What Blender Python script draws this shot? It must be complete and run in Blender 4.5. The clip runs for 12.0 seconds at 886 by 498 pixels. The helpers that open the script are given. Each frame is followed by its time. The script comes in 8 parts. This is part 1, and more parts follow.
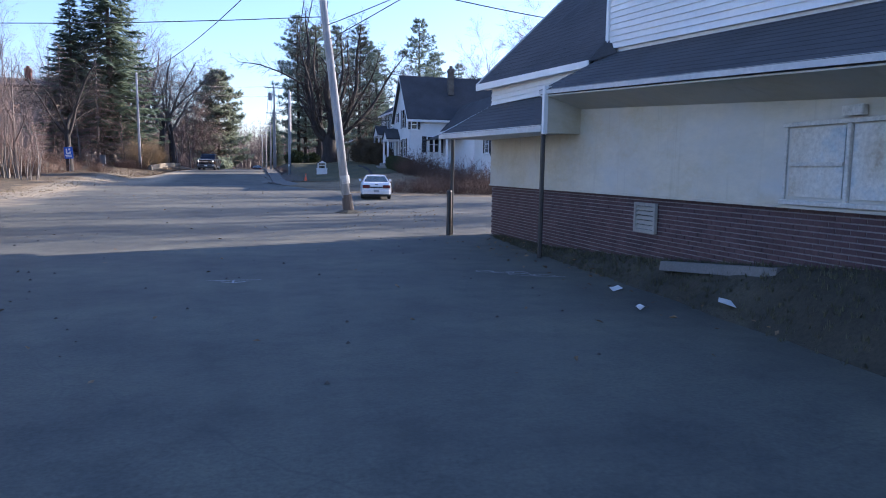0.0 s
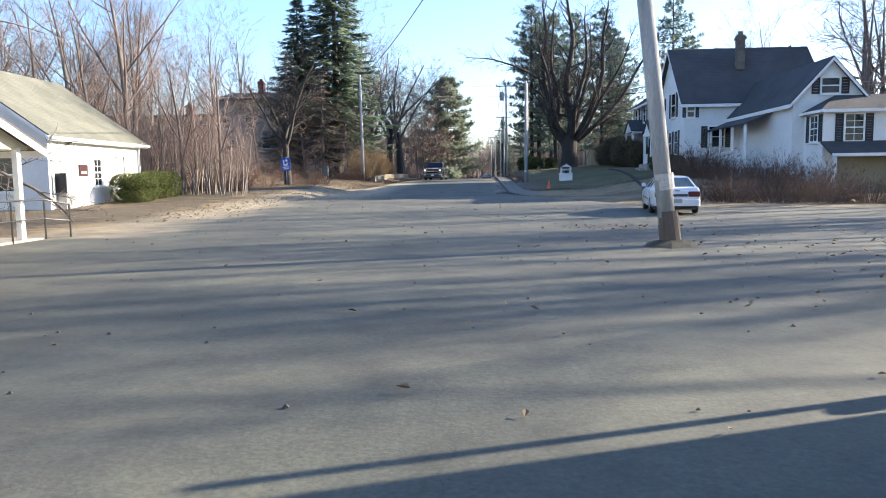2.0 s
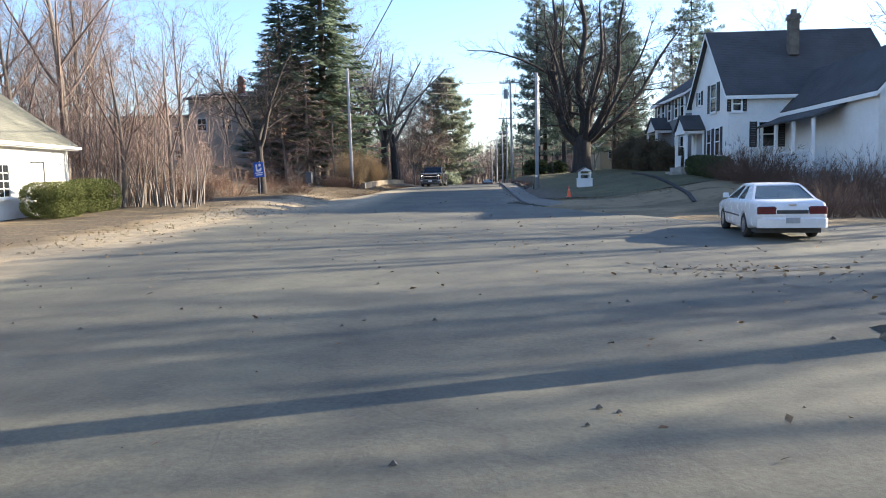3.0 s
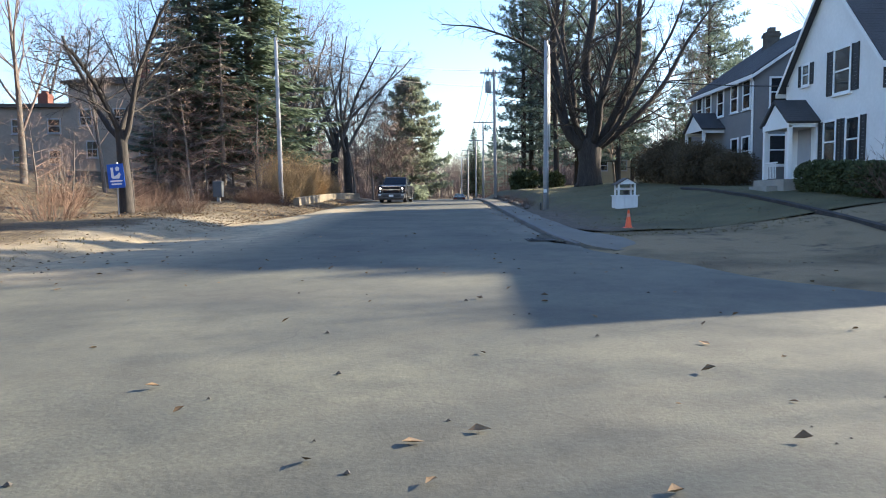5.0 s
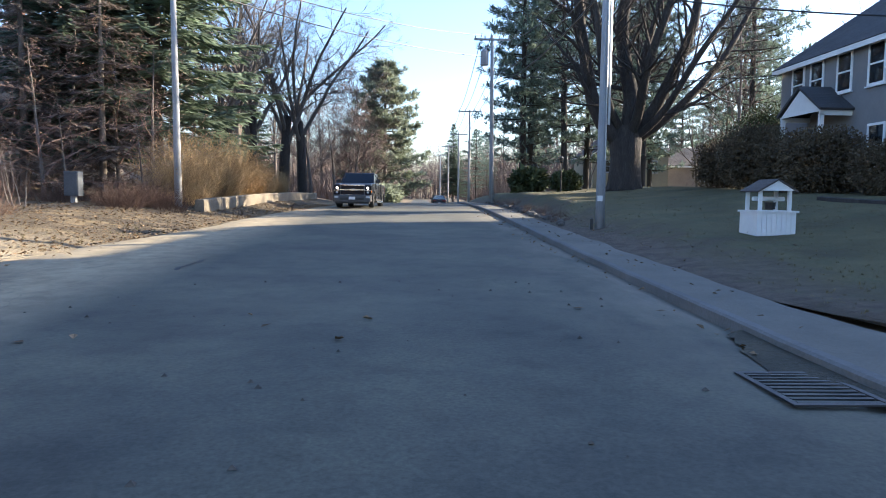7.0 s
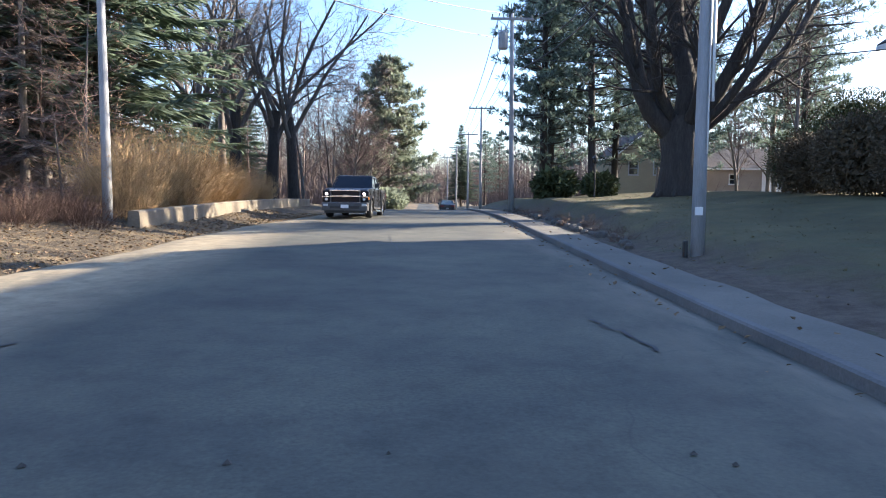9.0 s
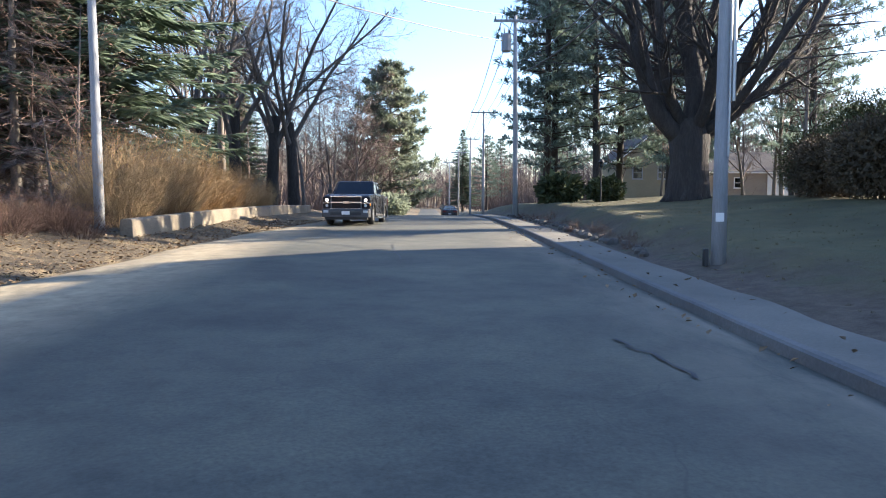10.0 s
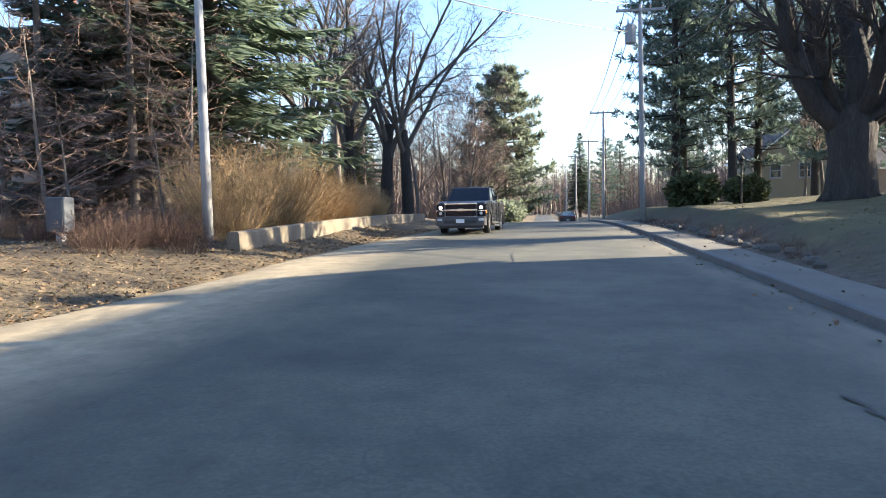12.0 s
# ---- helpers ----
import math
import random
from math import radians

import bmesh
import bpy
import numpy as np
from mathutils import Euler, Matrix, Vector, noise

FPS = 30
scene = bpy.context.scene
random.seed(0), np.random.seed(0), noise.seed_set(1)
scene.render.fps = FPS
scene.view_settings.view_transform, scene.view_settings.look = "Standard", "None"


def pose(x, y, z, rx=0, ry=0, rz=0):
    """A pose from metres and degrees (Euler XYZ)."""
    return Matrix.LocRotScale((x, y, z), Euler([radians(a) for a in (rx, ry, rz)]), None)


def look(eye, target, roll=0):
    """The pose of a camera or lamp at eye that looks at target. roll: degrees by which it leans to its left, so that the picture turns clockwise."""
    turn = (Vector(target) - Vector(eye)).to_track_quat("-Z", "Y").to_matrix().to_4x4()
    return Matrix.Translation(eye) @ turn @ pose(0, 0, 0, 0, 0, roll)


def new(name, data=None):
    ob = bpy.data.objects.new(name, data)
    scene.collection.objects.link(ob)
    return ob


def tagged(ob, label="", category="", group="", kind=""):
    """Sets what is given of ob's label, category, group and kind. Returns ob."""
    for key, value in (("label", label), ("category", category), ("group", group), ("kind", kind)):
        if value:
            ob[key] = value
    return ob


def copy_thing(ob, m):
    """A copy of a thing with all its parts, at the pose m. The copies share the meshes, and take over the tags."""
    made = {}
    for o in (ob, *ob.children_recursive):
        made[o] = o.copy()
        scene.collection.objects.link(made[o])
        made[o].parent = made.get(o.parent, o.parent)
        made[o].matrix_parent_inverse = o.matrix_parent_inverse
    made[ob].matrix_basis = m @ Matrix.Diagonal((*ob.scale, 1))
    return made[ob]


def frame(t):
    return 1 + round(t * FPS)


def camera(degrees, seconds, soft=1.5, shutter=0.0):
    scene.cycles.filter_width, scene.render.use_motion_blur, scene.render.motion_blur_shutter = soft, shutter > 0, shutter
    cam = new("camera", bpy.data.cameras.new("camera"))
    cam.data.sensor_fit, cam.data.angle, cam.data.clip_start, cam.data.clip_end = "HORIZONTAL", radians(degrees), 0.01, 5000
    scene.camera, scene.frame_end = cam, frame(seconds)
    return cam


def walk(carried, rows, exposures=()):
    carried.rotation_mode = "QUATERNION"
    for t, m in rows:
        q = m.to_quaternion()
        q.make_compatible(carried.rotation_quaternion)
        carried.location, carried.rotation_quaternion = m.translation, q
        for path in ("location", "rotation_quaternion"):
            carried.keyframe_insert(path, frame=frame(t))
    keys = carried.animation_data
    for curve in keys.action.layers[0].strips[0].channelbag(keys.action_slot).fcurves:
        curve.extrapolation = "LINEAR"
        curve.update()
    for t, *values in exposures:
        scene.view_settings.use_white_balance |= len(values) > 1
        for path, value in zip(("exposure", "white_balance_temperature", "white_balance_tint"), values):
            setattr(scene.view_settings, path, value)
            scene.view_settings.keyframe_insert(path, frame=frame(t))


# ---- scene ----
cam = camera(64.1, 12.0, 1.0)
PATH = [
    (0, (0.0, 0.0, 1.688), (0.514, 1.92, 1.467), 0.9),
    (0.5, (0.229, 2.961, 1.654), (0.395, 4.94, 1.423), 1.1),
    (1, (0.24, 5.803, 1.544), (0.22, 7.79, 1.319), 0.3),
    (1.5, (0.029, 8.853, 1.464), (-0.072, 10.839, 1.256), -0.4),
    (2, (-0.24, 12.336, 1.407), (-0.35, 14.323, 1.21), -0.8),
    (2.5, (-0.465, 15.955, 1.389), (-0.58, 17.942, 1.196), -1.0),
    (3, (-0.659, 19.633, 1.517), (-0.766, 21.622, 1.334), -1.1),
    (3.2, (-0.807, 21.157, 1.538), (-0.909, 23.146, 1.356), -1.2),
    (4.8, (-1.593, 33.834, 1.658), (-1.601, 35.828, 1.497), -0.5),
    (5, (-1.588, 35.466, 1.694), (-1.591, 37.46, 1.547), -0.5),
    (5.5, (-1.73, 39.306, 1.744), (-1.7, 41.301, 1.606), -0.2),
    (6, (-1.849, 43.061, 1.838), (-1.795, 45.054, 1.688), 0.3),
    (6.5, (-1.897, 46.43, 1.892), (-1.826, 48.423, 1.736), 0.7),
    (6.7, (-1.917, 47.605, 1.896), (-1.844, 49.599, 1.75), 0.7),
    (8.3, (-2.017, 54.705, 2.069), (-1.952, 56.698, 1.914), 0.8),
    (8.5, (-2.005, 55.171, 2.068), (-1.941, 57.164, 1.915), 0.7),
    (9, (-2.025, 55.953, 2.087), (-1.969, 57.948, 1.95), 0.6),
    (9.5, (-2.023, 56.51, 2.102), (-1.974, 58.506, 1.97), 0.4),
    (10, (-2.083, 56.71, 2.122), (-2.032, 58.705, 1.999), 0.3),
    (10.5, (-2.099, 57.054, 2.14), (-2.05, 59.049, 2.02), 0.4),
    (11, (-2.097, 57.485, 2.147), (-2.058, 59.481, 2.035), 0.0),
    (11.5, (-2.139, 58.176, 2.137), (-2.166, 60.173, 2.031), 0.4),
    (12, (-2.267, 58.566, 2.11), (-2.54, 60.544, 2.009), -0.9),
]
walk(cam, [(t, look(eye, target, roll)) for t, eye, target, roll in PATH], exposures=[(0.0, 1.74, 4980, 29), (0.5, 2.09, 5180, 23), (1.5, 2.08, 5350, 18), (3.0, 2.02, 5510, 18), (5.5, 2.16, 5500, 16), (8.5, 2.23, 5320, 21), (12.0, 2.36, 5550, 17)])

# ---- world and sun ----
SUN_AZ = (0.941, 0.339)
SUN_EL = radians(19.8)
world = bpy.data.worlds.new("world")
scene.world = world
world.use_nodes = True
wn = world.node_tree.nodes
wl = world.node_tree.links
sky = wn.new("ShaderNodeTexSky")
sky.sky_type = "NISHITA"
sky.sun_disc = False
sky.sun_elevation = SUN_EL
sky.sun_rotation = math.atan2(SUN_AZ[0], SUN_AZ[1])
sky.air_density = 1.2
sky.dust_density = 0.8
sky.ozone_density = 2.2
wl.new(sky.outputs[0], wn["Background"].inputs[0])
wn["Background"].inputs[1].default_value = 0.082
sun_data = bpy.data.lights.new("sun", "SUN")
sun_data.energy = 5.0
sun_data.angle = radians(0.5)
sun_data.color = (1.0, 0.81, 0.50)
sun = new("sun", sun_data)
sun.matrix_world = look((60 * SUN_AZ[0], 60 * SUN_AZ[1], 60 * math.tan(SUN_EL)), (0, 0, 0))


# ---- materials ----
def ramp(nt, fac, stops):
    n = nt.nodes.new("ShaderNodeValToRGB")
    while len(n.color_ramp.elements) < len(stops):
        n.color_ramp.elements.new(0.5)
    for e, (p, c) in zip(n.color_ramp.elements, stops):
        e.position, e.color = p, (*c, 1)
    nt.links.new(fac, n.inputs[0])
    return n.outputs[0]


def tex_noise(nt, coord, scale, detail=4.0, rough=0.6, stretch=None):
    n = nt.nodes.new("ShaderNodeTexNoise")
    n.inputs["Scale"].default_value = scale
    n.inputs["Detail"].default_value = detail
    n.inputs["Roughness"].default_value = rough
    if stretch:
        m = nt.nodes.new("ShaderNodeMapping")
        m.inputs["Scale"].default_value = stretch
        nt.links.new(coord, m.inputs[0])
        coord = m.outputs[0]
    nt.links.new(coord, n.inputs["Vector"])
    return n.outputs["Fac"]


def blend(nt, fac, a, b, mode="MIX"):
    n = nt.nodes.new("ShaderNodeMix")
    n.data_type, n.blend_type = "RGBA", mode
    for sock, v in ((n.inputs[0], fac), (n.inputs[6], a), (n.inputs[7], b)):
        if isinstance(v, (int, float)):
            sock.default_value = v
        elif isinstance(v, tuple):
            sock.default_value = (*v, 1)
        else:
            nt.links.new(v, sock)
    return n.outputs[2]


def level(nt, fac, lo, hi):
    n = nt.nodes.new("ShaderNodeMapRange")
    n.inputs[1].default_value, n.inputs[2].default_value = lo, hi
    nt.links.new(fac, n.inputs[0])
    return n.outputs[0]


def material(name, stops, rough=0.7, metal=0.0, coarse=0.6, fine=14.0, grain=0.35, bump=0.25, deep=0.01, stretch=None, per_object=0.0, island=0.0, extra=None, leaf_light=0.0):
    """A surface coloured by two scales of noise, with grain relief."""
    m = bpy.data.materials.new(name)
    m.use_nodes = True
    nt = m.node_tree
    b = nt.nodes["Principled BSDF"]
    co = nt.nodes.new("ShaderNodeNewGeometry")
    pos = co.outputs["Position"]
    big = tex_noise(nt, pos, coarse, 5.0, 0.62, stretch)
    small = tex_noise(nt, pos, fine, 5.0, 0.7, stretch)
    col = ramp(nt, big, stops)
    shade = ramp(nt, small, [(0.25, (1 - grain,) * 3), (0.75, (1 + grain * 0.6,) * 3)])
    col = blend(nt, 1.0, col, shade, "MULTIPLY")
    for amount, source in ((per_object, "obj"), (island, "isl")):
        if amount:
            if source == "obj":
                rnd = nt.nodes.new("ShaderNodeObjectInfo").outputs["Random"]
            else:
                rnd = co.outputs["Random Per Island"]
            vary = ramp(nt, rnd, [(0.0, (1 - amount,) * 3), (1.0, (1 + amount,) * 3)])
            col = blend(nt, 1.0, col, vary, "MULTIPLY")
    if extra:
        col = extra(nt, pos, col)
    nt.links.new(col, b.inputs["Base Color"])
    rr = nt.nodes.new("ShaderNodeMapRange")
    rr.inputs[3].default_value, rr.inputs[4].default_value = max(0.02, rough - 0.12), min(1.0, rough + 0.12)
    nt.links.new(small, rr.inputs[0])
    nt.links.new(rr.outputs[0], b.inputs["Roughness"])
    b.inputs["Metallic"].default_value = metal
    if bump:
        bp = nt.nodes.new("ShaderNodeBump")
        bp.inputs["Strength"].default_value, bp.inputs["Distance"].default_value = bump, deep
        nt.links.new(small, bp.inputs["Height"])
        nt.links.new(bp.outputs[0], b.inputs["Normal"])
    if leaf_light:
        # thin leaves let part of the light through
        tr = nt.nodes.new("ShaderNodeBsdfTranslucent")
        mx = nt.nodes.new("ShaderNodeMixShader")
        mx.inputs[0].default_value = leaf_light
        nt.links.new(col, tr.inputs[0])
        nt.links.new(b.outputs[0], mx.inputs[1])
        nt.links.new(tr.outputs[0], mx.inputs[2])
        nt.links.new(mx.outputs[0], nt.nodes["Material Output"].inputs[0])
    return m


def grey(v, r=1.0, g=1.0, b=1.0):
    return (v * r, v * g, v * b)


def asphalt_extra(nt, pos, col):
    # sand and silt drifted in patches, dark patched seams and hairline cracks
    silt = level(nt, tex_noise(nt, pos, 0.16, 6.0, 0.65), 0.42, 0.74)
    col = blend(nt, silt, col, blend(nt, 0.36, col, (0.175, 0.165, 0.118)))
    tar = level(nt, tex_noise(nt, pos, 0.35, 5.0, 0.6, (0.25, 1.0, 1.0)), 0.54, 0.7)
    col = blend(nt, tar, col, blend(nt, 0.22, col, (0.035, 0.035, 0.037)))
    spots = ramp(nt, tex_noise(nt, pos, 1.7, 7.0, 0.72), [(0.36, (0.80, 0.80, 0.81)), (0.5, (1.0, 1.0, 1.0)), (0.66, (1.14, 1.13, 1.1))])
    col = blend(nt, 1.0, col, spots, "MULTIPLY")
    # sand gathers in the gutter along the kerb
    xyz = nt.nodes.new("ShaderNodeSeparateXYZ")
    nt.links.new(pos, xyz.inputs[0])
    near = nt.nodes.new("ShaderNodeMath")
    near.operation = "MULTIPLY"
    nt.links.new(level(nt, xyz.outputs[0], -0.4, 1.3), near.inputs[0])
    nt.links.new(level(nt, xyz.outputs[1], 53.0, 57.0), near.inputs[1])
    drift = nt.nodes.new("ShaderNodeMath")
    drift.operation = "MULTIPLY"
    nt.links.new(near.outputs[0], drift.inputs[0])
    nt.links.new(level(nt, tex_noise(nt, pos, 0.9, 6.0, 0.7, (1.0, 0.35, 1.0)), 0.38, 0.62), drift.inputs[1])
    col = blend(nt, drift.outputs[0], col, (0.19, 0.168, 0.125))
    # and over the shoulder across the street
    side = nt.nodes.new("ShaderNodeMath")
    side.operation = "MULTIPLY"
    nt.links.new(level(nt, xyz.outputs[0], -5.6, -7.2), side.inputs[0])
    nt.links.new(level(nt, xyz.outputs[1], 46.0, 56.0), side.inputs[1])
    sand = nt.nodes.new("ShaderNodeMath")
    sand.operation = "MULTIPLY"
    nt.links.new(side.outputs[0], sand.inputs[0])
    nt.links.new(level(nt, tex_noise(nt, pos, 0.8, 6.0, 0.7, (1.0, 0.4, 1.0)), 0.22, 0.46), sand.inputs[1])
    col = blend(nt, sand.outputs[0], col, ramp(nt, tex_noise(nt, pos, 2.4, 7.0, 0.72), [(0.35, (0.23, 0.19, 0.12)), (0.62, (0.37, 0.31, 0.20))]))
    # plough sand and dirt drift over the ragged outer edge of the lot
    slant = nt.nodes.new("ShaderNodeMath")
    slant.operation = "MULTIPLY_ADD"
    slant.inputs[1].default_value, slant.inputs[2].default_value = 0.2594, 32.67
    nt.links.new(xyz.outputs[0], slant.inputs[0])
    d1 = nt.nodes.new("ShaderNodeMath")
    d1.operation = "SUBTRACT"
    nt.links.new(slant.outputs[0], d1.inputs[0])
    nt.links.new(xyz.outputs[1], d1.inputs[1])
    d2 = nt.nodes.new("ShaderNodeMath")
    d2.operation = "ADD"
    d2.inputs[1].default_value = 10.0
    nt.links.new(xyz.outputs[0], d2.inputs[0])
    away = nt.nodes.new("ShaderNodeMath")
    away.operation = "MAXIMUM"
    nt.links.new(d1.outputs[0], away.inputs[0])
    nt.links.new(d2.outputs[0], away.inputs[1])
    ragged = nt.nodes.new("ShaderNodeMath")
    ragged.operation = "MULTIPLY_ADD"
    ragged.inputs[1].default_value = 6.0
    nt.links.new(tex_noise(nt, pos, 0.3, 7.0, 0.68, (0.55, 1.0, 1.0)), ragged.inputs[0])
    nt.links.new(away.outputs[0], ragged.inputs[2])
    drifted = ramp(nt, tex_noise(nt, pos, 1.6, 7.0, 0.72), [(0.35, (0.155, 0.125, 0.078)), (0.62, (0.30, 0.255, 0.165))])
    col = blend(nt, level(nt, ragged.outputs[0], 5.0, 3.6), col, drifted)
    v = nt.nodes.new("ShaderNodeTexVoronoi")
    v.feature = "DISTANCE_TO_EDGE"
    v.inputs["Scale"].default_value = 0.17
    warp = nt.nodes.new("ShaderNodeVectorMath")
    n2 = nt.nodes.new("ShaderNodeTexNoise")
    n2.inputs["Scale"].default_value = 0.9
    nt.links.new(pos, n2.inputs["Vector"])
    warp.operation = "ADD"
    nt.links.new(pos, warp.inputs[0])
    nt.links.new(n2.outputs["Color"], warp.inputs[1])
    nt.links.new(warp.outputs[0], v.inputs["Vector"])
    crack = nt.nodes.new("ShaderNodeMapRange")
    crack.inputs[1].default_value, crack.inputs[2].default_value = 0.0, 0.0022
    crack.inputs[3].default_value, crack.inputs[4].default_value = 0.3, 0.0
    nt.links.new(v.outputs["Distance"], crack.inputs[0])
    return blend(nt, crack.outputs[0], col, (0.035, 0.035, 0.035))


def ground_extra(nt, pos, col):
    # leaf litter in drifts, bare sandy patches
    sand = level(nt, tex_noise(nt, pos, 0.22, 5.0, 0.6), 0.38, 0.52)
    col = blend(nt, sand, col, (0.235, 0.175, 0.092))
    litter = level(nt, tex_noise(nt, pos, 0.5, 7.0, 0.75), 0.55, 0.63)
    leaves = ramp(nt, tex_noise(nt, pos, 9.0, 6.0, 0.8), [(0.32, (0.024, 0.017, 0.010)), (0.5, (0.072, 0.053, 0.028)), (0.68, (0.20, 0.155, 0.088))])
    col = blend(nt, litter, col, leaves)
    xyz = nt.nodes.new("ShaderNodeSeparateXYZ")
    nt.links.new(pos, xyz.inputs[0])
    # plough sand along the shoulder
    wob = nt.nodes.new("ShaderNodeMath")
    wob.operation = "MULTIPLY_ADD"
    wob.inputs[1].default_value = 2.6
    nt.links.new(tex_noise(nt, pos, 0.4, 6.0, 0.65), wob.inputs[0])
    nt.links.new(xyz.outputs[0], wob.inputs[2])
    strip = nt.nodes.new("ShaderNodeMath")
    strip.operation = "MULTIPLY"
    nt.links.new(level(nt, wob.outputs[0], -10.9, -10.1), strip.inputs[0])
    nt.links.new(level(nt, xyz.outputs[1], 67.0, 63.0), strip.inputs[1])
    plough = ramp(nt, tex_noise(nt, pos, 2.2, 7.0, 0.75), [(0.35, (0.20, 0.165, 0.105)), (0.65, (0.33, 0.275, 0.18))])
    west = nt.nodes.new("ShaderNodeMath")
    west.operation = "MULTIPLY"
    nt.links.new(strip.outputs[0], west.inputs[0])
    nt.links.new(level(nt, xyz.outputs[0], -4.0, -6.0), west.inputs[1])
    shoulder = (west.outputs[0], plough)
    # under the trees beside the street the leaves lie thick
    line = nt.nodes.new("ShaderNodeMapRange")
    for k, v in enumerate((48.0, 65.0, -12.4, -8.0)):
        line.inputs[k + 1].default_value = v
    nt.links.new(xyz.outputs[1], line.inputs[0])
    gap = nt.nodes.new("ShaderNodeMath")
    gap.operation = "SUBTRACT"
    nt.links.new(line.outputs[0], gap.inputs[0])
    nt.links.new(xyz.outputs[0], gap.inputs[1])
    edge = nt.nodes.new("ShaderNodeMath")
    edge.operation = "MULTIPLY_ADD"
    edge.inputs[1].default_value = 4.5
    nt.links.new(tex_noise(nt, pos, 0.7, 7.0, 0.75), edge.inputs[0])
    nt.links.new(gap.outputs[0], edge.inputs[2])
    thick = level(nt, edge.outputs[0], 2.0, 3.0)
    patch = level(nt, tex_noise(nt, pos, 1.3, 6.0, 0.7, (0.5, 1.0, 1.0)), 0.66, 0.52)
    both = nt.nodes.new("ShaderNodeMath")
    both.operation = "MULTIPLY"
    nt.links.new(thick, both.inputs[0])
    nt.links.new(patch, both.inputs[1])
    return blend(nt, shoulder[0], blend(nt, both.outputs[0], col, leaves), shoulder[1])


def lawn_extra(nt, pos, col):
    # bare trodden earth along the sidewalk, thin olive patches further in
    xyz = nt.nodes.new("ShaderNodeSeparateXYZ")
    nt.links.new(pos, xyz.inputs[0])
    edge = nt.nodes.new("ShaderNodeMath")
    edge.operation = "MULTIPLY_ADD"
    edge.inputs[1].default_value = 4.0
    nt.links.new(tex_noise(nt, pos, 0.45, 7.0, 0.7), edge.inputs[0])
    nt.links.new(xyz.outputs[0], edge.inputs[2])
    earth = ramp(nt, tex_noise(nt, pos, 3.0, 7.0, 0.75), [(0.35, (0.062, 0.046, 0.032)), (0.65, (0.135, 0.105, 0.072))])
    col = blend(nt, level(nt, edge.outputs[0], 6.6, 5.0), col, earth)
    thin = level(nt, tex_noise(nt, pos, 0.8, 6.0, 0.7), 0.52, 0.66)
    return blend(nt, thin, col, blend(nt, 0.6, col, (0.075, 0.085, 0.035)))


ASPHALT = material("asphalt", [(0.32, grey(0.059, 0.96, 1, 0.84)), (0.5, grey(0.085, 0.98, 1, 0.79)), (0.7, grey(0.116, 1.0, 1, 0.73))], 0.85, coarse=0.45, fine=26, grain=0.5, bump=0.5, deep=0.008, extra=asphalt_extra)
DIRT = material("dirt and dead grass", [(0.3, (0.080, 0.054, 0.024)), (0.5, (0.125, 0.092, 0.042)), (0.72, (0.17, 0.130, 0.064))], 0.95, coarse=0.5, fine=18, grain=0.5, bump=0.9, deep=0.05, extra=ground_extra)
EARTH = material("dark olive earth", [(0.3, (0.034, 0.032, 0.021)), (0.5, (0.058, 0.053, 0.035)), (0.72, (0.095, 0.086, 0.055))], 0.95, coarse=0.8, fine=18, grain=0.5, bump=0.9, deep=0.05)
LAWN = material("winter lawn", [(0.3, (0.070, 0.062, 0.025)), (0.5, (0.112, 0.098, 0.038)), (0.72, (0.165, 0.138, 0.058))], 0.95, coarse=0.45, fine=26, grain=0.5, bump=0.9, deep=0.04, extra=lawn_extra)
CONCRETE = material("old concrete", [(0.3, grey(0.22, 1.05, 1, 0.88)), (0.7, grey(0.32, 1.06, 1, 0.87))], 0.9, coarse=0.8, fine=30, grain=0.28, bump=0.4, deep=0.008)
PAVING = material("sidewalk asphalt", [(0.3, grey(0.115, 1.06, 1, 0.82)), (0.7, grey(0.175, 1.08, 1, 0.80))], 0.9, coarse=0.7, fine=34, grain=0.3, bump=0.5, deep=0.008)
BRONZE = material("bronzed winter hedge", [(0.3, (0.075, 0.058, 0.038)), (0.7, (0.14, 0.110, 0.066))], 0.8, coarse=1.5, fine=20, grain=0.4, bump=0.0, island=0.4)
WHITE = material("white paint", [(0.3, grey(0.70, 1, 1, 0.97)), (0.7, grey(0.80, 1, 1, 0.98))], 0.55, coarse=0.7, fine=9, grain=0.06, bump=0.1)
OLD_WHITE = material("weathered white trim paint", [(0.3, (0.44, 0.44, 0.43)), (0.7, (0.58, 0.575, 0.56))], 0.7, coarse=1.2, fine=14, grain=0.2, bump=0.2)
SIDING = material("white clapboard paint", [(0.3, grey(0.66, 1, 0.995, 0.96)), (0.7, grey(0.78, 1, 1, 0.97))], 0.6, coarse=0.5, fine=7, grain=0.08, bump=0.12, per_object=0.05)
def stained(nt, pos, col):
    # grey weathering in broad patches, yellow brown damp below the eave, thin runs
    grey_patch = level(nt, tex_noise(nt, pos, 0.55, 6.0, 0.65, (1.0, 1.0, 1.6)), 0.46, 0.66)
    col = blend(nt, grey_patch, col, blend(nt, 0.55, col, (0.40, 0.425, 0.44)))
    damp = level(nt, tex_noise(nt, pos, 0.8, 7.0, 0.7, (1.0, 0.6, 1.2)), 0.54, 0.70)
    col = blend(nt, damp, col, blend(nt, 0.5, col, (0.36, 0.29, 0.17)))
    runs = level(nt, tex_noise(nt, pos, 2.2, 5.0, 0.6, (1.0, 3.0, 0.15)), 0.58, 0.74)
    return blend(nt, runs, col, blend(nt, 0.28, col, (0.22, 0.20, 0.16)))


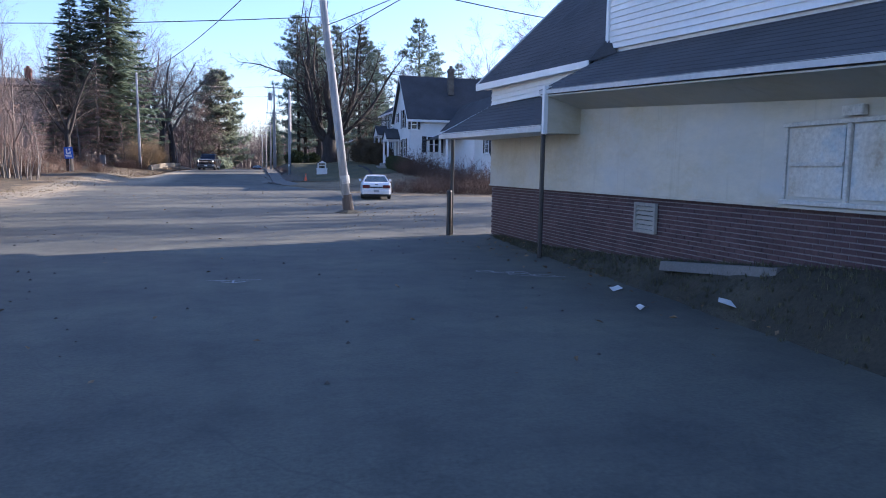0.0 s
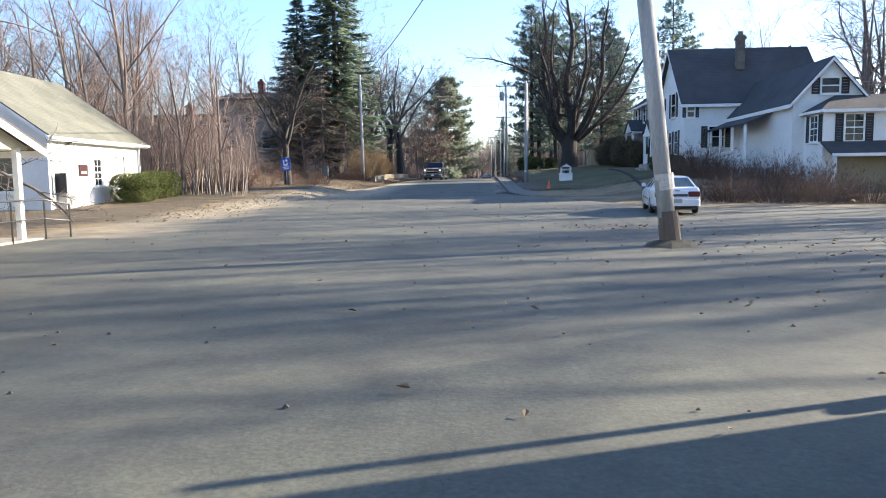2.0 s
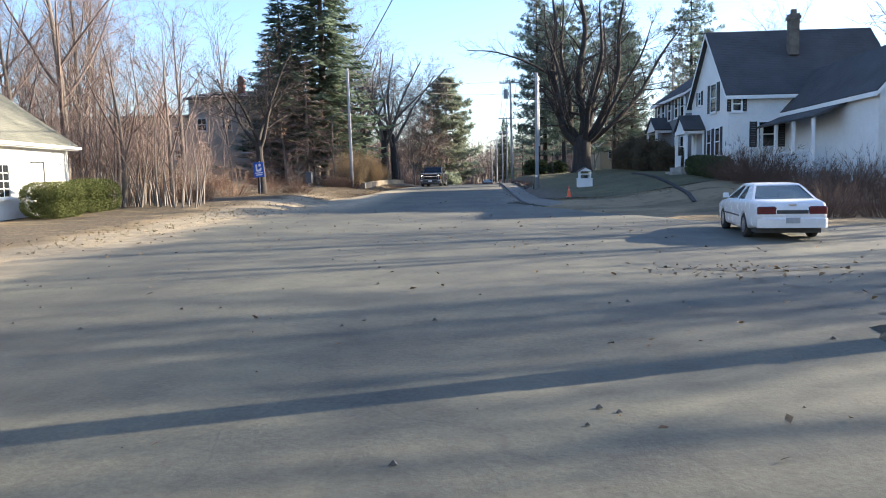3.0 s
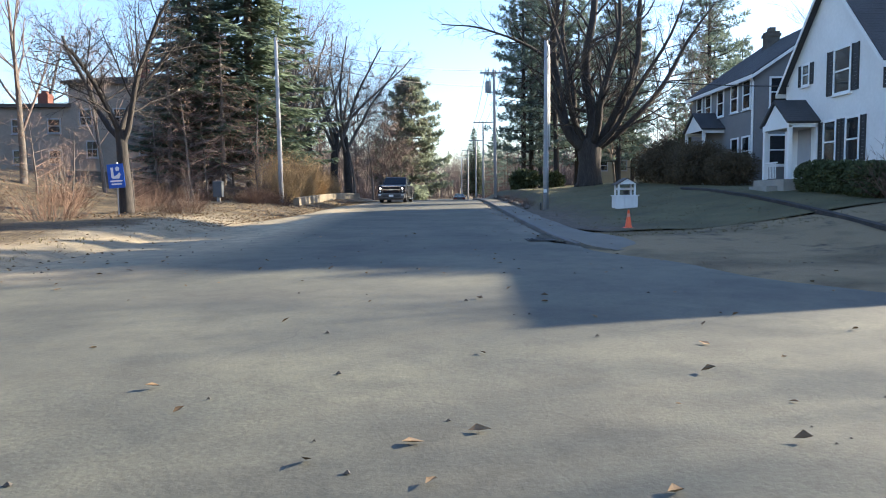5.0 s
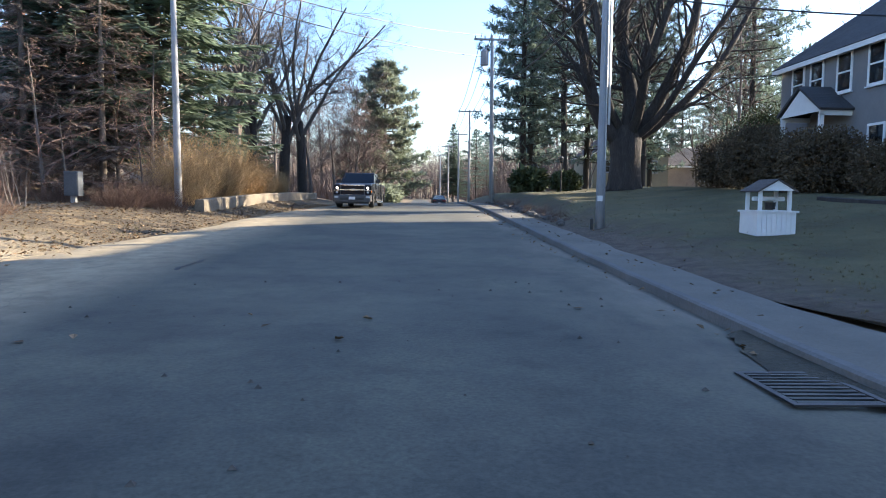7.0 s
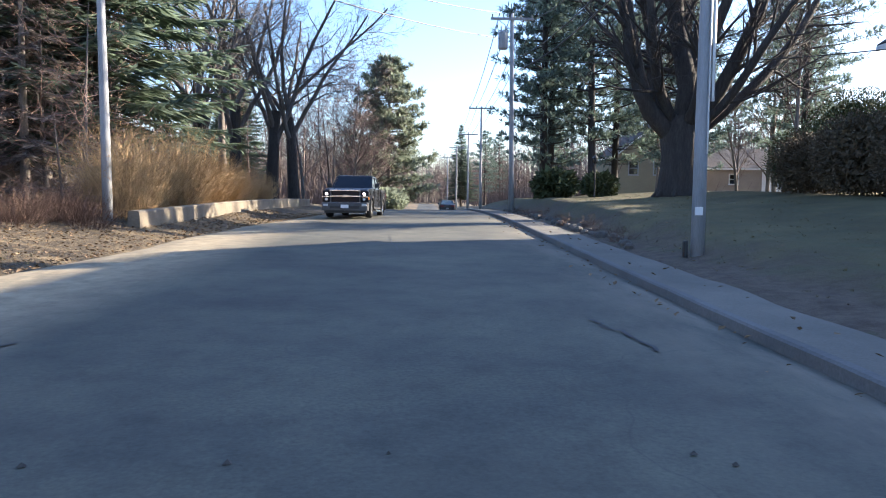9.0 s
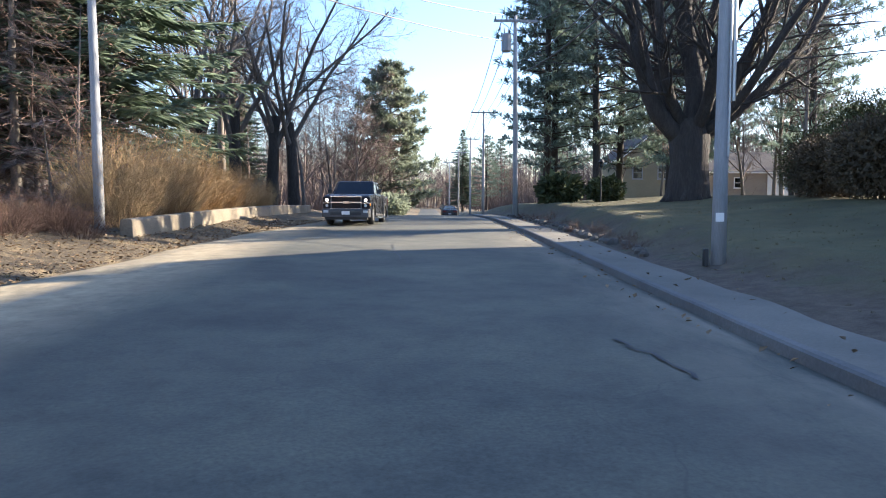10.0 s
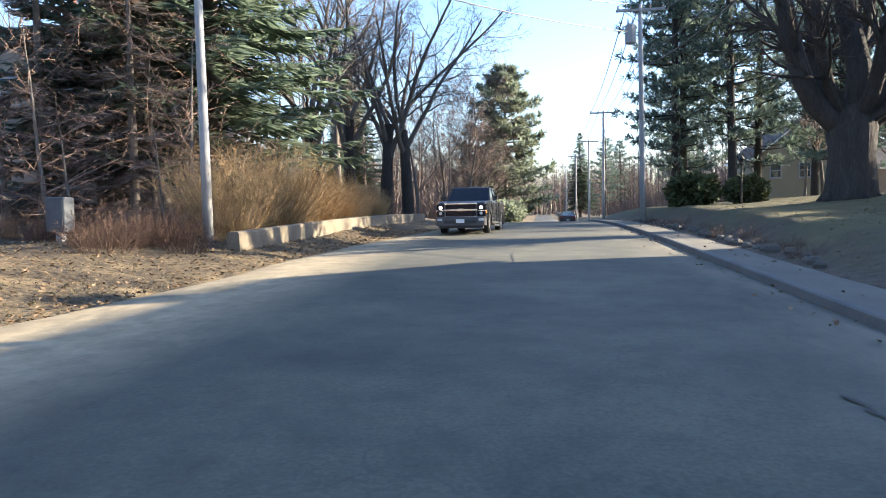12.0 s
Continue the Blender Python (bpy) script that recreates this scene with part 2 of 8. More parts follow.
CREAM = material("weathered cream panel", [(0.25, (0.34, 0.315, 0.24)), (0.5, (0.46, 0.43, 0.34)), (0.75, (0.54, 0.515, 0.44))], 0.75, coarse=0.35, fine=6, grain=0.12, bump=0.12, stretch=(1, 0.7, 1.6), extra=stained)
CREAM_SIDING = material("cream clapboard paint", [(0.3, (0.64, 0.60, 0.46)), (0.7, (0.74, 0.70, 0.56))], 0.6, coarse=0.5, fine=7, grain=0.1, bump=0.12)
BOARD = material("mottled peeling board", [(0.30, (0.26, 0.19, 0.12)), (0.40, (0.46, 0.42, 0.34)), (0.56, (0.54, 0.53, 0.48)), (0.70, (0.34, 0.41, 0.46))], 0.8, coarse=1.5, fine=18, grain=0.3, bump=0.2)
VERGE_GRASS = material("dull olive verge grass", [(0.3, (0.045, 0.048, 0.026)), (0.7, (0.095, 0.092, 0.050))], 0.9, coarse=1, fine=10, grain=0.3, bump=0.0, island=0.4)
GREY_SIDING = material("blue grey siding", [(0.3, (0.165, 0.165, 0.168)), (0.7, (0.215, 0.214, 0.216))], 0.7, coarse=0.5, fine=9, grain=0.12, bump=0.12)
TAN_SIDING = material("tan siding", [(0.3, (0.24, 0.205, 0.135)), (0.7, (0.30, 0.26, 0.175))], 0.7, coarse=0.5, fine=9, grain=0.12, bump=0.12)
MILL = material("faded mill wall", [(0.3, (0.24, 0.205, 0.17)), (0.7, (0.34, 0.29, 0.24))], 0.85, coarse=0.35, fine=7, grain=0.18, bump=0.15)
BRICK = material("red brown brick", [(0.3, (0.050, 0.027, 0.029)), (0.5, (0.070, 0.037, 0.039)), (0.7, (0.095, 0.054, 0.054))], 0.85, coarse=3.0, fine=40, grain=0.3, bump=0.4, deep=0.004, per_object=0.12, island=0.12)
MORTAR = material("mortar", [(0.3, (0.14, 0.125, 0.12)), (0.7, (0.22, 0.20, 0.19))], 0.95, coarse=2, fine=40, grain=0.25, bump=0.4)
SHINGLE = material("dark asphalt shingle", [(0.3, grey(0.042, 1, 1, 1.05)), (0.7, grey(0.068, 1, 1, 1.04))], 0.9, coarse=0.8, fine=22, grain=0.35, bump=0.6, deep=0.02, island=0.12)
SHINGLE_LIGHT = material("grey green shingle", [(0.3, (0.105, 0.108, 0.085)), (0.7, (0.175, 0.175, 0.135))], 0.9, coarse=0.8, fine=22, grain=0.35, bump=0.6, deep=0.02, island=0.12)
SHINGLE_BROWN = material("brown shingle", [(0.3, (0.075, 0.062, 0.055)), (0.7, (0.11, 0.095, 0.085))], 0.9, coarse=0.8, fine=22, grain=0.35, bump=0.6, deep=0.02, island=0.12)
SHUTTER = material("black green shutter", [(0.3, grey(0.02)), (0.7, grey(0.032))], 0.6, coarse=2, fine=15, grain=0.2)
DOOR_GREY = material("grey door paint", [(0.3, grey(0.30, 1, 1.02, 1.04)), (0.7, grey(0.36, 1, 1.02, 1.04))], 0.6, coarse=1, fine=12, grain=0.1)
BARK = material("grey brown bark", [(0.3, (0.10, 0.085, 0.072)), (0.7, (0.19, 0.167, 0.145))], 0.95, coarse=2.0, fine=18, grain=0.45, bump=0.8, deep=0.03, stretch=(1, 1, 0.25), per_object=0.18)
TWIG = material("bare twigs", [(0.3, (0.11, 0.084, 0.072)), (0.7, (0.21, 0.165, 0.142))], 0.9, coarse=1.0, fine=10, grain=0.3, bump=0.0, per_object=0.2)
DARK_BARK = material("dark oak bark", [(0.3, (0.028, 0.024, 0.021)), (0.7, (0.062, 0.053, 0.046))], 0.95, coarse=2.0, fine=16, grain=0.5, bump=1.0, deep=0.05, stretch=(1, 1, 0.2))
HEDGE_TWIG = material("dark brown twigs", [(0.3, (0.092, 0.060, 0.046)), (0.7, (0.185, 0.125, 0.092))], 0.9, coarse=0.8, fine=10, grain=0.3, bump=0.0, per_object=0.2, island=0.25)
RUSSET_TWIG = material("reddish brown fine twigs", [(0.3, (0.15, 0.105, 0.088)), (0.7, (0.27, 0.195, 0.16))], 0.9, coarse=1.0, fine=10, grain=0.3, bump=0.0, per_object=0.2)
SAPLING_BARK = material("pale sapling bark", [(0.3, (0.15, 0.13, 0.11)), (0.7, (0.26, 0.235, 0.205))], 0.9, coarse=2.0, fine=18, grain=0.3, bump=0.3, per_object=0.25)
KERB = material("stained kerb concrete", [(0.3, grey(0.11, 1.02, 1, 0.95)), (0.7, grey(0.17, 1.03, 1, 0.93))], 0.9, coarse=0.8, fine=30, grain=0.3, bump=0.4, deep=0.008)
RED_TWIG = material("russet twigs", [(0.3, (0.29, 0.195, 0.095)), (0.7, (0.48, 0.345, 0.185))], 0.9, coarse=0.8, fine=10, grain=0.3, bump=0.0, per_object=0.15, island=0.25)
DEAD_TWIG = material("brown dead boughs", [(0.3, (0.17, 0.112, 0.085)), (0.7, (0.31, 0.215, 0.165))], 0.9, coarse=0.8, fine=10, grain=0.3, bump=0.0, per_object=0.2, island=0.25)
SPRUCE = material("spruce needles", [(0.3, (0.105, 0.145, 0.108)), (0.7, (0.225, 0.285, 0.20))], 0.75, coarse=0.9, fine=12, grain=0.4, bump=0.0, island=0.4, leaf_light=0.6)
DEAD_SPRUCE = material("browned spruce needles", [(0.3, (0.19, 0.165, 0.14)), (0.55, (0.29, 0.245, 0.215)), (0.7, (0.26, 0.27, 0.20))], 0.8, coarse=0.5, fine=12, grain=0.4, bump=0.0, island=0.5, leaf_light=0.4)
PINE = material("pine needles", [(0.3, (0.11, 0.155, 0.13)), (0.7, (0.21, 0.265, 0.215))], 0.7, coarse=0.9, fine=12, grain=0.35, bump=0.0, island=0.4, leaf_light=0.5)
YOUNG_PINE = material("soft grey green pine needles", [(0.3, (0.17, 0.20, 0.155)), (0.7, (0.28, 0.32, 0.225))], 0.7, coarse=0.9, fine=12, grain=0.35, bump=0.0, island=0.4, leaf_light=0.65)
YEW = material("clipped yew", [(0.3, (0.048, 0.062, 0.030)), (0.7, (0.095, 0.110, 0.050))], 0.75, coarse=2.0, fine=20, grain=0.4, bump=0.0, island=0.45)
YEW_BRIGHT = material("yellow green clipped yew", [(0.3, (0.075, 0.095, 0.028)), (0.7, (0.150, 0.165, 0.055))], 0.75, coarse=2.0, fine=20, grain=0.4, bump=0.0, island=0.28, leaf_light=0.2)
POLE_WOOD = material("weathered pole wood", [(0.3, (0.26, 0.265, 0.27)), (0.7, (0.41, 0.415, 0.42))], 0.9, coarse=1.0, fine=14, grain=0.35, bump=0.5, stretch=(6, 6, 0.4))
BUTT = material("brown stained pole butt", [(0.3, (0.085, 0.066, 0.052)), (0.7, (0.15, 0.122, 0.098))], 0.9, coarse=1.0, fine=14, grain=0.35, bump=0.5, stretch=(6, 6, 0.4))
POLE_GREY = material("grey blue painted pole", [(0.3, (0.25, 0.26, 0.275)), (0.7, (0.33, 0.34, 0.355))], 0.7, coarse=1.0, fine=14, grain=0.2, bump=0.2, stretch=(4, 4, 0.5))
CREAM_TRIM = material("weathered pale timber", [(0.3, (0.42, 0.41, 0.37)), (0.7, (0.56, 0.54, 0.49))], 0.85, coarse=3.0, fine=20, grain=0.35, bump=0.3)
# grey blue of the cabinet, darkened to hold the shade of the trees
CABINET = material("grey blue cabinet paint darkened for shade", [(0.3, (0.075, 0.085, 0.095)), (0.7, (0.115, 0.125, 0.135))], 0.6, coarse=2, fine=16, grain=0.2)
STEEL = material("galvanised steel", [(0.3, grey(0.36)), (0.7, grey(0.46))], 0.45, metal=0.8, coarse=2, fine=16, grain=0.12)
DULL_STEEL = material("dull bumper steel", [(0.3, grey(0.06, 1, 1.02, 1.06)), (0.7, grey(0.095, 1, 1.02, 1.06))], 0.42, metal=0.3, coarse=2, fine=16, grain=0.12, bump=0.0)
BLACK_METAL = material("black painted metal", [(0.3, grey(0.02)), (0.7, grey(0.03))], 0.5, coarse=2, fine=16, grain=0.2)
WIRE = material("black cable", [(0.3, grey(0.02)), (0.7, grey(0.03))], 0.6, bump=0.0)
TYRE = material("tyre rubber", [(0.3, grey(0.018)), (0.7, grey(0.028))], 0.85, coarse=4, fine=30, grain=0.3)
RIM = material("alloy rim", [(0.3, grey(0.50)), (0.7, grey(0.60))], 0.3, metal=0.9, coarse=4, fine=20, grain=0.1, bump=0.0)
CHROME = material("chrome", [(0.3, grey(0.75)), (0.7, grey(0.82))], 0.12, metal=1.0, coarse=4, fine=20, grain=0.04, bump=0.0)
CAR_WHITE = material("white car paint", [(0.3, grey(0.60)), (0.7, grey(0.66))], 0.25, coarse=1.0, fine=8, grain=0.04, bump=0.0)
CAR_CREAM = material("cream truck paint", [(0.3, (0.55, 0.49, 0.33)), (0.7, (0.61, 0.55, 0.38))], 0.3, coarse=1.0, fine=8, grain=0.05, bump=0.0)
CAR_DARK = material("charcoal truck paint", [(0.3, (0.014, 0.016, 0.020)), (0.7, (0.022, 0.024, 0.028))], 0.28, metal=0.0, coarse=1.0, fine=8, grain=0.08, bump=0.0)
TRIM_DARK = material("dark plastic trim", [(0.3, grey(0.025)), (0.7, grey(0.04))], 0.6, coarse=3, fine=20, grain=0.2)
LAMP_RED = material("red lens", [(0.3, (0.085, 0.016, 0.017)), (0.7, (0.12, 0.024, 0.024))], 0.15, coarse=3, fine=20, grain=0.1, bump=0.0)
LAMP_AMBER = material("amber lens", [(0.3, (0.55, 0.20, 0.02)), (0.7, (0.65, 0.26, 0.03))], 0.15, coarse=3, fine=20, grain=0.1, bump=0.0)
BLUE_SIGN = material("blue sign face", [(0.3, (0.015, 0.085, 0.42)), (0.7, (0.02, 0.11, 0.50))], 0.4, coarse=2, fine=20, grain=0.08, bump=0.0)
MAROON = material("maroon sign face", [(0.3, (0.030, 0.009, 0.010)), (0.7, (0.045, 0.014, 0.014))], 0.4, coarse=2, fine=20, grain=0.1, bump=0.0)
ORANGE = material("orange cone plastic", [(0.3, (0.75, 0.10, 0.03)), (0.7, (0.85, 0.15, 0.045))], 0.5, coarse=3, fine=20, grain=0.1, bump=0.0)
FADED = material("faded orange collar", [(0.3, (0.62, 0.22, 0.13)), (0.7, (0.70, 0.30, 0.20))], 0.5, coarse=3, fine=20, grain=0.1, bump=0.0)
CHALK = material("white spray marking", [(0.3, grey(0.26)), (0.7, grey(0.40))], 0.9, coarse=6, fine=40, grain=0.4)
LEAF = material("fallen dry leaf", [(0.3, (0.12, 0.078, 0.042)), (0.7, (0.27, 0.195, 0.12))], 0.85, coarse=3, fine=20, grain=0.3, bump=0.0, island=0.45)
GRASS = material("pale dead grass", [(0.3, (0.13, 0.112, 0.058)), (0.7, (0.23, 0.19, 0.105))], 0.9, coarse=1, fine=10, grain=0.3, bump=0.0, island=0.4)
WALL_CONCRETE = material("weathered wall concrete", [(0.3, (0.15, 0.125, 0.088)), (0.7, (0.245, 0.205, 0.145))], 0.92, coarse=1.2, fine=22, grain=0.35, bump=0.5, deep=0.012)
STONE = material("field stone", [(0.3, (0.07, 0.062, 0.052)), (0.7, (0.14, 0.125, 0.105))], 0.9, coarse=2.5, fine=20, grain=0.35, bump=0.6, deep=0.02, per_object=0.25)
RED_BRICK = material("chimney brick", [(0.3, (0.15, 0.058, 0.042)), (0.7, (0.22, 0.09, 0.064))], 0.9, coarse=5, fine=30, grain=0.35, bump=0.4)


for m in (SPRUCE, PINE, YOUNG_PINE, YEW, YEW_BRIGHT, BRONZE, TWIG, HEDGE_TWIG, RED_TWIG, LEAF, GRASS):
    m.node_tree.nodes["Principled BSDF"].inputs["Specular IOR Level"].default_value = 0.15


def glassy(name, tint, rough=0.03, through_glass=0.0):
    m = bpy.data.materials.new(name)
    m.use_nodes = True
    b = m.node_tree.nodes["Principled BSDF"]
    b.inputs["Base Color"].default_value = (*tint, 1)
    b.inputs["Roughness"].default_value = rough
    b.inputs["IOR"].default_value = 1.5
    b.inputs["Transmission Weight"].default_value = through_glass
    return m


PANE = glassy("window glass", (0.03, 0.035, 0.04), 0.04, 0.35)
CAR_GLASS = glassy("tinted car glass", (0.010, 0.013, 0.018), 0.03, 0.0)
PALE_GLASS = glassy("pale car glass", (0.24, 0.30, 0.29), 0.03, 0.75)
CAR_GLASS.node_tree.nodes["Principled BSDF"].inputs["Specular IOR Level"].default_value = 0.3
CAR_DARK.node_tree.nodes["Principled BSDF"].inputs["Specular IOR Level"].default_value = 0.3
CLEAR_LENS = glassy("headlamp lens", (0.75, 0.78, 0.8), 0.08, 0.3)
GLOW = bpy.data.materials.new("lit headlamp")
GLOW.use_nodes = True
GLOW.node_tree.nodes["Principled BSDF"].inputs["Emission Color"].default_value = (1.0, 0.85, 0.6, 1)
GLOW.node_tree.nodes["Principled BSDF"].inputs["Emission Strength"].default_value = 1.8


# ---- mesh helpers ----
class Shape:
    """Collects vertices and faces; frame_of moves local points into place."""

    def __init__(self, m=None):
        self.v, self.f, self.m = [], [], m

    def pt(self, p):
        p = Vector(p)
        self.v.append(tuple(self.m @ p if self.m else p))
        return len(self.v) - 1

    def poly(self, pts):
        self.f.append([self.pt(p) for p in pts])

    def box(self, x0, x1, y0, y1, z0, z1, c=0.0):
        """A box; c chamfers its upright and top edges."""
        if c <= 0:
            k = [self.pt(p) for p in ((x0, y0, z0), (x1, y0, z0), (x1, y1, z0), (x0, y1, z0), (x0, y0, z1), (x1, y0, z1), (x1, y1, z1), (x0, y1, z1))]
            self.f += [[k[i] for i in q] for q in ((3, 2, 1, 0), (4, 5, 6, 7), (0, 1, 5, 4), (1, 2, 6, 5), (2, 3, 7, 6), (3, 0, 4, 7))]
            return
        rows = []
        for z, d in ((z0, 0), (z1 - c, 0), (z1, c)):
            a0, a1, b0, b1 = x0 + d, x1 - d, y0 + d, y1 - d
            e = c
            rows.append([self.pt(p + (z,)) for p in ((a0 + e, b0), (a1 - e, b0), (a1, b0 + e), (a1, b1 - e), (a1 - e, b1), (a0 + e, b1), (a0, b1 - e), (a0, b0 + e))])
        self.rings(rows)

    def rings(self, rows, caps=True):
        n = len(rows[0])
        for a, b in zip(rows, rows[1:]):
            for i in range(n):
                self.f.append([a[i], a[(i + 1) % n], b[(i + 1) % n], b[i]])
        if caps:
            self.f.append(rows[0][::-1])
            self.f.append(rows[-1])

    def prism(self, pts, d):
        """Extrudes the polygon pts by the vector d."""
        d = Vector(d)
        a = [self.pt(p) for p in pts]
        b = [self.pt(Vector(p) + d) for p in pts]
        self.rings([a, b])

    def tube(self, path, radii, n=6, caps=True):
        rows = []
        path = [Vector(p) for p in path]
        side = None
        for i, p in enumerate(path):
            t = (path[min(i + 1, len(path) - 1)] - path[max(i - 1, 0)]).normalized()
            if side is None:
                side = t.orthogonal().normalized()
            side = (side - t * side.dot(t)).normalized()
            up = t.cross(side)
            r = radii[i] if isinstance(radii, (list, tuple)) else radii
            if n == 3 and not caps and i == len(path) - 1:
                end = self.pt(p)
                self.f.extend([rows[-1][k], rows[-1][(k + 1) % 3], end] for k in range(3))
                break
            rows.append([self.pt(p + r * (math.cos(2 * math.pi * k / n) * side + math.sin(2 * math.pi * k / n) * up)) for k in range(n)])
        self.rings(rows, caps)

    def mesh(self, name):
        me = bpy.data.meshes.new(name)
        me.from_pydata(self.v, [], self.f)
        me.validate()
        me.update()
        return me


def smooth(me, on=True):
    me.polygons.foreach_set("use_smooth", [on] * len(me.polygons))
    return me


def part(name, shape, mat, parent=None, label="", rounded=False):
    """Links a Shape (or a mesh) as one mesh object under a thing."""
    me = shape.mesh(name) if isinstance(shape, Shape) else shape
    if not me.materials:
        me.materials.append(mat)
    if rounded:
        smooth(me)
    ob = new(name, me)
    if parent:
        ob.parent = parent
    if label:
        tagged(ob, label)
    return ob


def thing(name, label, category, group="", at=None):
    ob = new(name)
    if at is not None:
        ob.matrix_basis = at
    return tagged(ob, label, category, group)


def setting(name, shape, mat, label="", rounded=False, kind="structure"):
    ob = part(name, shape, mat, None, label, rounded)
    return tagged(ob, kind=kind)


def sstep(a, b, v):
    t = min(1.0, max(0.0, (v - a) / (b - a)))
    return t * t * (3 - 2 * t)


def course(v, xs, zs):
    if v <= xs[0]:
        return zs[0]
    for a, b, za, zb in zip(xs, xs[1:], zs, zs[1:]):
        if v <= b:
            return za + (zb - za) * (v - a) / (b - a)
    return zs[-1]


# ---- terrain ----
PROFILE_Y = [-100, 8, 14, 20, 26, 35, 43, 53.5, 63.8, 70, 76, 85, 95, 110, 140, 200, 320, 500]
PROFILE_Z = [0, 0, 0, 0.03, 0.09, 0.18, 0.33, 0.49, 0.71, 0.88, 1.05, 1.28, 1.42, 1.4, 0.6, 0.0, 1.0, 3.0]
KERB_X = 1.42


def road_z(y):
    return (course(y - 3, PROFILE_Y, PROFILE_Z) + course(y, PROFILE_Y, PROFILE_Z) * 2 + course(y + 3, PROFILE_Y, PROFILE_Z)) / 4


def left_edge(y):
    return course(y, [-100, 21, 30, 40, 55, 62, 68, 76, 91, 108], [-45, -45, -10.3, -10.0, -10.0, -9.7, -8.8, -8.4, -6.8, -3.6])


def right_edge(y):
    return course(y, [-100, 18, 36, 38.5, 42, 47, 52.5, 54, 140], [60, 60, 60, 9.0, 6.0, 3.4, 2.0, 1.42, 1.42])


def land_z(x, y):
    """Height of the ground, with the lawns and the wooded bank."""
    z = road_z(y)
    if x > 0:
        on = sstep(50.5, 54.5, y)
        z += 0.10 * on * (1 if x > KERB_X else 0)
        rise = course(y, [44, 52, 60, 66, 75, 85, 110, 140], [0.5, 0.7, 1.0, 1.1, 1.1, 1.2, 1.1, 0.6])
        near = course(y, [50, 60, 66, 75, 85, 95], [0.0, 0.12, 0.3, 0.55, 0.75, 0.75])
        z += on * near * sstep(2.9, 4.6, x) + sstep(42, 50, y) * max(0.0, rise - on * near) * sstep(5.0, 12.0, x)
    else:
        z += sstep(40, 60, y) * 0.4 * sstep(-8.8, -12.5, x) + sstep(66, 74, y) * 0.14 * sstep(-8.3, -9.6, x) + sstep(54, 68, y) * 1.9 * sstep(-15, -27, x)
    far = max(0.0, abs(x) - 40) * 0.03 * sstep(40, 90, y)
    return z + min(far, 8.0)


def axis(stops):
    out = []
    for a, b, d in stops:
        n = max(1, round((b - a) / d))
        out += [a + (b - a) * i / n for i in range(n)]
    return out + [stops[-1][1]]


def on_road(x, y, grow=0.0):
    return left_edge(y) - grow < x < right_edge(y) + grow


gx = axis([(-700, -200, 50), (-200, -60, 10), (-60, -32, 2), (-32, 30, 0.62), (30, 60, 2), (60, 200, 10), (200, 700, 50)])
gy = axis([(-300, -60, 30), (-60, -10, 5), (-10, 130, 0.9), (130, 220, 5), (220, 900, 40)])
g = Shape()
for y in gy:
    for x in gx:
        z = land_z(x, y)
        if y < 310 and on_road(x, y, 0.1):
            z -= 0.10
        else:
            z += 0.05 * noise.noise((x * 0.35, y * 0.35, 3.0)) * (1 if abs(x) < 60 else 0)
        if 52 < y < 131 and KERB_X - 0.2 < x < 2.35 + 0.75 * (1 - sstep(53.0, 57.5, y)):
            z -= 0.12
        elif 56.2 < y < 124 and 0 < x < 33:
            z -= 0.14
        g.v.append((x, y, z))
n = len(gx)
for j in range(len(gy) - 1):
    for i in range(n - 1):
        k = j * n + i
        g.f.append([k, k + 1, k + n + 1, k + n])
ground = setting("ground", g, DIRT, "brown winter ground with dead grass, sand and leaf litter", True)

# the lawn lies over the bare earth on the side of the houses
s = Shape()
ly = axis([(55.5, 125, 0.8)])
lx = axis([(2.46, 12, 0.45), (12, 34, 1.2)])
for y in ly:
    for i, x in enumerate(lx):
        edge = 0.05 * noise.noise((y * 0.5, 1.0, 0.0)) + 0.04 * noise.noise((y * 1.7, 1.0, 0.0)) + 0.6 * sstep(59, 55.5, y) if i == 0 else 0
        z = land_z(x + edge, y) + 0.03 + 0.04 * noise.noise((x * 0.5, y * 0.5, 9.0)) - (0.06 if i == 0 else 0)
        s.v.append((x + edge, y, z))
n = len(lx)
for j in range(len(ly) - 1):
    for i in range(n - 1):
        k = j * n + i
        s.f.append([k, k + 1, k + n + 1, k + n])
setting("lawn", s, LAWN, "thin brown and olive winter lawn", True)

s = Shape()
ry = axis([(-70, -10, 4), (-10, 120, 0.5), (120, 300, 3)])
NX = 26
for y in ry:
    a = left_edge(y) + 0.45 * noise.noise((y * 0.23, 0.0, 0.0)) + 0.15 * noise.noise((y * 1.3, 4.0, 0.0))
    b = right_edge(y) + (0.5 * noise.noise((y * 0.3, 7.0, 0.0)) if y < 53 else 0)
    for i in range(NX + 1):
        x = a + (b - a) * i / NX
        z = road_z(y) + 0.012 * noise.noise((x * 0.4, y * 0.4, 0.0)) - (0.04 if i in (0, NX) else 0)
        s.v.append((x, y, z))
for j in range(len(ry) - 1):
    for i in range(NX):
        k = j * (NX + 1) + i
        s.f.append([k, k + 1, k + NX + 2, k + NX + 1])
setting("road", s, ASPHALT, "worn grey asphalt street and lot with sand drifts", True)

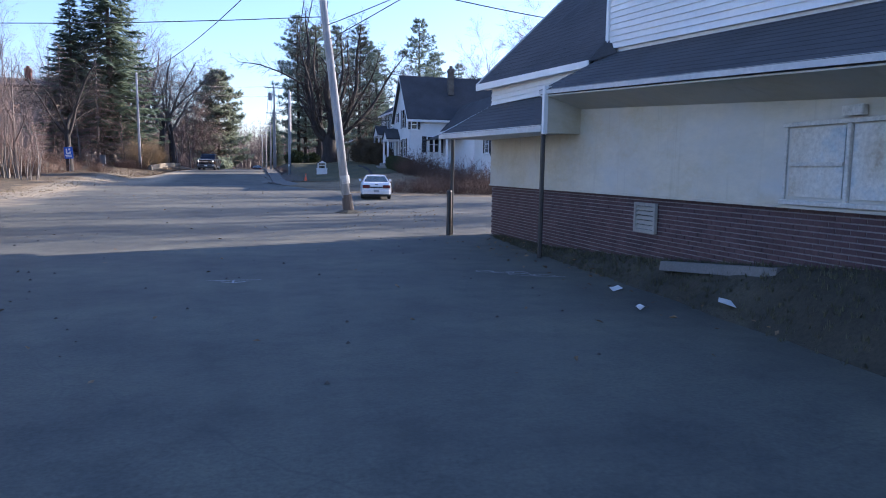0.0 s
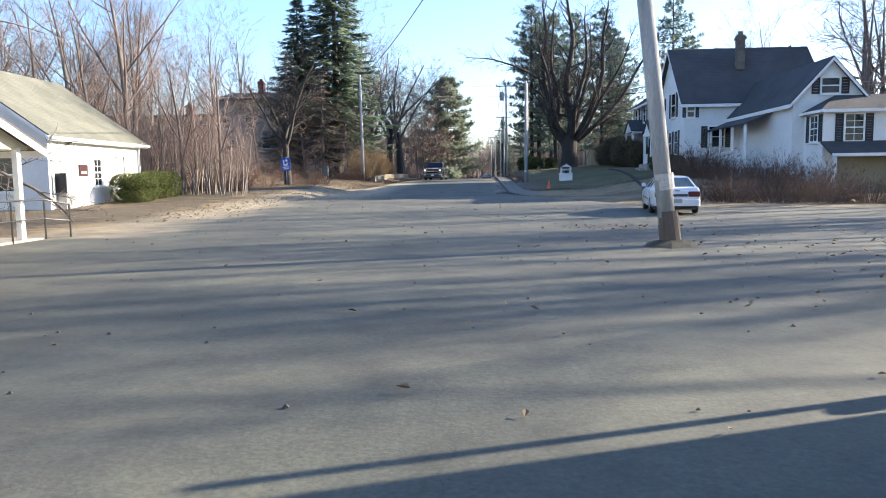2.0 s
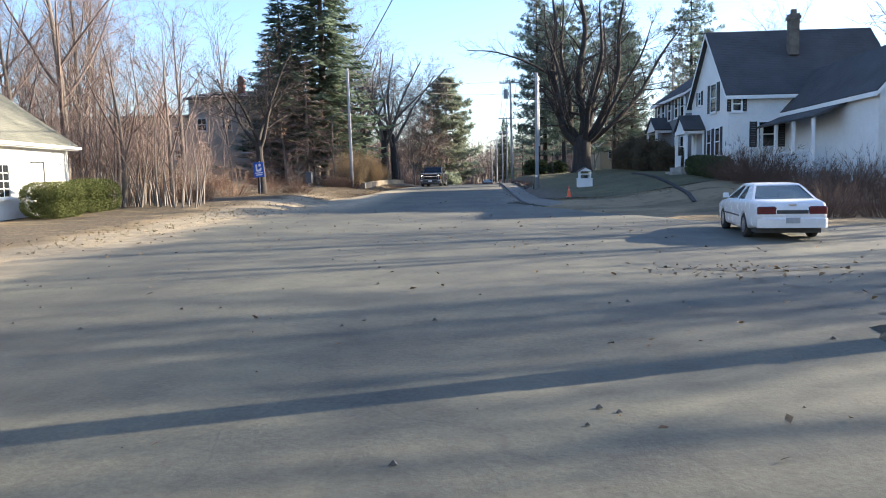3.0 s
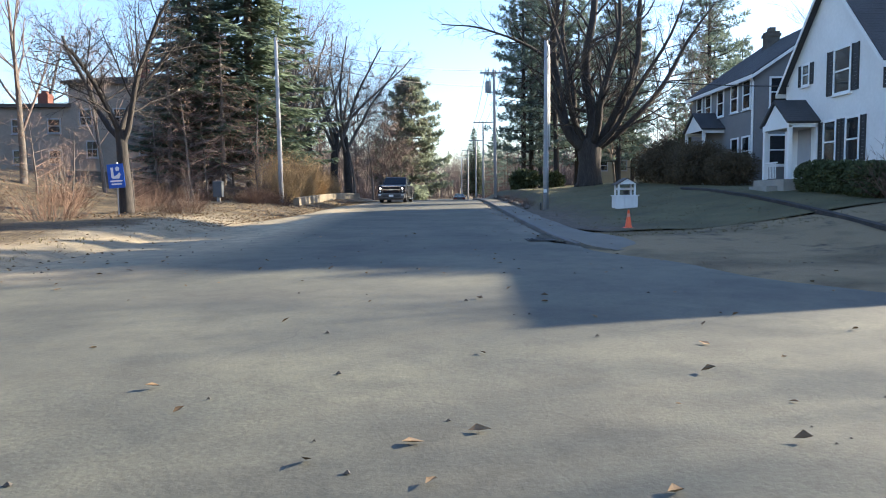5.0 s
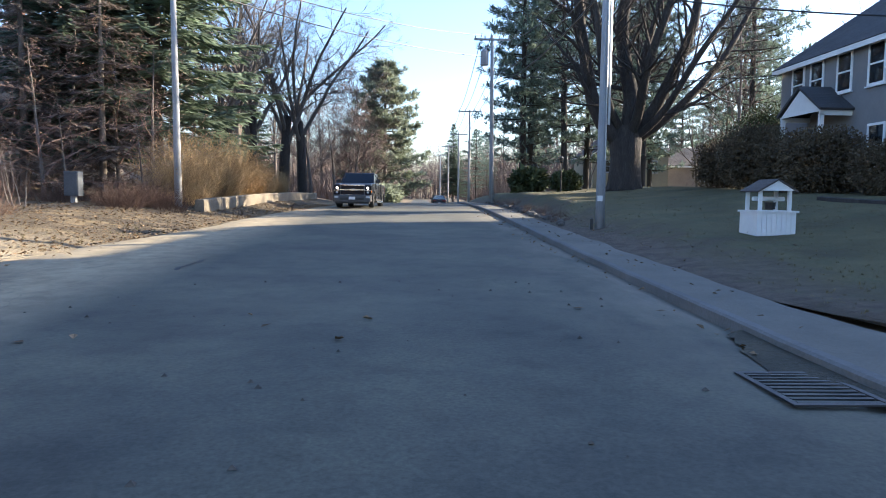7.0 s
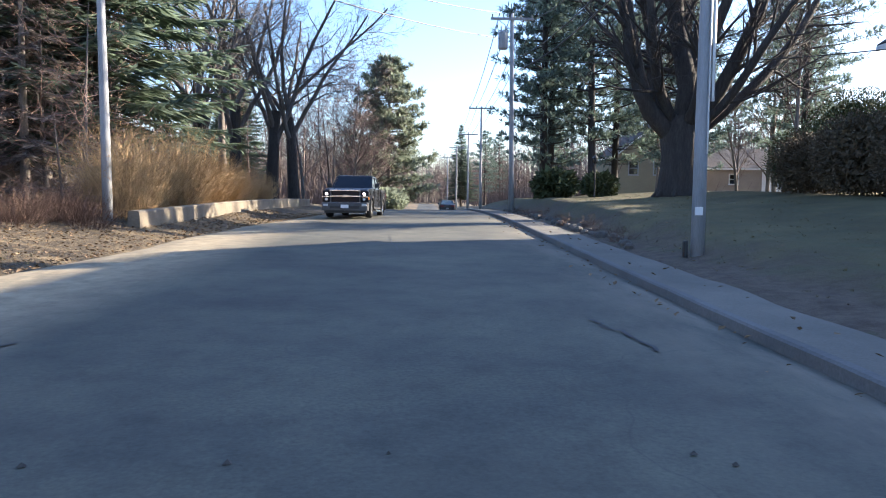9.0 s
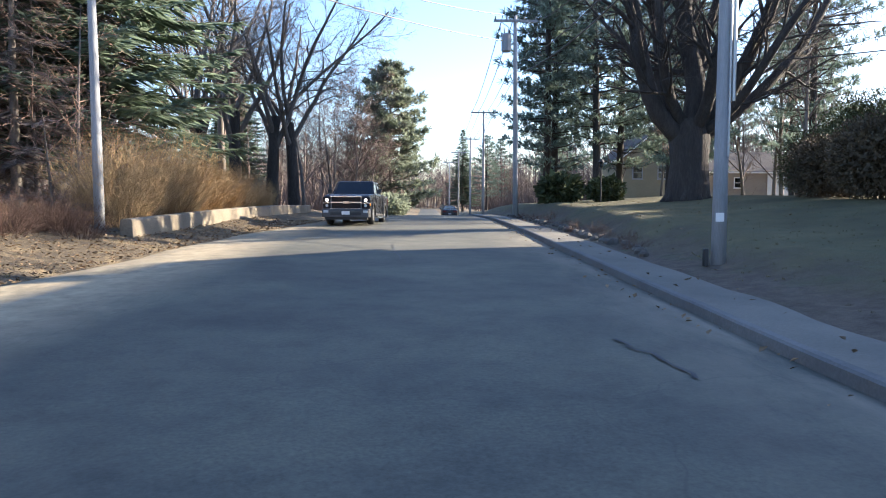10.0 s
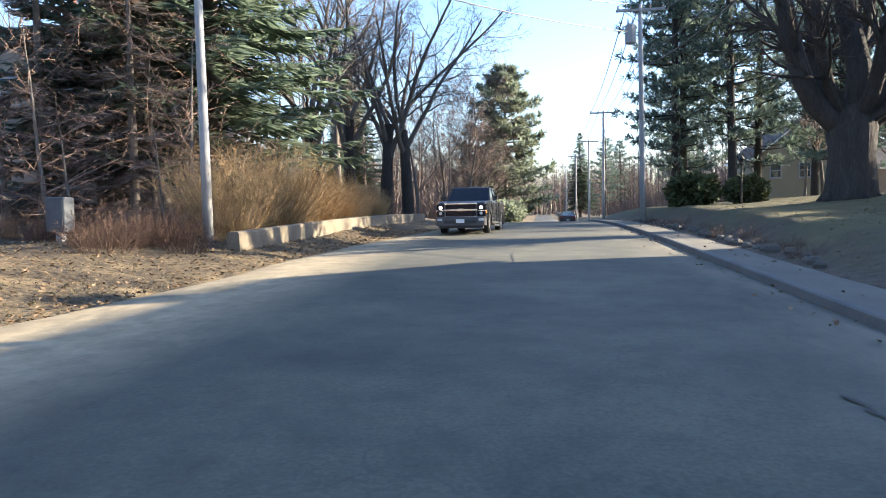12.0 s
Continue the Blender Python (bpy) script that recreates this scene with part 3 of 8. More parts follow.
# kerb and sidewalk
s = Shape()
ks = axis([(53.2, 130, 0.6)])
rows = []
for y in ks:
    z = road_z(y)
    lift = 0.105 * sstep(52.9, 54.4, y)
    bend = 0.32 * (1 - sstep(53.0, 54.4, y))
    x = KERB_X + bend + 0.02 * noise.noise((y * 0.8, 2.0, 0.0))
    rows.append([s.pt(p) for p in ((x - 0.01, y, z - 0.15), (x, y, z + lift * 0.8), (x + 0.03, y, z + lift), (x + 0.12, y, z + lift + 0.005), (x + 0.12, y, z - 0.15))])
s.rings(rows)
setting("kerb", s, KERB, "worn low concrete kerb along the street")
s = Shape()
rows = []
for y in axis([(51.6, 53.2, 0.4)])[:-1] + ks:
    z = road_z(y)
    lift = 0.11 * sstep(52.2, 54.4, y) - 0.012
    bend = 0.32 * (1 - sstep(53.0, 54.4, y)) + 0.5 * (1 - sstep(51.4, 53.2, y))
    x0 = KERB_X + 0.123 + bend
    x1 = 2.44 + 0.75 * (1 - sstep(53.0, 57.5, y)) + 0.10 * noise.noise((y * 0.6, 5.0, 0.0)) + 0.05 * noise.noise((y * 2.1, 3.0, 0.0))
    rows.append([s.pt(p) for p in ((x0, y, z - 0.1), (x0, y, z + lift), ((x0 + x1) / 2, y, z + lift + 0.015), (x1, y, z + lift + 0.005), (x1, y, z - 0.1))])
s.rings(rows)
setting("pavement", s, PAVING, "patched asphalt sidewalk dusted with sand")


# ---- building helpers ----
def facing(origin, way):
    """A wall's frame: local x runs along the wall, z up, and local -y points out of it."""
    turn = {"-y": 0, "+x": 90, "+y": 180, "-x": -90}[way]
    return pose(*origin, 0, 0, turn)


def local(parent):
    return Matrix.Translation(-parent.matrix_basis.translation)


def window(parent, origin, way, w, h, rows=2, cols=1, shutters=0.0, frame_mat=None, name="window"):
    """A window on a wall: frame with sash bars, glass, sill and shutters; origin is its bottom middle."""
    m = local(parent) @ facing(origin, way)
    fm = frame_mat or WHITE
    t = 0.09
    s = Shape(m)
    loops = []
    for y, d in ((0.02, 0), (-0.044, 0), (-0.05, 0.006)):
        loops.append([s.pt(p) for p in ((-w / 2 - t + d, y, -t + d), (w / 2 + t - d, y, -t + d), (w / 2 + t - d, y, h + t - d), (-w / 2 - t + d, y, h + t - d))])
    for y in (-0.05, 0.02):
        loops.append([s.pt(p) for p in ((-w / 2, y, 0), (w / 2, y, 0), (w / 2, y, h), (-w / 2, y, h))])
    s.rings(loops + [loops[0]], False)
    ob = part(name, s, fm, parent)
    s = Shape(m)
    s.box(-w / 2, w / 2, -0.035, 0.02, h / 2 - 0.03, h / 2 + 0.03)
    part("meeting_rail", s, fm, ob)
    for i in range(1, rows):
        if abs(i / rows - 0.5) > 0.05:
            s = Shape(m)
            s.box(-w / 2, w / 2, -0.025, 0.01, h * i / rows - 0.012, h * i / rows + 0.012)
            part("muntin", s, fm, ob)
    for i in range(1, cols):
        s = Shape(m)
        x = -w / 2 + w * i / cols
        s.box(x - 0.012, x + 0.012, -0.027, 0.01, 0, h)
        part("muntin", s, fm, ob)
    for i in range(rows):
        for j in range(cols):
            s = Shape(m)
            s.box(-w / 2 + w * j / cols, -w / 2 + w * (j + 1) / cols, -0.018, -0.004, h * i / rows, h * (i + 1) / rows)
            part("pane", s, PANE, ob)
    s = Shape(m)
    s.box(-w / 2 - t - 0.04, w / 2 + t + 0.04, -0.1, 0.02, -t - 0.05, -t - 0.002)
    part("sill", s, fm, ob)
    if shutters:
        for side in (-1, 1):
            s = Shape(m)
            a = side * (w / 2 + t + 0.02)
            b = a + side * shutters
            lo, hi = min(a, b), max(a, b)
            s.box(lo, lo + 0.05, -0.045, 0.0, -0.05, h + 0.05)
            s.box(hi - 0.05, hi, -0.045, 0.0, -0.05, h + 0.05)
            k = max(6, int(h / 0.11))
            for i in range(k):
                z = -0.05 + (h + 0.1) * i / k
                s.prism([(lo + 0.05, -0.035, z), (lo + 0.05, -0.02, z + h / k), (lo + 0.05, 0.0, z + h / k), (lo + 0.05, 0.0, z)], (hi - lo - 0.1, 0, 0))
            part("shutter", s, SHUTTER, ob)
    return ob


def slope(s, a, b, c, d, step=0.145, thick=0.09):
    """A roof slope from the eave a-b up to c-d (d over a, c over b), laid in overlapping courses."""
    a, b, c, d = (Vector(p) for p in (a, b, c, d))
    nrm = (b - a).cross(d - a).normalized()
    if nrm.z < 0:
        nrm = -nrm
    k = max(2, int((d - a).length / step))
    rows = []
    for lo, hi in ((a, d), (b, c)):
        row = []
        for i in range(k):
            row += [lo.lerp(hi, i / k) + 0.005 * nrm, lo.lerp(hi, (i + 1) / k) + 0.001 * nrm]
        row += [hi - thick * nrm, lo - thick * nrm]
        rows.append([s.pt(v) for v in row])
    s.rings(rows)


def gabled(parent, x0, x1, y0, y1, z0, ze, zr, ridge, wall_mat, roof_mat, over=0.35, trim_mat=None):
    """A gabled block: walls with their gables, two roof slopes and white rake and eave boards. ridge: the axis along which it runs."""
    m = local(parent)
    s = Shape(m)
    if ridge == "x":
        yc = (y0 + y1) / 2
        s.prism([(x0, y0, z0), (x0, y1, z0), (x0, y1, ze), (x0, yc, zr), (x0, y0, ze)], (x1 - x0, 0, 0))
    else:
        xc = (x0 + x1) / 2
        s.prism([(x0, y0, z0), (x1, y0, z0), (x1, y0, ze), (xc, y0, zr), (x0, y0, ze)], (0, y1 - y0, 0))
    part("wall", s, wall_mat, parent)
    half = (y1 - y0) / 2 if ridge == "x" else (x1 - x0) / 2
    k = (zr - ze) / half
    drop = over * k
    up = 0.10
    for side in (-1, 1):
        s = Shape(m)
        if ridge == "x":
            e = (y0 - over) if side < 0 else (y1 + over)
            yc = (y0 + y1) / 2
            slope(s, (x0 - over, e, ze - drop + up), (x1 + over, e, ze - drop + up), (x1 + over, yc, zr + up), (x0 - over, yc, zr + up))
        else:
            e = (x0 - over) if side < 0 else (x1 + over)
            xc = (x0 + x1) / 2
            slope(s, (e, y0 - over, ze - drop + up), (e, y1 + over, ze - drop + up), (xc, y1 + over, zr + up), (xc, y0 - over, zr + up))
        part("roof", s, roof_mat, parent)
        s = Shape(m)
        if ridge == "x":
            s.box(x0 - over, x1 + over, min(e, e + side * -0.04) - 0.01, max(e, e - side * 0.04), ze - drop - 0.13, ze - drop + 0.06)
            for xx in (x0 - over - 0.03, x1 + over):
                s.prism([(xx, e, ze - drop - 0.13), (xx, e, ze - drop + 0.03), (xx, (y0 + y1) / 2, zr + 0.03), (xx, (y0 + y1) / 2, zr - 0.15)], (0.03, 0, 0))
        else:
            s.box(min(e, e - side * 0.04) - 0.01, max(e, e - side * 0.04), y0 - over, y1 + over, ze - drop - 0.13, ze - drop + 0.06)
            for yy in (y0 - over - 0.03, y1 + over):
                s.prism([(e, yy, ze - drop - 0.13), (e, yy, ze - drop + 0.03), ((x0 + x1) / 2, yy, zr + 0.03), ((x0 + x1) / 2, yy, zr - 0.15)], (0, 0.03, 0))
        part("fascia", s, trim_mat or WHITE, parent)


def chimney(parent, x, y, z0, z1, w=0.7, mat=None):
    s = Shape(local(parent))
    s.box(x - w / 2, x + w / 2, y - w / 2, y + w / 2, z0, z1)
    s.box(x - w / 2 - 0.06, x + w / 2 + 0.06, y - w / 2 - 0.06, y + w / 2 + 0.06, z1 - 0.3, z1 - 0.12)
    s.box(x - w / 4, x + w / 4, y - w / 4, y + w / 4, z1, z1 + 0.25)
    part("chimney", s, mat or RED_BRICK, parent, "square brick chimney stack")


def downspout(parent, x, y, z0, z1, way, mat, r=0.04):
    s = Shape(local(parent))
    s.tube([(x, y, z0 + 0.12), (x, y, z1 - 0.3), (x + way[0] * 0.25, y + way[1] * 0.25, z1)], r, 6)
    part("downspout", s, mat, parent)


# ---- brick and cream commercial building ----
RW = 6.1
shop = thing("shop_building", "shuttered cream building on a red brick base with dark shingle roofs", "building", at=pose(11, 9, 0))
sm = local(shop)


def sag(z, y, at=12.9, k=0.060):
    """The old eaves drop towards their south end."""
    return z - k * max(0.0, min(9.5, at - y))


s = Shape(sm)
s.box(RW + 0.02, 16, 0.5, 17.9, -0.1, 1.33)
part("foundation_wall", s, MORTAR, shop)
s = Shape(sm)
s.box(RW - 0.03, 16, 0.5, 17.93, 1.335, 2.95, 0)
s.prism([(RW + 0.42, 13.05, 2.95), (RW, 17.93, 2.95), (16, 17.93, 2.95), (16, 13.05, 2.95)], (0, 0, 0.85))
part("upper_wall", s, CREAM, shop, "stained cream panel wall")
s = Shape(sm)
s.box(RW - 0.07, RW - 0.03, 0.5, 17.93, 1.31, 1.345)
part("water_table", s, CREAM, shop)
# closing panel at the end of the raised eave
s = Shape(sm)
s.box(5.38, RW - 0.03, 12.62, 12.68, 2.42, 3.3)
part("end_panel", s, CREAM, shop)
s = Shape(sm)
s.box(5.30, 5.38, 12.60, 12.70, 2.40, 3.3)
part("corner_board", s, WHITE, shop)
# low eave roof up to the dormer wall
s = Shape(sm)
ys = [12.95, 9.0, 5.0, 0.2]
for y1, y0 in zip(ys, ys[1:]):
    slope(s, (5.33, y0, sag(3.24, y0)), (5.33, y1, sag(3.24, y1)), (7.05, y1, sag(4.17, y1, 13.4)), (7.05, y0, sag(4.17, y0, 13.4)), 0.16)
part("roof", s, SHINGLE, shop, "dark shingle lower roof")
for y1, y0 in zip(ys, ys[1:]):
    s = Shape(sm)
    s.prism([(5.33, y1, sag(3.17, y1)), (5.33, y0, sag(3.17, y0)), (5.33, y0, sag(3.25, y0)), (5.33, y1, sag(3.25, y1))], (0.03, 0, 0))
    part("fascia", s, OLD_WHITE, shop)
    s = Shape(sm)
    s.prism([(5.36, y1, sag(3.13, y1)), (5.36, y0, sag(3.13, y0)), (RW, y0, sag(3.15, y0) - 0.25), (RW, y1, sag(3.15, y1) - 0.25)], (0, 0, 0.02))
    part("soffit", s, CREAM, shop)
# porch roof
s = Shape(sm)
slope(s, (5.28, 12.69, 2.56), (4.47, 17.25, 2.56), (RW, 17.9, 3.42), (RW + 0.45, 12.69, 3.36), 0.16)
part("porch_roof", s, SHINGLE, shop, "dark shingle porch roof")
s = Shape(sm)
s.prism([(5.28, 12.69, 2.45), (4.47, 17.25, 2.46), (4.47, 17.25, 2.59), (5.28, 12.69, 2.58)], (0.03, 0, 0))
part("porch_fascia", s, OLD_WHITE, shop)
s = Shape(sm)
s.prism([(4.47, 17.25, 2.46), (4.47, 17.25, 2.58), (RW, 17.9, 3.42), (RW, 17.9, 2.5)], (0, 0.03, 0))
part("porch_end", s, WHITE, shop)
s = Shape(sm)
s.prism([(5.32, 12.69, 2.46), (4.5, 17.25, 2.47), (RW, 17.8, 2.50), (RW, 12.69, 2.46)], (0, 0, 0.02))
part("porch_ceiling", s, WHITE, shop)
s = Shape(sm)
s.prism([(6.38, 12.99, 3.87), (6.78, 12.99, 4.33), (6.78, 12.6, 4.0)], (0, 0.0, -0.03))
part("roof_infill", s, SHINGLE, shop)
# clapboards above the porch and on the dormer
for i in range(4):
    s = Shape(sm)
    z = 3.40 + i * 0.115
    a = [(RW - 0.055, z), (RW - 0.03, z + 0.115), (RW, z + 0.115), (RW, z)]
    s.rings([[s.pt((x + 0.42, 13.0, zz)) for x, zz in a], [s.pt((x, 17.93, zz)) for x, zz in a]])
    part("clapboard", s, SIDING, shop)
for i in range(17):
    s = Shape(sm)
    z = 4.10 + i * 0.115
    y0 = 0.6
    k = 0.06
    s.prism([(6.76, y0, z - k * 9.5), (6.785, y0, z - k * 9.5 + 0.115), (6.83, y0, z - k * 9.5 + 0.115), (6.83, y0, z - k * 9.5)], (0, 3.3, 0))
    a = [(6.76, 3.9, z - k * 9.5), (6.785, 3.9, z - k * 9.5 + 0.115), (6.83, 3.9, z - k * 9.5 + 0.115), (6.83, 3.9, z - k * 9.5)]
    s.rings([[s.pt(p) for p in a], [s.pt((p[0], 12.95, p[2] + k * 9.5)) for p in a]])
    part("clapboard", s, SIDING, shop)
s = Shape(sm)
s.box(6.73, 6.85, 12.93, 13.02, 3.95, 6.4)
part("corner_board", s, WHITE, shop)
s = Shape(sm)
s.box(6.83, 11, 0.6, 12.97, 3.5, 6.0)
part("dormer_wall", s, SIDING, shop)
# main roof
s = Shape(sm)
slope(s, (6.38, 13.0, 3.87), (5.78, 18.35, 3.95), (10.9, 18.35, 9.0), (10.9, 13.0, 9.0), 0.16)
part("roof", s, SHINGLE, shop, "dark shingle main roof")
s = Shape(sm)
slope(s, (16.2, 0.4, 3.9), (16.2, 18.35, 3.9), (10.9, 18.35, 9.0), (10.9, 0.4, 9.0), 0.3)
part("roof", s, SHINGLE, shop, "dark shingle main roof")
s = Shape(sm)
slope(s, (7.6, 0.4, 5.95), (7.6, 13.0, 5.95), (10.9, 13.0, 9.0), (10.9, 0.4, 9.0), 0.3)
part("roof", s, SHINGLE, shop, "dark shingle main roof")
s = Shape(sm)
s.prism([(6.36, 13.0, 3.75), (5.76, 18.38, 3.80), (5.76, 18.38, 3.97), (6.36, 13.0, 3.88)], (0.03, 0, 0))
s.prism([(5.76, 18.36, 3.8), (5.76, 18.36, 3.98), (10.9, 18.36, 9.05), (10.9, 18.36, 8.85)], (0, 0.03, 0))
s.prism([(6.39, 13.0, 3.77), (5.8, 18.3, 3.83), (RW, 18.3, 3.83), (RW + 0.45, 13.0, 3.79)], (0, 0, 0.02))
part("fascia", s, WHITE, shop)
s = Shape(sm)
s.prism([(RW, 17.9, 3.9), (15.9, 17.9, 3.9), (10.9, 17.9, 8.9)], (0, 0.03, 0))
part("gable_wall", s, SIDING, shop)
downspout(shop, 5.35, 12.72, -0.1, 2.6, (0, 0), BLACK_METAL, 0.045)
# louvred vent in the brick
vent = thing("wall_vent", "grey louvred vent set in the brick base", "vent", at=pose(RW, 10.15, 0.74))
s = Shape()
for y0, y1, z0, z1 in ((-0.32, -0.27, 0, 0.48), (0.27, 0.32, 0, 0.48), (-0.27, 0.27, 0, 0.05), (-0.27, 0.27, 0.43, 0.48)):
    s.box(-0.05, 0.0, y0, y1, z0, z1)
part("frame", s, CONCRETE, vent)
for i in range(5):
    s = Shape()
    z = 0.06 + i * 0.075
    s.prism([(-0.04, -0.27, z), (-0.005, -0.27, z + 0.05), (-0.005, -0.27, z + 0.06), (-0.04, -0.27, z + 0.012)], (0, 0.54, 0))
    part("slat", s, CONCRETE, vent)
s = Shape()
s.box(-0.006, 0.0, -0.27, 0.27, 0.05, 0.43)
part("backing", s, BLACK_METAL, vent)
# boarded shop window
bw = thing("boarded_window", "boarded shop window with a pale grey timber frame", "window", at=pose(RW - 0.03, 5.6, 1.38))
for y0, y1, z0, z1, d in ((-1.5, 1.52, 0.87, 0.92, 0.05), (-1.5, 1.5, -0.02, 0.03, 0.07), (1.46, 1.5, 0.03, 0.87, 0.03), (0.53, 0.58, 0.03, 0.87, 0.05), (-0.48, -0.43, 0.03, 0.87, 0.05), (-1.5, -1.46, 0.03, 0.87, 0.03)):
    s = Shape()
    s.box(-d, 0.0, y0, y1, z0, z1, 0.008)
    part("frame_board", s, CREAM_TRIM, bw)
for y0, y1 in ((0.62, 1.4), (-0.4, 0.5), (-1.4, -0.52)):
    s = Shape()
    s.box(-0.02, 0.0, y0, y1, 0.07, 0.85)
    part("board", s, BOARD, bw, "mottled peeling plywood board")
s = Shape()
s.box(-0.1, -0.02, 0.35, 0.62, 0.94, 1.05, 0.01)
part("bracket", s, CREAM_TRIM, bw)
s = Shape()
s.box(-0.045, -0.005, 0.61, 1.41, 0.42, 0.46)
part("rail", s, CREAM_TRIM, bw)
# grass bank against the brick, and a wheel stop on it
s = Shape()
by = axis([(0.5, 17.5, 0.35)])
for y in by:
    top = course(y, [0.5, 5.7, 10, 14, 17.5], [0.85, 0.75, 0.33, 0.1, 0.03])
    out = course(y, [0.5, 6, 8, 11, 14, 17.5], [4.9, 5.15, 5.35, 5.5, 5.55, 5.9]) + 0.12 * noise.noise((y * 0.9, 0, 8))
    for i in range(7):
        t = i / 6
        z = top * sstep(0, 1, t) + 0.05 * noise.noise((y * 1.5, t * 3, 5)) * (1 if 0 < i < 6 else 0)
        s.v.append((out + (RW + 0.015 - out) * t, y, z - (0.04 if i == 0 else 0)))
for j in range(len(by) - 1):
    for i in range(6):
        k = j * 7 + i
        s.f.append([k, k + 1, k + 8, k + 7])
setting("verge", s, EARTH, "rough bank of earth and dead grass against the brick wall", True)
stop = thing("parking_block", "weathered concrete parking block half sunk in the grass bank", "parking block", at=pose(5.9, 8.03, 0.44, -5.0, 0, 4.5))
s = Shape()
s.prism([(-0.1, -1.1, -0.06), (0.1, -1.1, -0.06), (0.065, -1.1, 0.07), (-0.065, -1.1, 0.07)], (0, 2.2, 0))
part("block", s, KERB, stop)
for x, y, z, k, turn in ((5.42, 7.15, 0.16, 0.14, 70), (5.02, 9.1, 0.02, 0.10, 20), (4.62, 7.75, 0.02, 0.07, 40)):
    pc = thing("paper_scrap", "crumpled white paper scrap on the ground", "litter", "paper scraps", at=pose(x, y, z, 4, -6, turn))
    s = Shape()
    s.prism([(-k, -k * 0.5, 0), (k * 0.9, -k * 0.6, 0.01), (k, k * 0.4, 0.03), (0.1 * k, k * 0.7, 0.012), (-k * 0.8, k * 0.45, 0.035)], (0, 0, 0.006))
    part("sheet", s, WHITE, pc)
# porch post with a short bollard beside it
pp = thing("porch_post", "thin black steel porch post", "post", at=pose(4.97, 17.75, 0.0))
s = Shape()
s.tube([(0, 0, 0), (0, 0, 2.52)], 0.045, 8)
part("shaft", s, BLACK_METAL, pp)
s = Shape()
s.box(-0.09, 0.09, -0.09, 0.09, 0, 0.02)
part("base_plate", s, BLACK_METAL, pp)
bo = thing("bollard", "short dark steel bollard beside the porch post", "bollard", at=pose(4.86, 17.6, 0.0))
s = Shape()
s.tube([(0, 0, 0), (0, 0, 1.15), (0, 0, 1.18)], [0.07, 0.07, 0.05], 10)
part("shaft", s, BLACK_METAL, bo)

# ---- white two storey house across the side street ----
wh = thing("white_house", "white two storey house with dark roof and black shutters", "house", at=pose(17, 57, 1.2))
gabled(wh, 12.6, 21.2, 58.4, 65.1, 0.6, 6.1, 9.75, "x", SIDING, SHINGLE, 0.28)
gabled(wh, 15.5, 19.1, 49.5, 60.0, 0.6, 5.15, 7.15, "y", SIDING, SHINGLE, 0.28)
chimney(wh, 16.6, 60.3, 8.2, 10.4, 0.48, STONE)
# lower hipped wing in front of the ell
s = Shape(local(wh))
s.box(16.1, 24, 47.5, 52.4, 0.6, 4.45)
part("wing_wall", s, SIDING, wh)
s = Shape(local(wh))
slope(s, (15.85, 47.2, 4.42), (24.2, 47.2, 4.42), (23.0, 49.6, 5.35), (17.6, 49.6, 5.35))
slope(s, (15.85, 52.6, 4.42), (15.85, 47.2, 4.42), (17.6, 49.6, 5.35), (17.6, 52.6, 5.35))
part("wing_roof", s, SHINGLE, wh)
s = Shape(local(wh))
s.box(15.82, 24.2, 47.17, 47.2, 4.30, 4.44)
s.box(15.82, 15.85, 47.2, 52.6, 4.30, 4.44)
s.prism([(15.85, 47.2, 4.33), (24.2, 47.2, 4.33), (24.2, 47.5, 4.33), (15.85, 47.5, 4.33)], (0, 0, 0.02))
part("wing_fascia", s, WHITE, wh)
s = Shape(local(wh))
slope(s, (16.0, 46.3, 2.32), (24.2, 46.3, 2.32), (24.2, 47.5, 2.95), (16.0, 47.5, 2.95))
part("garage_hood", s, SHINGLE, wh)
s = Shape(local(wh))
s.box(16.0, 24.2, 46.27, 46.3, 2.2, 2.34)
part("hood_fascia", s, WHITE, wh)
for x in (16.1, 19.6):
    s = Shape(local(wh))
    s.box(x, x + 0.14, 46.35, 46.49, 0.5, 2.25)
    part("hood_post", s, WHITE, wh)
s = Shape(local(wh))
s.box(16.6, 23.6, 47.46, 47.49, 0.6, 2.2)
part("garage_door", s, TAN_SIDING, wh, "shaded brown garage door")
for x in (17.53, 20.6):
    window(wh, (x, 47.5, 2.98), "-y", 0.82, 1.22, 4, 2, 0.36)
for y in (48.4, 50.6):
    window(wh, (16.1, y, 3.0), "-x", 0.75, 1.2, 4, 2, 0.33)
window(wh, (17.3, 49.5, 5.45), "-y", 0.85, 0.72, 2, 1, 0.38)
window(wh, (14.6, 58.4, 3.2), "-y", 0.9, 1.25, 2, 1, 0.38)
window(wh, (12.98, 58.4, 5.1), "-y", 0.4, 0.7, 2, 1, 0.2)
# gable end towards the street
window(wh, (12.6, 63.5, 5.95), "-x", 0.45, 0.72, 2, 1, 0.22)
window(wh, (12.6, 60.95, 5.3), "-x", 0.95, 1.5, 2, 1, 0.42)
window(wh, (12.6, 61.65, 2.85), "-x", 0.72, 1.45, 2, 1, 0.30)
window(wh, (12.6, 60.2, 2.85), "-x", 0.72, 1.45, 2, 1, 0.30)
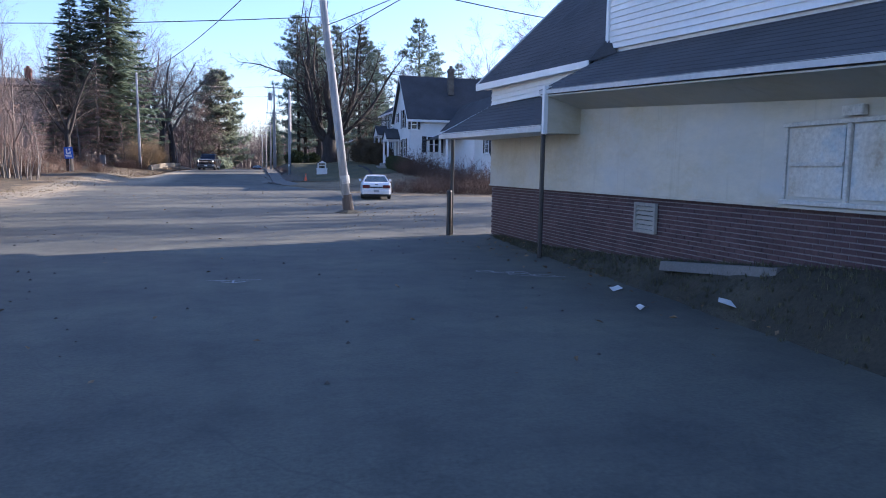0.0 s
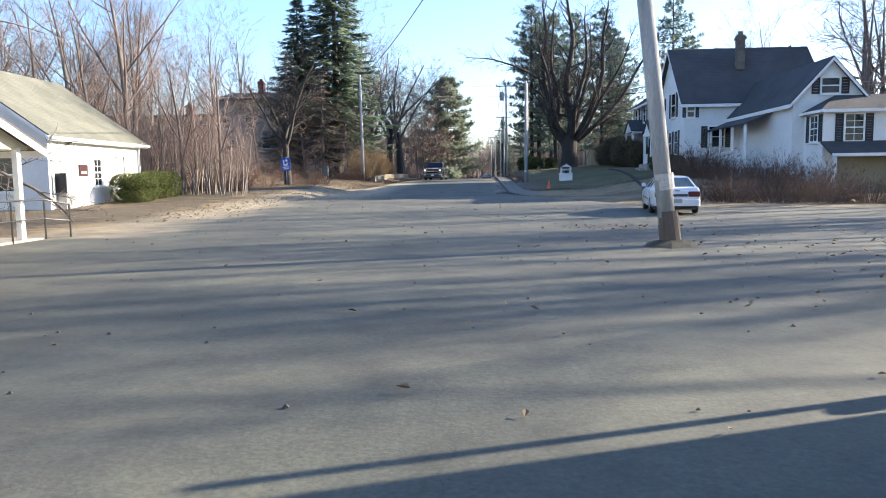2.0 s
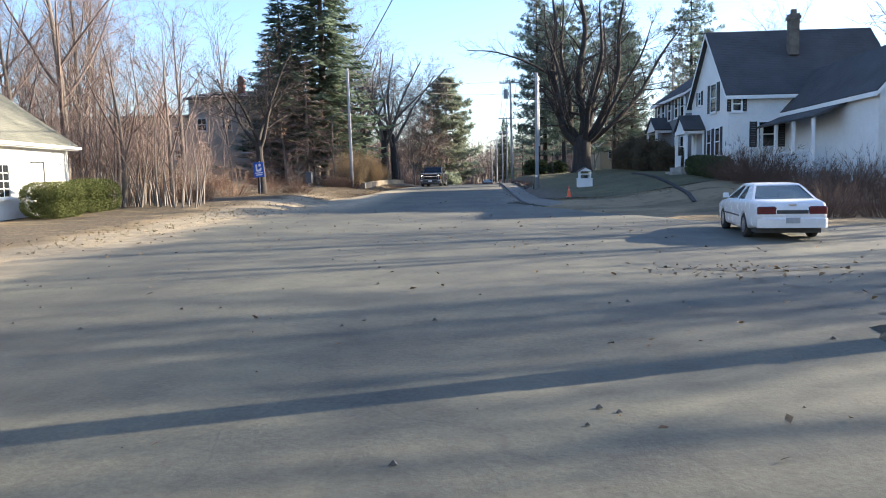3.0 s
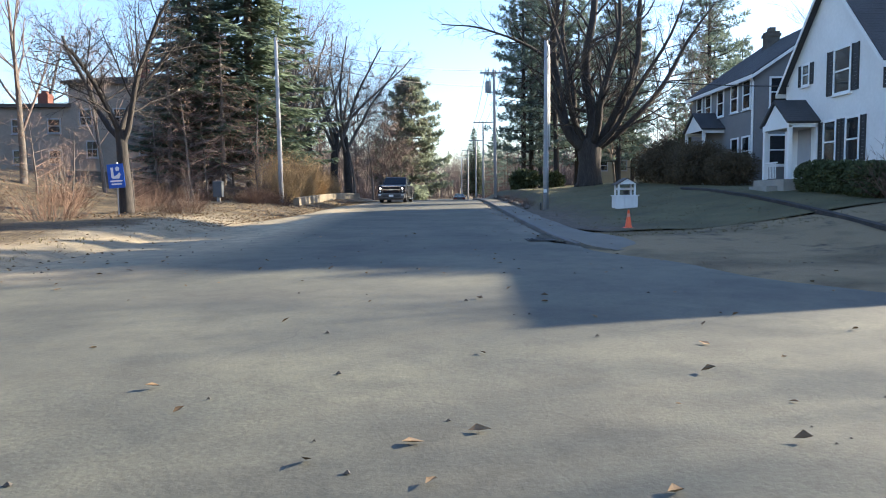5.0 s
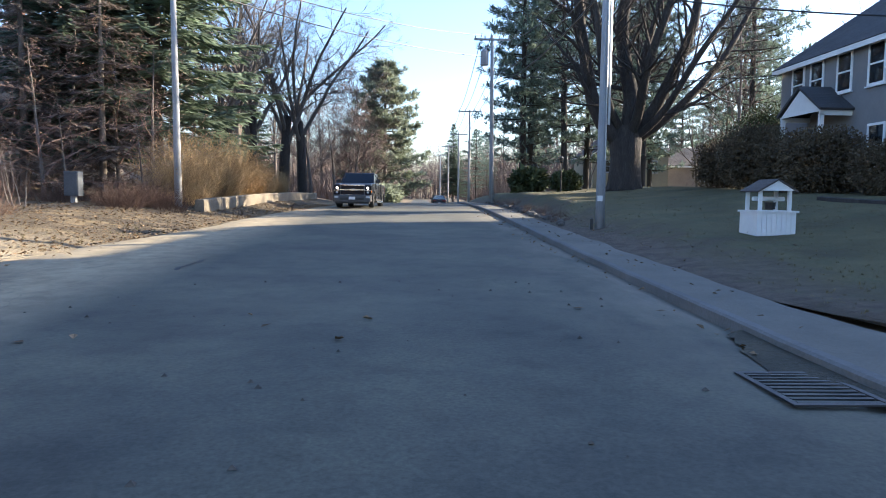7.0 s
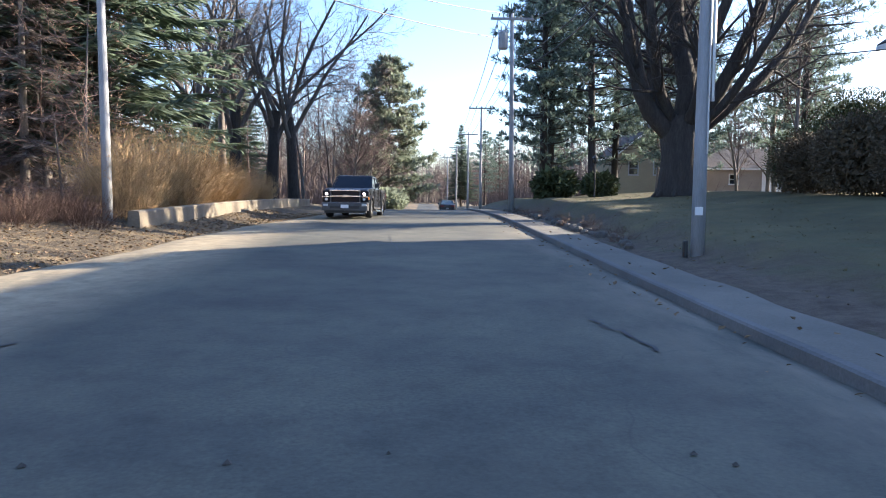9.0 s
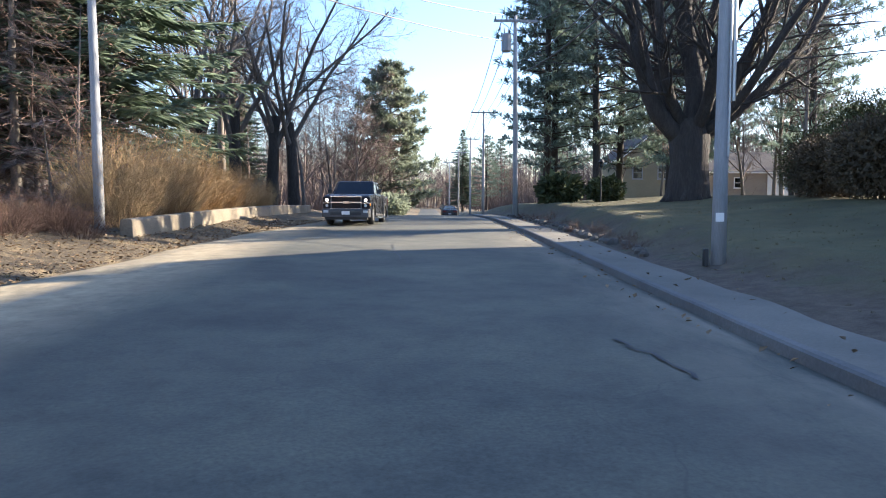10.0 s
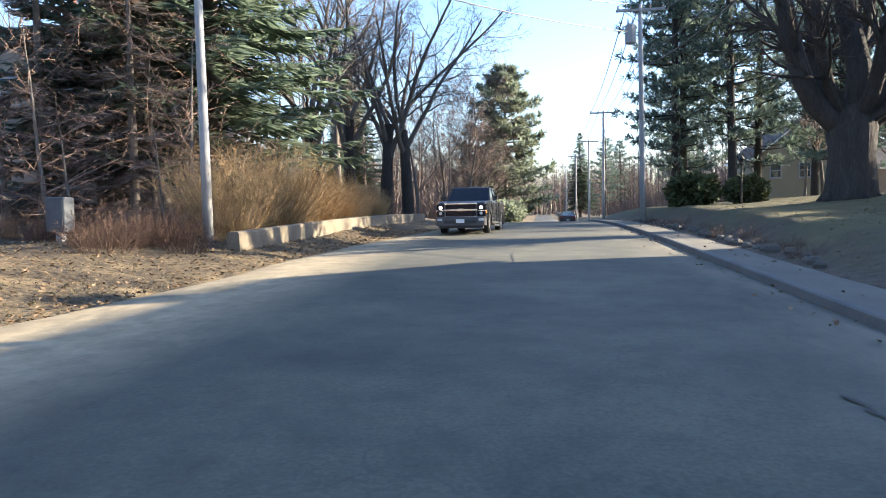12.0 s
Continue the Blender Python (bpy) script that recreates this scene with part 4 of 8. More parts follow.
# side porch under the ell's long slope
s = Shape(local(wh))
slope(s, (14.0, 52.0, 4.2), (14.0, 58.4, 4.2), (15.5, 58.4, 4.82), (15.5, 52.0, 4.82))
part("porch_roof", s, SHINGLE, wh)
for y in (52.2, 54.2, 56.2, 58.0):
    s = Shape(local(wh))
    s.box(14.1, 14.23, y, y + 0.13, 0.9, 4.2)
    part("porch_post", s, WHITE, wh)
s = Shape(local(wh))
for y in axis([(52.3, 58.0, 0.16)]):
    s.box(14.13, 14.17, y, y + 0.03, 1.9, 2.7)
s.box(14.12, 14.2, 52.2, 58.1, 2.7, 2.76)
s.box(14.12, 14.2, 52.2, 58.1, 1.84, 1.9)
part("porch_railing", s, WHITE, wh)
s = Shape(local(wh))
s.box(14.05, 15.5, 52.0, 58.4, 0.8, 1.75)
part("porch_floor", s, DOOR_GREY, wh)
# entry porch
ep = Shape(local(wh))
slope(ep, (11.35, 62.3, 4.42), (12.6, 62.3, 4.42), (12.6, 63.5, 5.35), (11.35, 63.5, 5.35))
slope(ep, (11.35, 64.7, 4.42), (12.6, 64.7, 4.42), (12.6, 63.5, 5.35), (11.35, 63.5, 5.35))
part("entry_roof", ep, SHINGLE, wh, "small gabled entry roof")
s = Shape(local(wh))
s.prism([(11.45, 62.42, 4.3), (11.45, 64.58, 4.3), (11.45, 63.5, 5.24)], (0.06, 0, 0))
s.box(11.43, 12.6, 62.42, 62.54, 4.2, 4.42)
s.box(11.43, 12.6, 64.46, 64.58, 4.2, 4.42)
s.box(11.43, 11.55, 62.54, 64.46, 4.2, 4.42)
part("entry_beam", s, WHITE, wh)
for x, y in ((11.45, 62.42), (11.45, 64.43), (12.48, 62.42), (12.48, 64.43)):
    s = Shape(local(wh))
    s.box(x, x + 0.15, y, y + 0.15, 2.2, 4.3, 0.01)
    part("entry_post", s, WHITE, wh)
s = Shape(local(wh))
s.box(11.2, 12.6, 62.2, 64.8, 1.4, 2.25)
s.box(10.8, 11.2, 62.7, 64.3, 1.4, 2.0)
part("entry_floor", s, CONCRETE, wh)
s = Shape(local(wh))
for y in axis([(63.5, 64.42, 0.13)]):
    s.box(11.48, 11.51, y, y + 0.03, 2.3, 2.9)
s.box(11.46, 11.53, 63.4, 64.45, 2.9, 2.95)
part("entry_railing", s, WHITE, wh)
s = Shape(local(wh))
s.box(12.56, 12.6, 63.0, 63.95, 2.25, 4.2)
part("front_door", s, DOOR_GREY, wh)

# ---- grey house ----
gh = thing("grey_house", "blue grey two storey house with white trimmed windows", "house", at=pose(18, 76, 2.3))
gabled(gh, 14.0, 23.0, 71.3, 80.3, 1.2, 7.75, 10.8, "y", GREY_SIDING, SHINGLE, 0.3)
chimney(gh, 17.9, 78.2, 9.9, 11.25, 0.7, STONE)
for y in (78.9, 77.5, 75.65, 73.75, 72.2):
    window(gh, (14.0, y, 6.1), "-x", 0.8, 1.35, 2, 1)
for y in (79.3, 73.6, 72.2):
    window(gh, (14.0, y, 3.2), "-x", 0.8, 1.4, 2, 1)
for x in (15.2, 17.4, 20.5):
    window(gh, (x, 71.3, 6.1), "-y", 0.8, 1.35, 2, 1)
    window(gh, (x, 71.3, 3.2), "-y", 0.8, 1.4, 2, 1)
window(gh, (18.5, 71.3, 8.8), "-y", 0.8, 1.1, 2, 1)
s = Shape(local(gh))
slope(s, (12.7, 74.9, 5.35), (14.0, 74.9, 5.35), (14.0, 76.5, 6.35), (12.7, 76.5, 6.35))
slope(s, (12.7, 78.1, 5.35), (14.0, 78.1, 5.35), (14.0, 76.5, 6.35), (12.7, 76.5, 6.35))
part("entry_roof", s, SHINGLE, gh)
s = Shape(local(gh))
s.prism([(12.8, 75.05, 5.25), (12.8, 77.95, 5.25), (12.8, 76.5, 6.22)], (0.05, 0, 0))
s.box(12.8, 14.0, 75.05, 75.15, 5.1, 5.3)
s.box(12.8, 14.0, 77.85, 77.95, 5.1, 5.3)
part("entry_beam", s, WHITE, gh)
for y in (75.05, 77.8):
    s = Shape(local(gh))
    s.box(12.8, 12.95, y, y + 0.15, 2.2, 5.15)
    part("entry_post", s, WHITE, gh)
downspout(gh, 13.9, 71.3, 2.2, 7.6, (-0.8, 0), WHITE, 0.06)

# ---- white low building with a grey green roof ----
lb = thing("white_office", "low white building with a pale grey shingle roof", "building", at=pose(-23, 45.5, 0.3))
gabled(lb, -27.6, -18.7, 41.8, 50.0, 0.1, 3.62, 6.75, "y", SIDING, SHINGLE_LIGHT, 0.32)
window(lb, (-18.7, 45.65, 1.35), "+x", 0.62, 1.2, 4, 2)
window(lb, (-20.6, 41.8, 1.15), "-y", 0.75, 1.4, 2, 1)
s = Shape(local(lb))
s.box(-18.72, -18.66, 42.75, 43.6, 0.4, 2.62)
dr = part("door", s, DOOR_GREY, lb, "grey steel door")
s = Shape(local(lb))
s.tube([(-18.62, 43.48, 1.35), (-18.58, 43.48, 1.35)], 0.035, 8)
part("knob", s, CHROME, dr)
s = Shape(local(lb))
s.box(-18.72, -18.65, 42.65, 42.75, 0.35, 2.75)
s.box(-18.72, -18.65, 43.6, 43.7, 0.35, 2.75)
s.box(-18.72, -18.65, 42.75, 43.6, 2.63, 2.75)
part("door_frame", s, WHITE, lb)
s = Shape(local(lb))
s.box(-18.73, -18.67, 47.45, 48.15, 0.5, 2.68)
part("side_door", s, WHITE, lb, "white door edged with black strips for reveal shade")
# black strips at one jamb and the head imitate a shaded reveal
s = Shape(local(lb))
s.box(-18.71, -18.64, 48.15, 48.21, 0.5, 2.76)
s.box(-18.71, -18.64, 47.35, 48.15, 2.69, 2.73)
part("door_reveal", s, BLACK_METAL, lb)
s = Shape(local(lb))
s.box(-18.7, -18.55, 42.6, 44.6, 0.05, 0.36)
part("door_step", s, CONCRETE, lb)
downspout(lb, -18.62, 42.0, 0.3, 3.55, (0.8, 0), WHITE)
downspout(lb, -18.62, 49.8, 0.3, 3.55, (0.8, 0), WHITE)
s = Shape(local(lb))
s.prism([(-18.4, 41.5, 3.32), (-18.27, 41.5, 3.32), (-18.25, 41.5, 3.44), (-18.4, 41.5, 3.44)], (0, 8.9, 0))
part("gutter", s, WHITE, lb)
s = Shape(local(lb))
s.box(-18.68, -18.5, 43.15, 43.35, 3.15, 3.33, 0.03)
part("floodlight", s, TRIM_DARK, lb)
bx = thing("wall_box", "grey steel drop box beside the door", "letter box", at=pose(-18.4, 42.6, 0.95))
s = Shape()
s.box(-0.3, 0.25, -0.42, 0.42, 0.05, 0.95, 0.03)
part("case", s, DOOR_GREY, bx)
# black plate puts the shade on the box's south side into its colour
s = Shape()
s.box(-0.3, 0.24, -0.47, -0.42, 0.07, 0.93)
part("shaded_panel", s, BLACK_METAL, bx)
s = Shape()
s.box(-0.25, 0.15, -0.35, 0.35, -0.62, 0.05)
part("stand", s, STEEL, bx)
sg = thing("wall_sign", "small maroon wall sign with pale unreadable bars", "sign", at=pose(-18.68, 44.42, 1.76))
s = Shape()
s.box(0, 0.03, -0.36, 0.36, 0, 0.54, 0.005)
part("board", s, MAROON, sg)
for y0, y1, z in ((-0.2, -0.02, 0.12), (0.03, 0.22, 0.12)):
    s = Shape()
    s.box(0.03, 0.036, y0, y1, z, z + 0.1)
    part("bar", s, WHITE, sg)

# ---- cream building with an entry gable ----
cb = thing("cream_shop", "white and cream shop with a gabled entry porch", "building", at=pose(-15, 24, 0.1))
gabled(cb, -26.0, -12.6, 16.5, 29.0, -0.1, 3.25, 7.3, "x", CREAM_SIDING, SHINGLE_BROWN, 0.3)
gabled(cb, -12.6, -10.75, 23.85, 28.35, 2.2, 2.28, 3.15, "x", CREAM_SIDING, SHINGLE_BROWN, 0.28)
for y in (23.95, 27.95):
    s = Shape(local(cb))
    s.box(-10.88, -10.74, y, y + 0.14, 0.0, 2.25, 0.01)
    part("porch_post", s, WHITE, cb)
window(cb, (-12.6, 27.9, 1.35), "+x", 0.45, 0.8, 2, 1)
window(cb, (-12.6, 21.5, 1.2), "+x", 0.9, 1.2, 2, 2, 0.3)
s = Shape(local(cb))
s.box(-12.62, -12.55, 24.6, 25.6, 0.15, 2.2)
part("door", s, DOOR_GREY, cb)
s = Shape(local(cb))
s.box(-12.62, -12.56, 25.9, 27.2, 0.25, 2.15)
part("panel", s, DOOR_GREY, cb)
s = Shape(local(cb))
s.box(-12.6, -10.6, 23.7, 28.5, -0.05, 0.16)
part("porch_floor", s, CONCRETE, cb)
rl = thing("handrail", "black pipe handrail beside the porch step", "railing", at=pose(-10.6, 28.6, 0.1))
s = Shape()
s.tube([(0, -2.4, 0.95), (0, 0, 0.95), (0.25, 0.6, 0.82)], 0.022, 6)
s.tube([(0, -2.4, 0.5), (0, 0, 0.5), (0.25, 0.6, 0.42)], 0.018, 6)
part("rail", s, BLACK_METAL, rl)
for y, dx in ((-2.4, 0), (-1.2, 0), (0, 0), (0.6, 0.25)):
    s = Shape()
    s.tube([(dx, y, 0), (dx, y, 0.93 if y < 0.5 else 0.82)], 0.022, 6)
    part("baluster", s, BLACK_METAL, rl)

# ---- mill behind the trees ----
ml = thing("mill_building", "long faded mill building behind bare trees", "building", at=pose(-30, 92, 3.6))
s = Shape(local(ml))
s.box(-48, -28, 86.2, 100, 2.5, 8.25)
part("low_wall", s, MILL, ml)
s = Shape(local(ml))
s.box(-48.3, -27.8, 85.9, 100.3, 8.25, 8.5)
part("low_roof", s, SHINGLE_BROWN, ml)
gabled(ml, -28.0, -20.6, 86.0, 100.0, 2.5, 10.0, 11.4, "x", MILL, SHINGLE_BROWN, 0.35, SHINGLE_BROWN)
chimney(ml, -24.2, 90.0, 10.2, 12.3, 0.6)
chimney(ml, -33.5, 93.0, 8.3, 10.2, 0.8)
for x, z, w, h in ((-22.3, 4.9, 1.5, 1.15), (-24.4, 7.0, 0.8, 1.05), (-26.45, 4.75, 0.7, 1.05), (-21.6, 7.0, 0.8, 1.05), (-26.8, 7.0, 0.8, 1.05)):
    window(ml, (x, 86.0, z), "-y", w, h, 2, 2, frame_mat=DOOR_GREY)
for x in (-29.2, -31.75, -34.6, -37.5, -40.5):
    window(ml, (x, 86.2, 6.5), "-y", 0.8, 0.9, 2, 1, frame_mat=DOOR_GREY)
    window(ml, (x, 86.2, 4.3), "-y", 0.8, 0.9, 2, 1, frame_mat=DOOR_GREY)

# ---- tan house and garage far behind the oak ----
th = thing("tan_house", "tan gabled house far behind the oak", "house", at=pose(22, 130, 2.5))
gabled(th, 17.2, 25.5, 126.5, 136, 2.0, 6.9, 10.2, "y", TAN_SIDING, SHINGLE_BROWN, 0.3)
for x in (18.9, 21.4, 23.8):
    window(th, (x, 126.5, 4.9), "-y", 0.85, 1.2, 2, 1, frame_mat=DOOR_GREY)
window(th, (21.35, 126.5, 7.9), "-y", 0.7, 0.9, 2, 1, frame_mat=DOOR_GREY)
ga = thing("garage", "low pale garage with white doors beyond the lawn", "garage", at=pose(36, 134, 3.6))
gabled(ga, 27.5, 42.0, 132, 140, 2.5, 6.0, 8.2, "x", MILL, SHINGLE_BROWN, 0.3)
for x in (34.6, 38.4):
    s = Shape(local(ga))
    s.box(x, x + 3.0, 131.93, 132.0, 3.2, 5.6)
    part("door", s, WHITE, ga)
window(ga, (31.5, 132, 4.2), "-y", 0.9, 1.0, 2, 1)


# ---- vegetation ----
def bent(rng, v, k):
    return (v + Vector((rng.uniform(-k, k), rng.uniform(-k, k), rng.uniform(-k, k)))).normalized()


def limb(s, rng, p, d, length, r, depth, spec, out):
    """One branch as a tapered tube; its forks go on to the next depth."""
    segs = spec["segs"][depth]
    pts, rad = [p.copy()], [r]
    step = length / segs
    d = d.copy()
    for i in range(segs):
        d = bent(rng, d, spec["wander"][depth])
        d.z += spec["lift"][depth] * step
        d.normalize()
        p = p + d * step
        pts.append(p.copy())
        end = spec["taper"] if depth else spec["tip"]
        rad.append(max(spec["least"], r * (1 - (1 - end) * (i + 1) / segs)))
    (out if depth == 0 else s).tube(pts, rad, 9 if depth == 0 else (5 if r > 0.06 else 3), False)
    if depth + 1 >= len(spec["segs"]):
        return
    n = spec["forks"][depth]
    a0 = rng.uniform(0, 6.28)
    lo = spec["bare"] if depth == 0 else 0.22
    for k in range(n):
        t = lo + (1 - lo) * (k + rng.random()) / n
        i = min(segs - 1, int(t * segs))
        q = pts[i].lerp(pts[i + 1], t * segs - i)
        axis_d = (pts[i + 1] - pts[i]).normalized()
        side = axis_d.orthogonal().normalized()
        a = a0 + k * 2.4 + rng.uniform(-0.5, 0.5)
        side = Matrix.Rotation(a, 3, axis_d) @ side
        spread = radians(spec["angle"][depth] + rng.uniform(-12, 12))
        nd = axis_d * math.cos(spread) + side * math.sin(spread)
        ln = length * spec["ratio"][depth] * (1.1 - 0.55 * t if depth == 0 else 1.05 - 0.5 * t) * rng.uniform(0.75, 1.2)
        nr = max(spec["least"], (rad[i] * (1 - t * segs + i) + rad[i + 1] * (t * segs - i)) * spec["thin"][depth])
        limb(s, rng, q, nd, ln, nr, depth + 1, spec, out)


OPEN_TREE = dict(tip=0.06, segs=[8, 5, 4, 2, 1], wander=[0.06, 0.13, 0.18, 0.22, 0.25], lift=[0.0, 0.06, 0.08, 0.1, 0.1], taper=0.3, least=0.007, forks=[11, 7, 5, 5], bare=0.22, angle=[40, 40, 40, 42], ratio=[0.52, 0.5, 0.52, 0.6], thin=[0.52, 0.6, 0.6, 0.75])
SLIM_TREE = dict(tip=0.05, segs=[8, 4, 3, 1], wander=[0.05, 0.12, 0.18, 0.2], lift=[0.0, 0.1, 0.1, 0.1], taper=0.2, least=0.007, forks=[20, 9, 9], bare=0.24, angle=[34, 38, 40], ratio=[0.36, 0.48, 0.56], thin=[0.45, 0.58, 0.7])
SAPLING = dict(tip=0.1, segs=[8, 4, 2], wander=[0.12, 0.2, 0.25], lift=[0.05, 0.12, 0.1], taper=0.25, least=0.006, forks=[12, 7], bare=0.26, angle=[30, 38], ratio=[0.36, 0.5], thin=[0.5, 0.6])
OAK = dict(tip=0.68, segs=[6, 8, 6, 3, 2], wander=[0.03, 0.13, 0.2, 0.24, 0.26], lift=[0.0, 0.055, 0.06, 0.06, 0.05], taper=0.5, least=0.006, forks=[8, 10, 9, 6], bare=0.62, angle=[52, 44, 44, 46], ratio=[3.2, 0.48, 0.52, 0.58], thin=[0.36, 0.40, 0.45, 0.5])


def bare_tree(label, height, radius, spec, seed, stems=1, bark=None, twigs=None, name="tree", category="tree"):
    rng = random.Random(seed)
    ob = thing(name, label, category)
    crown = Shape()
    for i in range(stems):
        trunk = Shape()
        base = Vector((rng.uniform(-1.1, 1.1), rng.uniform(-1.1, 1.1), -0.15)) if stems > 1 else Vector((0, 0, -0.2))
        d = Vector((base.x * 0.14 + rng.uniform(-0.12, 0.12), base.y * 0.14, 1)).normalized() if stems > 1 else Vector((rng.uniform(-0.04, 0.04), rng.uniform(-0.04, 0.04), 1)).normalized()
        limb(crown, rng, base, d, height * (rng.uniform(0.5, 1) if stems > 1 else 1), radius, 0, spec, trunk)
        part("stem" if stems > 1 else "trunk", trunk, bark or BARK, ob, "", True)
    part("crown", crown, twigs or TWIG, ob, "leafless branches and twigs", True)
    return ob


def blade(s, p, d, w, length, n):
    """One narrow pointed spray of needles."""
    side = d.cross(n).normalized() * w
    k = p + d * length * 0.45
    s.f.append([s.pt(p), s.pt(k + side), s.pt(p + d * length), s.pt(k - side)])


def spruce(label, height, reach, seed, mat, low=0.16, droop=0.35, name="spruce", dome=0.8, size=1.0, gap=0.42, crown_label="layered boughs of dark needles"):
    """A conifer of whorled boughs: each bough is a fan of side sprays, drooping and then lifting at its tip."""
    rng = random.Random(seed)
    ob = thing(name, label, "tree")
    t = Shape()
    t.tube([(0, 0, -0.2), (0, 0, height * 0.5), (0, 0, height)], [height * 0.017, height * 0.010, 0.02], 8, False)
    s = Shape()
    z = height * low
    while z < height * 0.985:
        f = 1 - z / height
        r = reach * (f ** dome)
        if z < height * 0.2:
            r *= 0.72 + 0.28 * z / (height * 0.2)
        n = int(5 + 3.2 * f)
        a0 = rng.uniform(0, 6.28)
        for k in range(n):
            if rng.random() < 0.06:
                continue
            a = a0 + 6.283 * k / n + rng.uniform(-0.35, 0.35)
            ln = r * rng.uniform(0.66, 1.12)
            out = Vector((math.cos(a), math.sin(a), 0))
            across = Vector((-out.y, out.x, 0))
            zz = z + rng.uniform(-0.22, 0.22)
            sink = droop * rng.uniform(0.7, 1.3)

            def spine(u):
                return out * ln * u + Vector((0, 0, zz - sink * ln * u * (1.15 - 0.75 * u * u)))

            t.tube([spine(0), spine(0.45), spine(0.85)], [0.022 + 0.004 * ln, 0.018, 0.01], 3, False)
            m = max(4, int(ln / (0.21 * size)))
            for i in range(m):
                u = 0.12 + 0.88 * (i + rng.random()) / m
                p = spine(u)
                wide = size * (0.30 + 0.62 * min(1.0, ln / 3.0) * math.sin(math.pi * min(1.0, 0.15 + 0.8 * u)))
                for sgn in (-1, 1):
                    for j in range(3):
                        d = (out * rng.uniform(0.35, 0.95) + sgn * across * rng.uniform(0.35, 1.0) + Vector((0, 0, rng.uniform(-0.42, 0.02)))).normalized()
                        blade(s, p + out * rng.uniform(-0.1, 0.1), d, size * rng.uniform(0.045, 0.085), wide * rng.uniform(0.55, 1.1), Vector((rng.uniform(-0.5, 0.5), rng.uniform(-0.5, 0.5), 1)))
                blade(s, p, (out + Vector((0, 0, rng.uniform(-0.1, 0.25)))).normalized(), 0.06 * size, 0.45 * size, Vector((0, 0, 1)))
        z += gap * (0.8 + 0.75 * f)
    part("trunk", t, BARK, ob, "", True)
    part("crown", s, mat, ob, crown_label)
    return ob


def pine(label, height, seed, mat, crown_from=0.3, whorls=17, reach=4.4, name="pine", trunk_r=0.28, bark=None, cone=0.0):
    """A white pine: whorls of level limbs that carry soft plumes of needle tufts, with gaps of sky between the tiers."""
    rng = random.Random(seed)
    ob = thing(name, label, "tree")
    t = Shape()
    lean = Vector((rng.uniform(-0.5, 0.5), rng.uniform(-0.5, 0.5), height))
    t.tube([Vector((0, 0, -0.2)), lean * 0.5, lean], [trunk_r, trunk_r * 0.72, 0.04], 9, False)
    s = Shape()
    for w in range(whorls):
        h0 = crown_from + (0.985 - crown_from) * (w / (whorls - 1)) ** 0.92
        v = (h0 - crown_from) / (1 - crown_from)
        full = reach * (0.62 + 0.9 * v - 1.42 * v ** 2.4)
        if cone:
            full = reach * (1 - v) ** cone * (0.75 + 0.25 * min(1.0, v * 5))
        n = rng.randint(4, 6)
        a0 = rng.uniform(0, 6.28)
        for k in range(n):
            a = a0 + 6.283 * k / n + rng.uniform(-0.4, 0.4)
            ln = max(0.7, full * rng.uniform(0.55, 1.25))
            p = lean * min(0.99, h0 + rng.uniform(-0.012, 0.012))
            d = Vector((math.cos(a), math.sin(a), rng.uniform(-0.05, 0.22))).normalized()
            tip = Vector((0, 0, ln * rng.uniform(0.05, 0.16)))
            t.tube([p, p + d * ln * 0.5, p + d * ln + tip], [0.035 + 0.012 * ln, 0.03, 0.012], 4, False)
            across = Vector((-d.y, d.x, 0)).normalized()
            for i in range(int((7 + ln * 5.5) * (1.5 if cone else 1.0))):
                u = rng.uniform(0.28, 1.04)
                off = rng.uniform(-1, 1) * ln * 0.30 * (1.15 - 0.6 * u)
                q = p + d * ln * u + tip * u * u + across * off + Vector((0, 0, rng.uniform(-0.12, 0.2) + 0.12 * abs(off)))
                grow = (d + across * (0.6 if off > 0 else -0.6) + Vector((0, 0, 0.25))).normalized()
                for j in range(9):
                    blade(s, q, bent(rng, grow, 0.95), rng.uniform(0.03, 0.055) * (1.25 if cone else 1.0), rng.uniform(0.3, 0.55), bent(rng, Vector((0, 0, 1)), 0.6))
    part("trunk", t, bark or DARK_BARK, ob, "", True)
    part("crown", s, mat, ob, "tiered soft plumes of needles")
    return ob


def shrub(label, height, width, twigs, seed, mat, name="shrub", spread=0.6):
    rng = random.Random(seed)
    ob = thing(name, label, "shrub")
    s, canes = Shape(), Shape()
    for k in range(twigs):
        a = rng.uniform(0, 6.283)
        r = width * 0.5 * math.sqrt(rng.random())
        p = Vector((math.cos(a) * r * 0.6, math.sin(a) * r * 0.6, -0.1))
        d = Vector((math.cos(a) * spread * r / width * 2, math.sin(a) * spread * r / width * 2, 1)).normalized()
        h = height * rng.uniform(0.5, 1.0) * (1 - 0.35 * (r / (width * 0.5)) ** 2)
        pts, rad = [p], [0.007]
        for i in range(4):
            d = bent(rng, d, 0.24)
            p = p + d * h / 4
            pts.append(p)
            rad.append(0.0065 - 0.001 * i)
        canes.tube(pts, rad, 3, False)
        for i in range(9):
            q = pts[rng.randint(1, 4)]
            e = bent(rng, d, 0.7)
            s.tube([q, q + bent(rng, e, 0.3) * h * 0.25], [0.005, 0.003], 3, False)
    part("stem", canes, mat, ob)
    part("crown", s, mat, ob, "fine side twigs")
    return ob


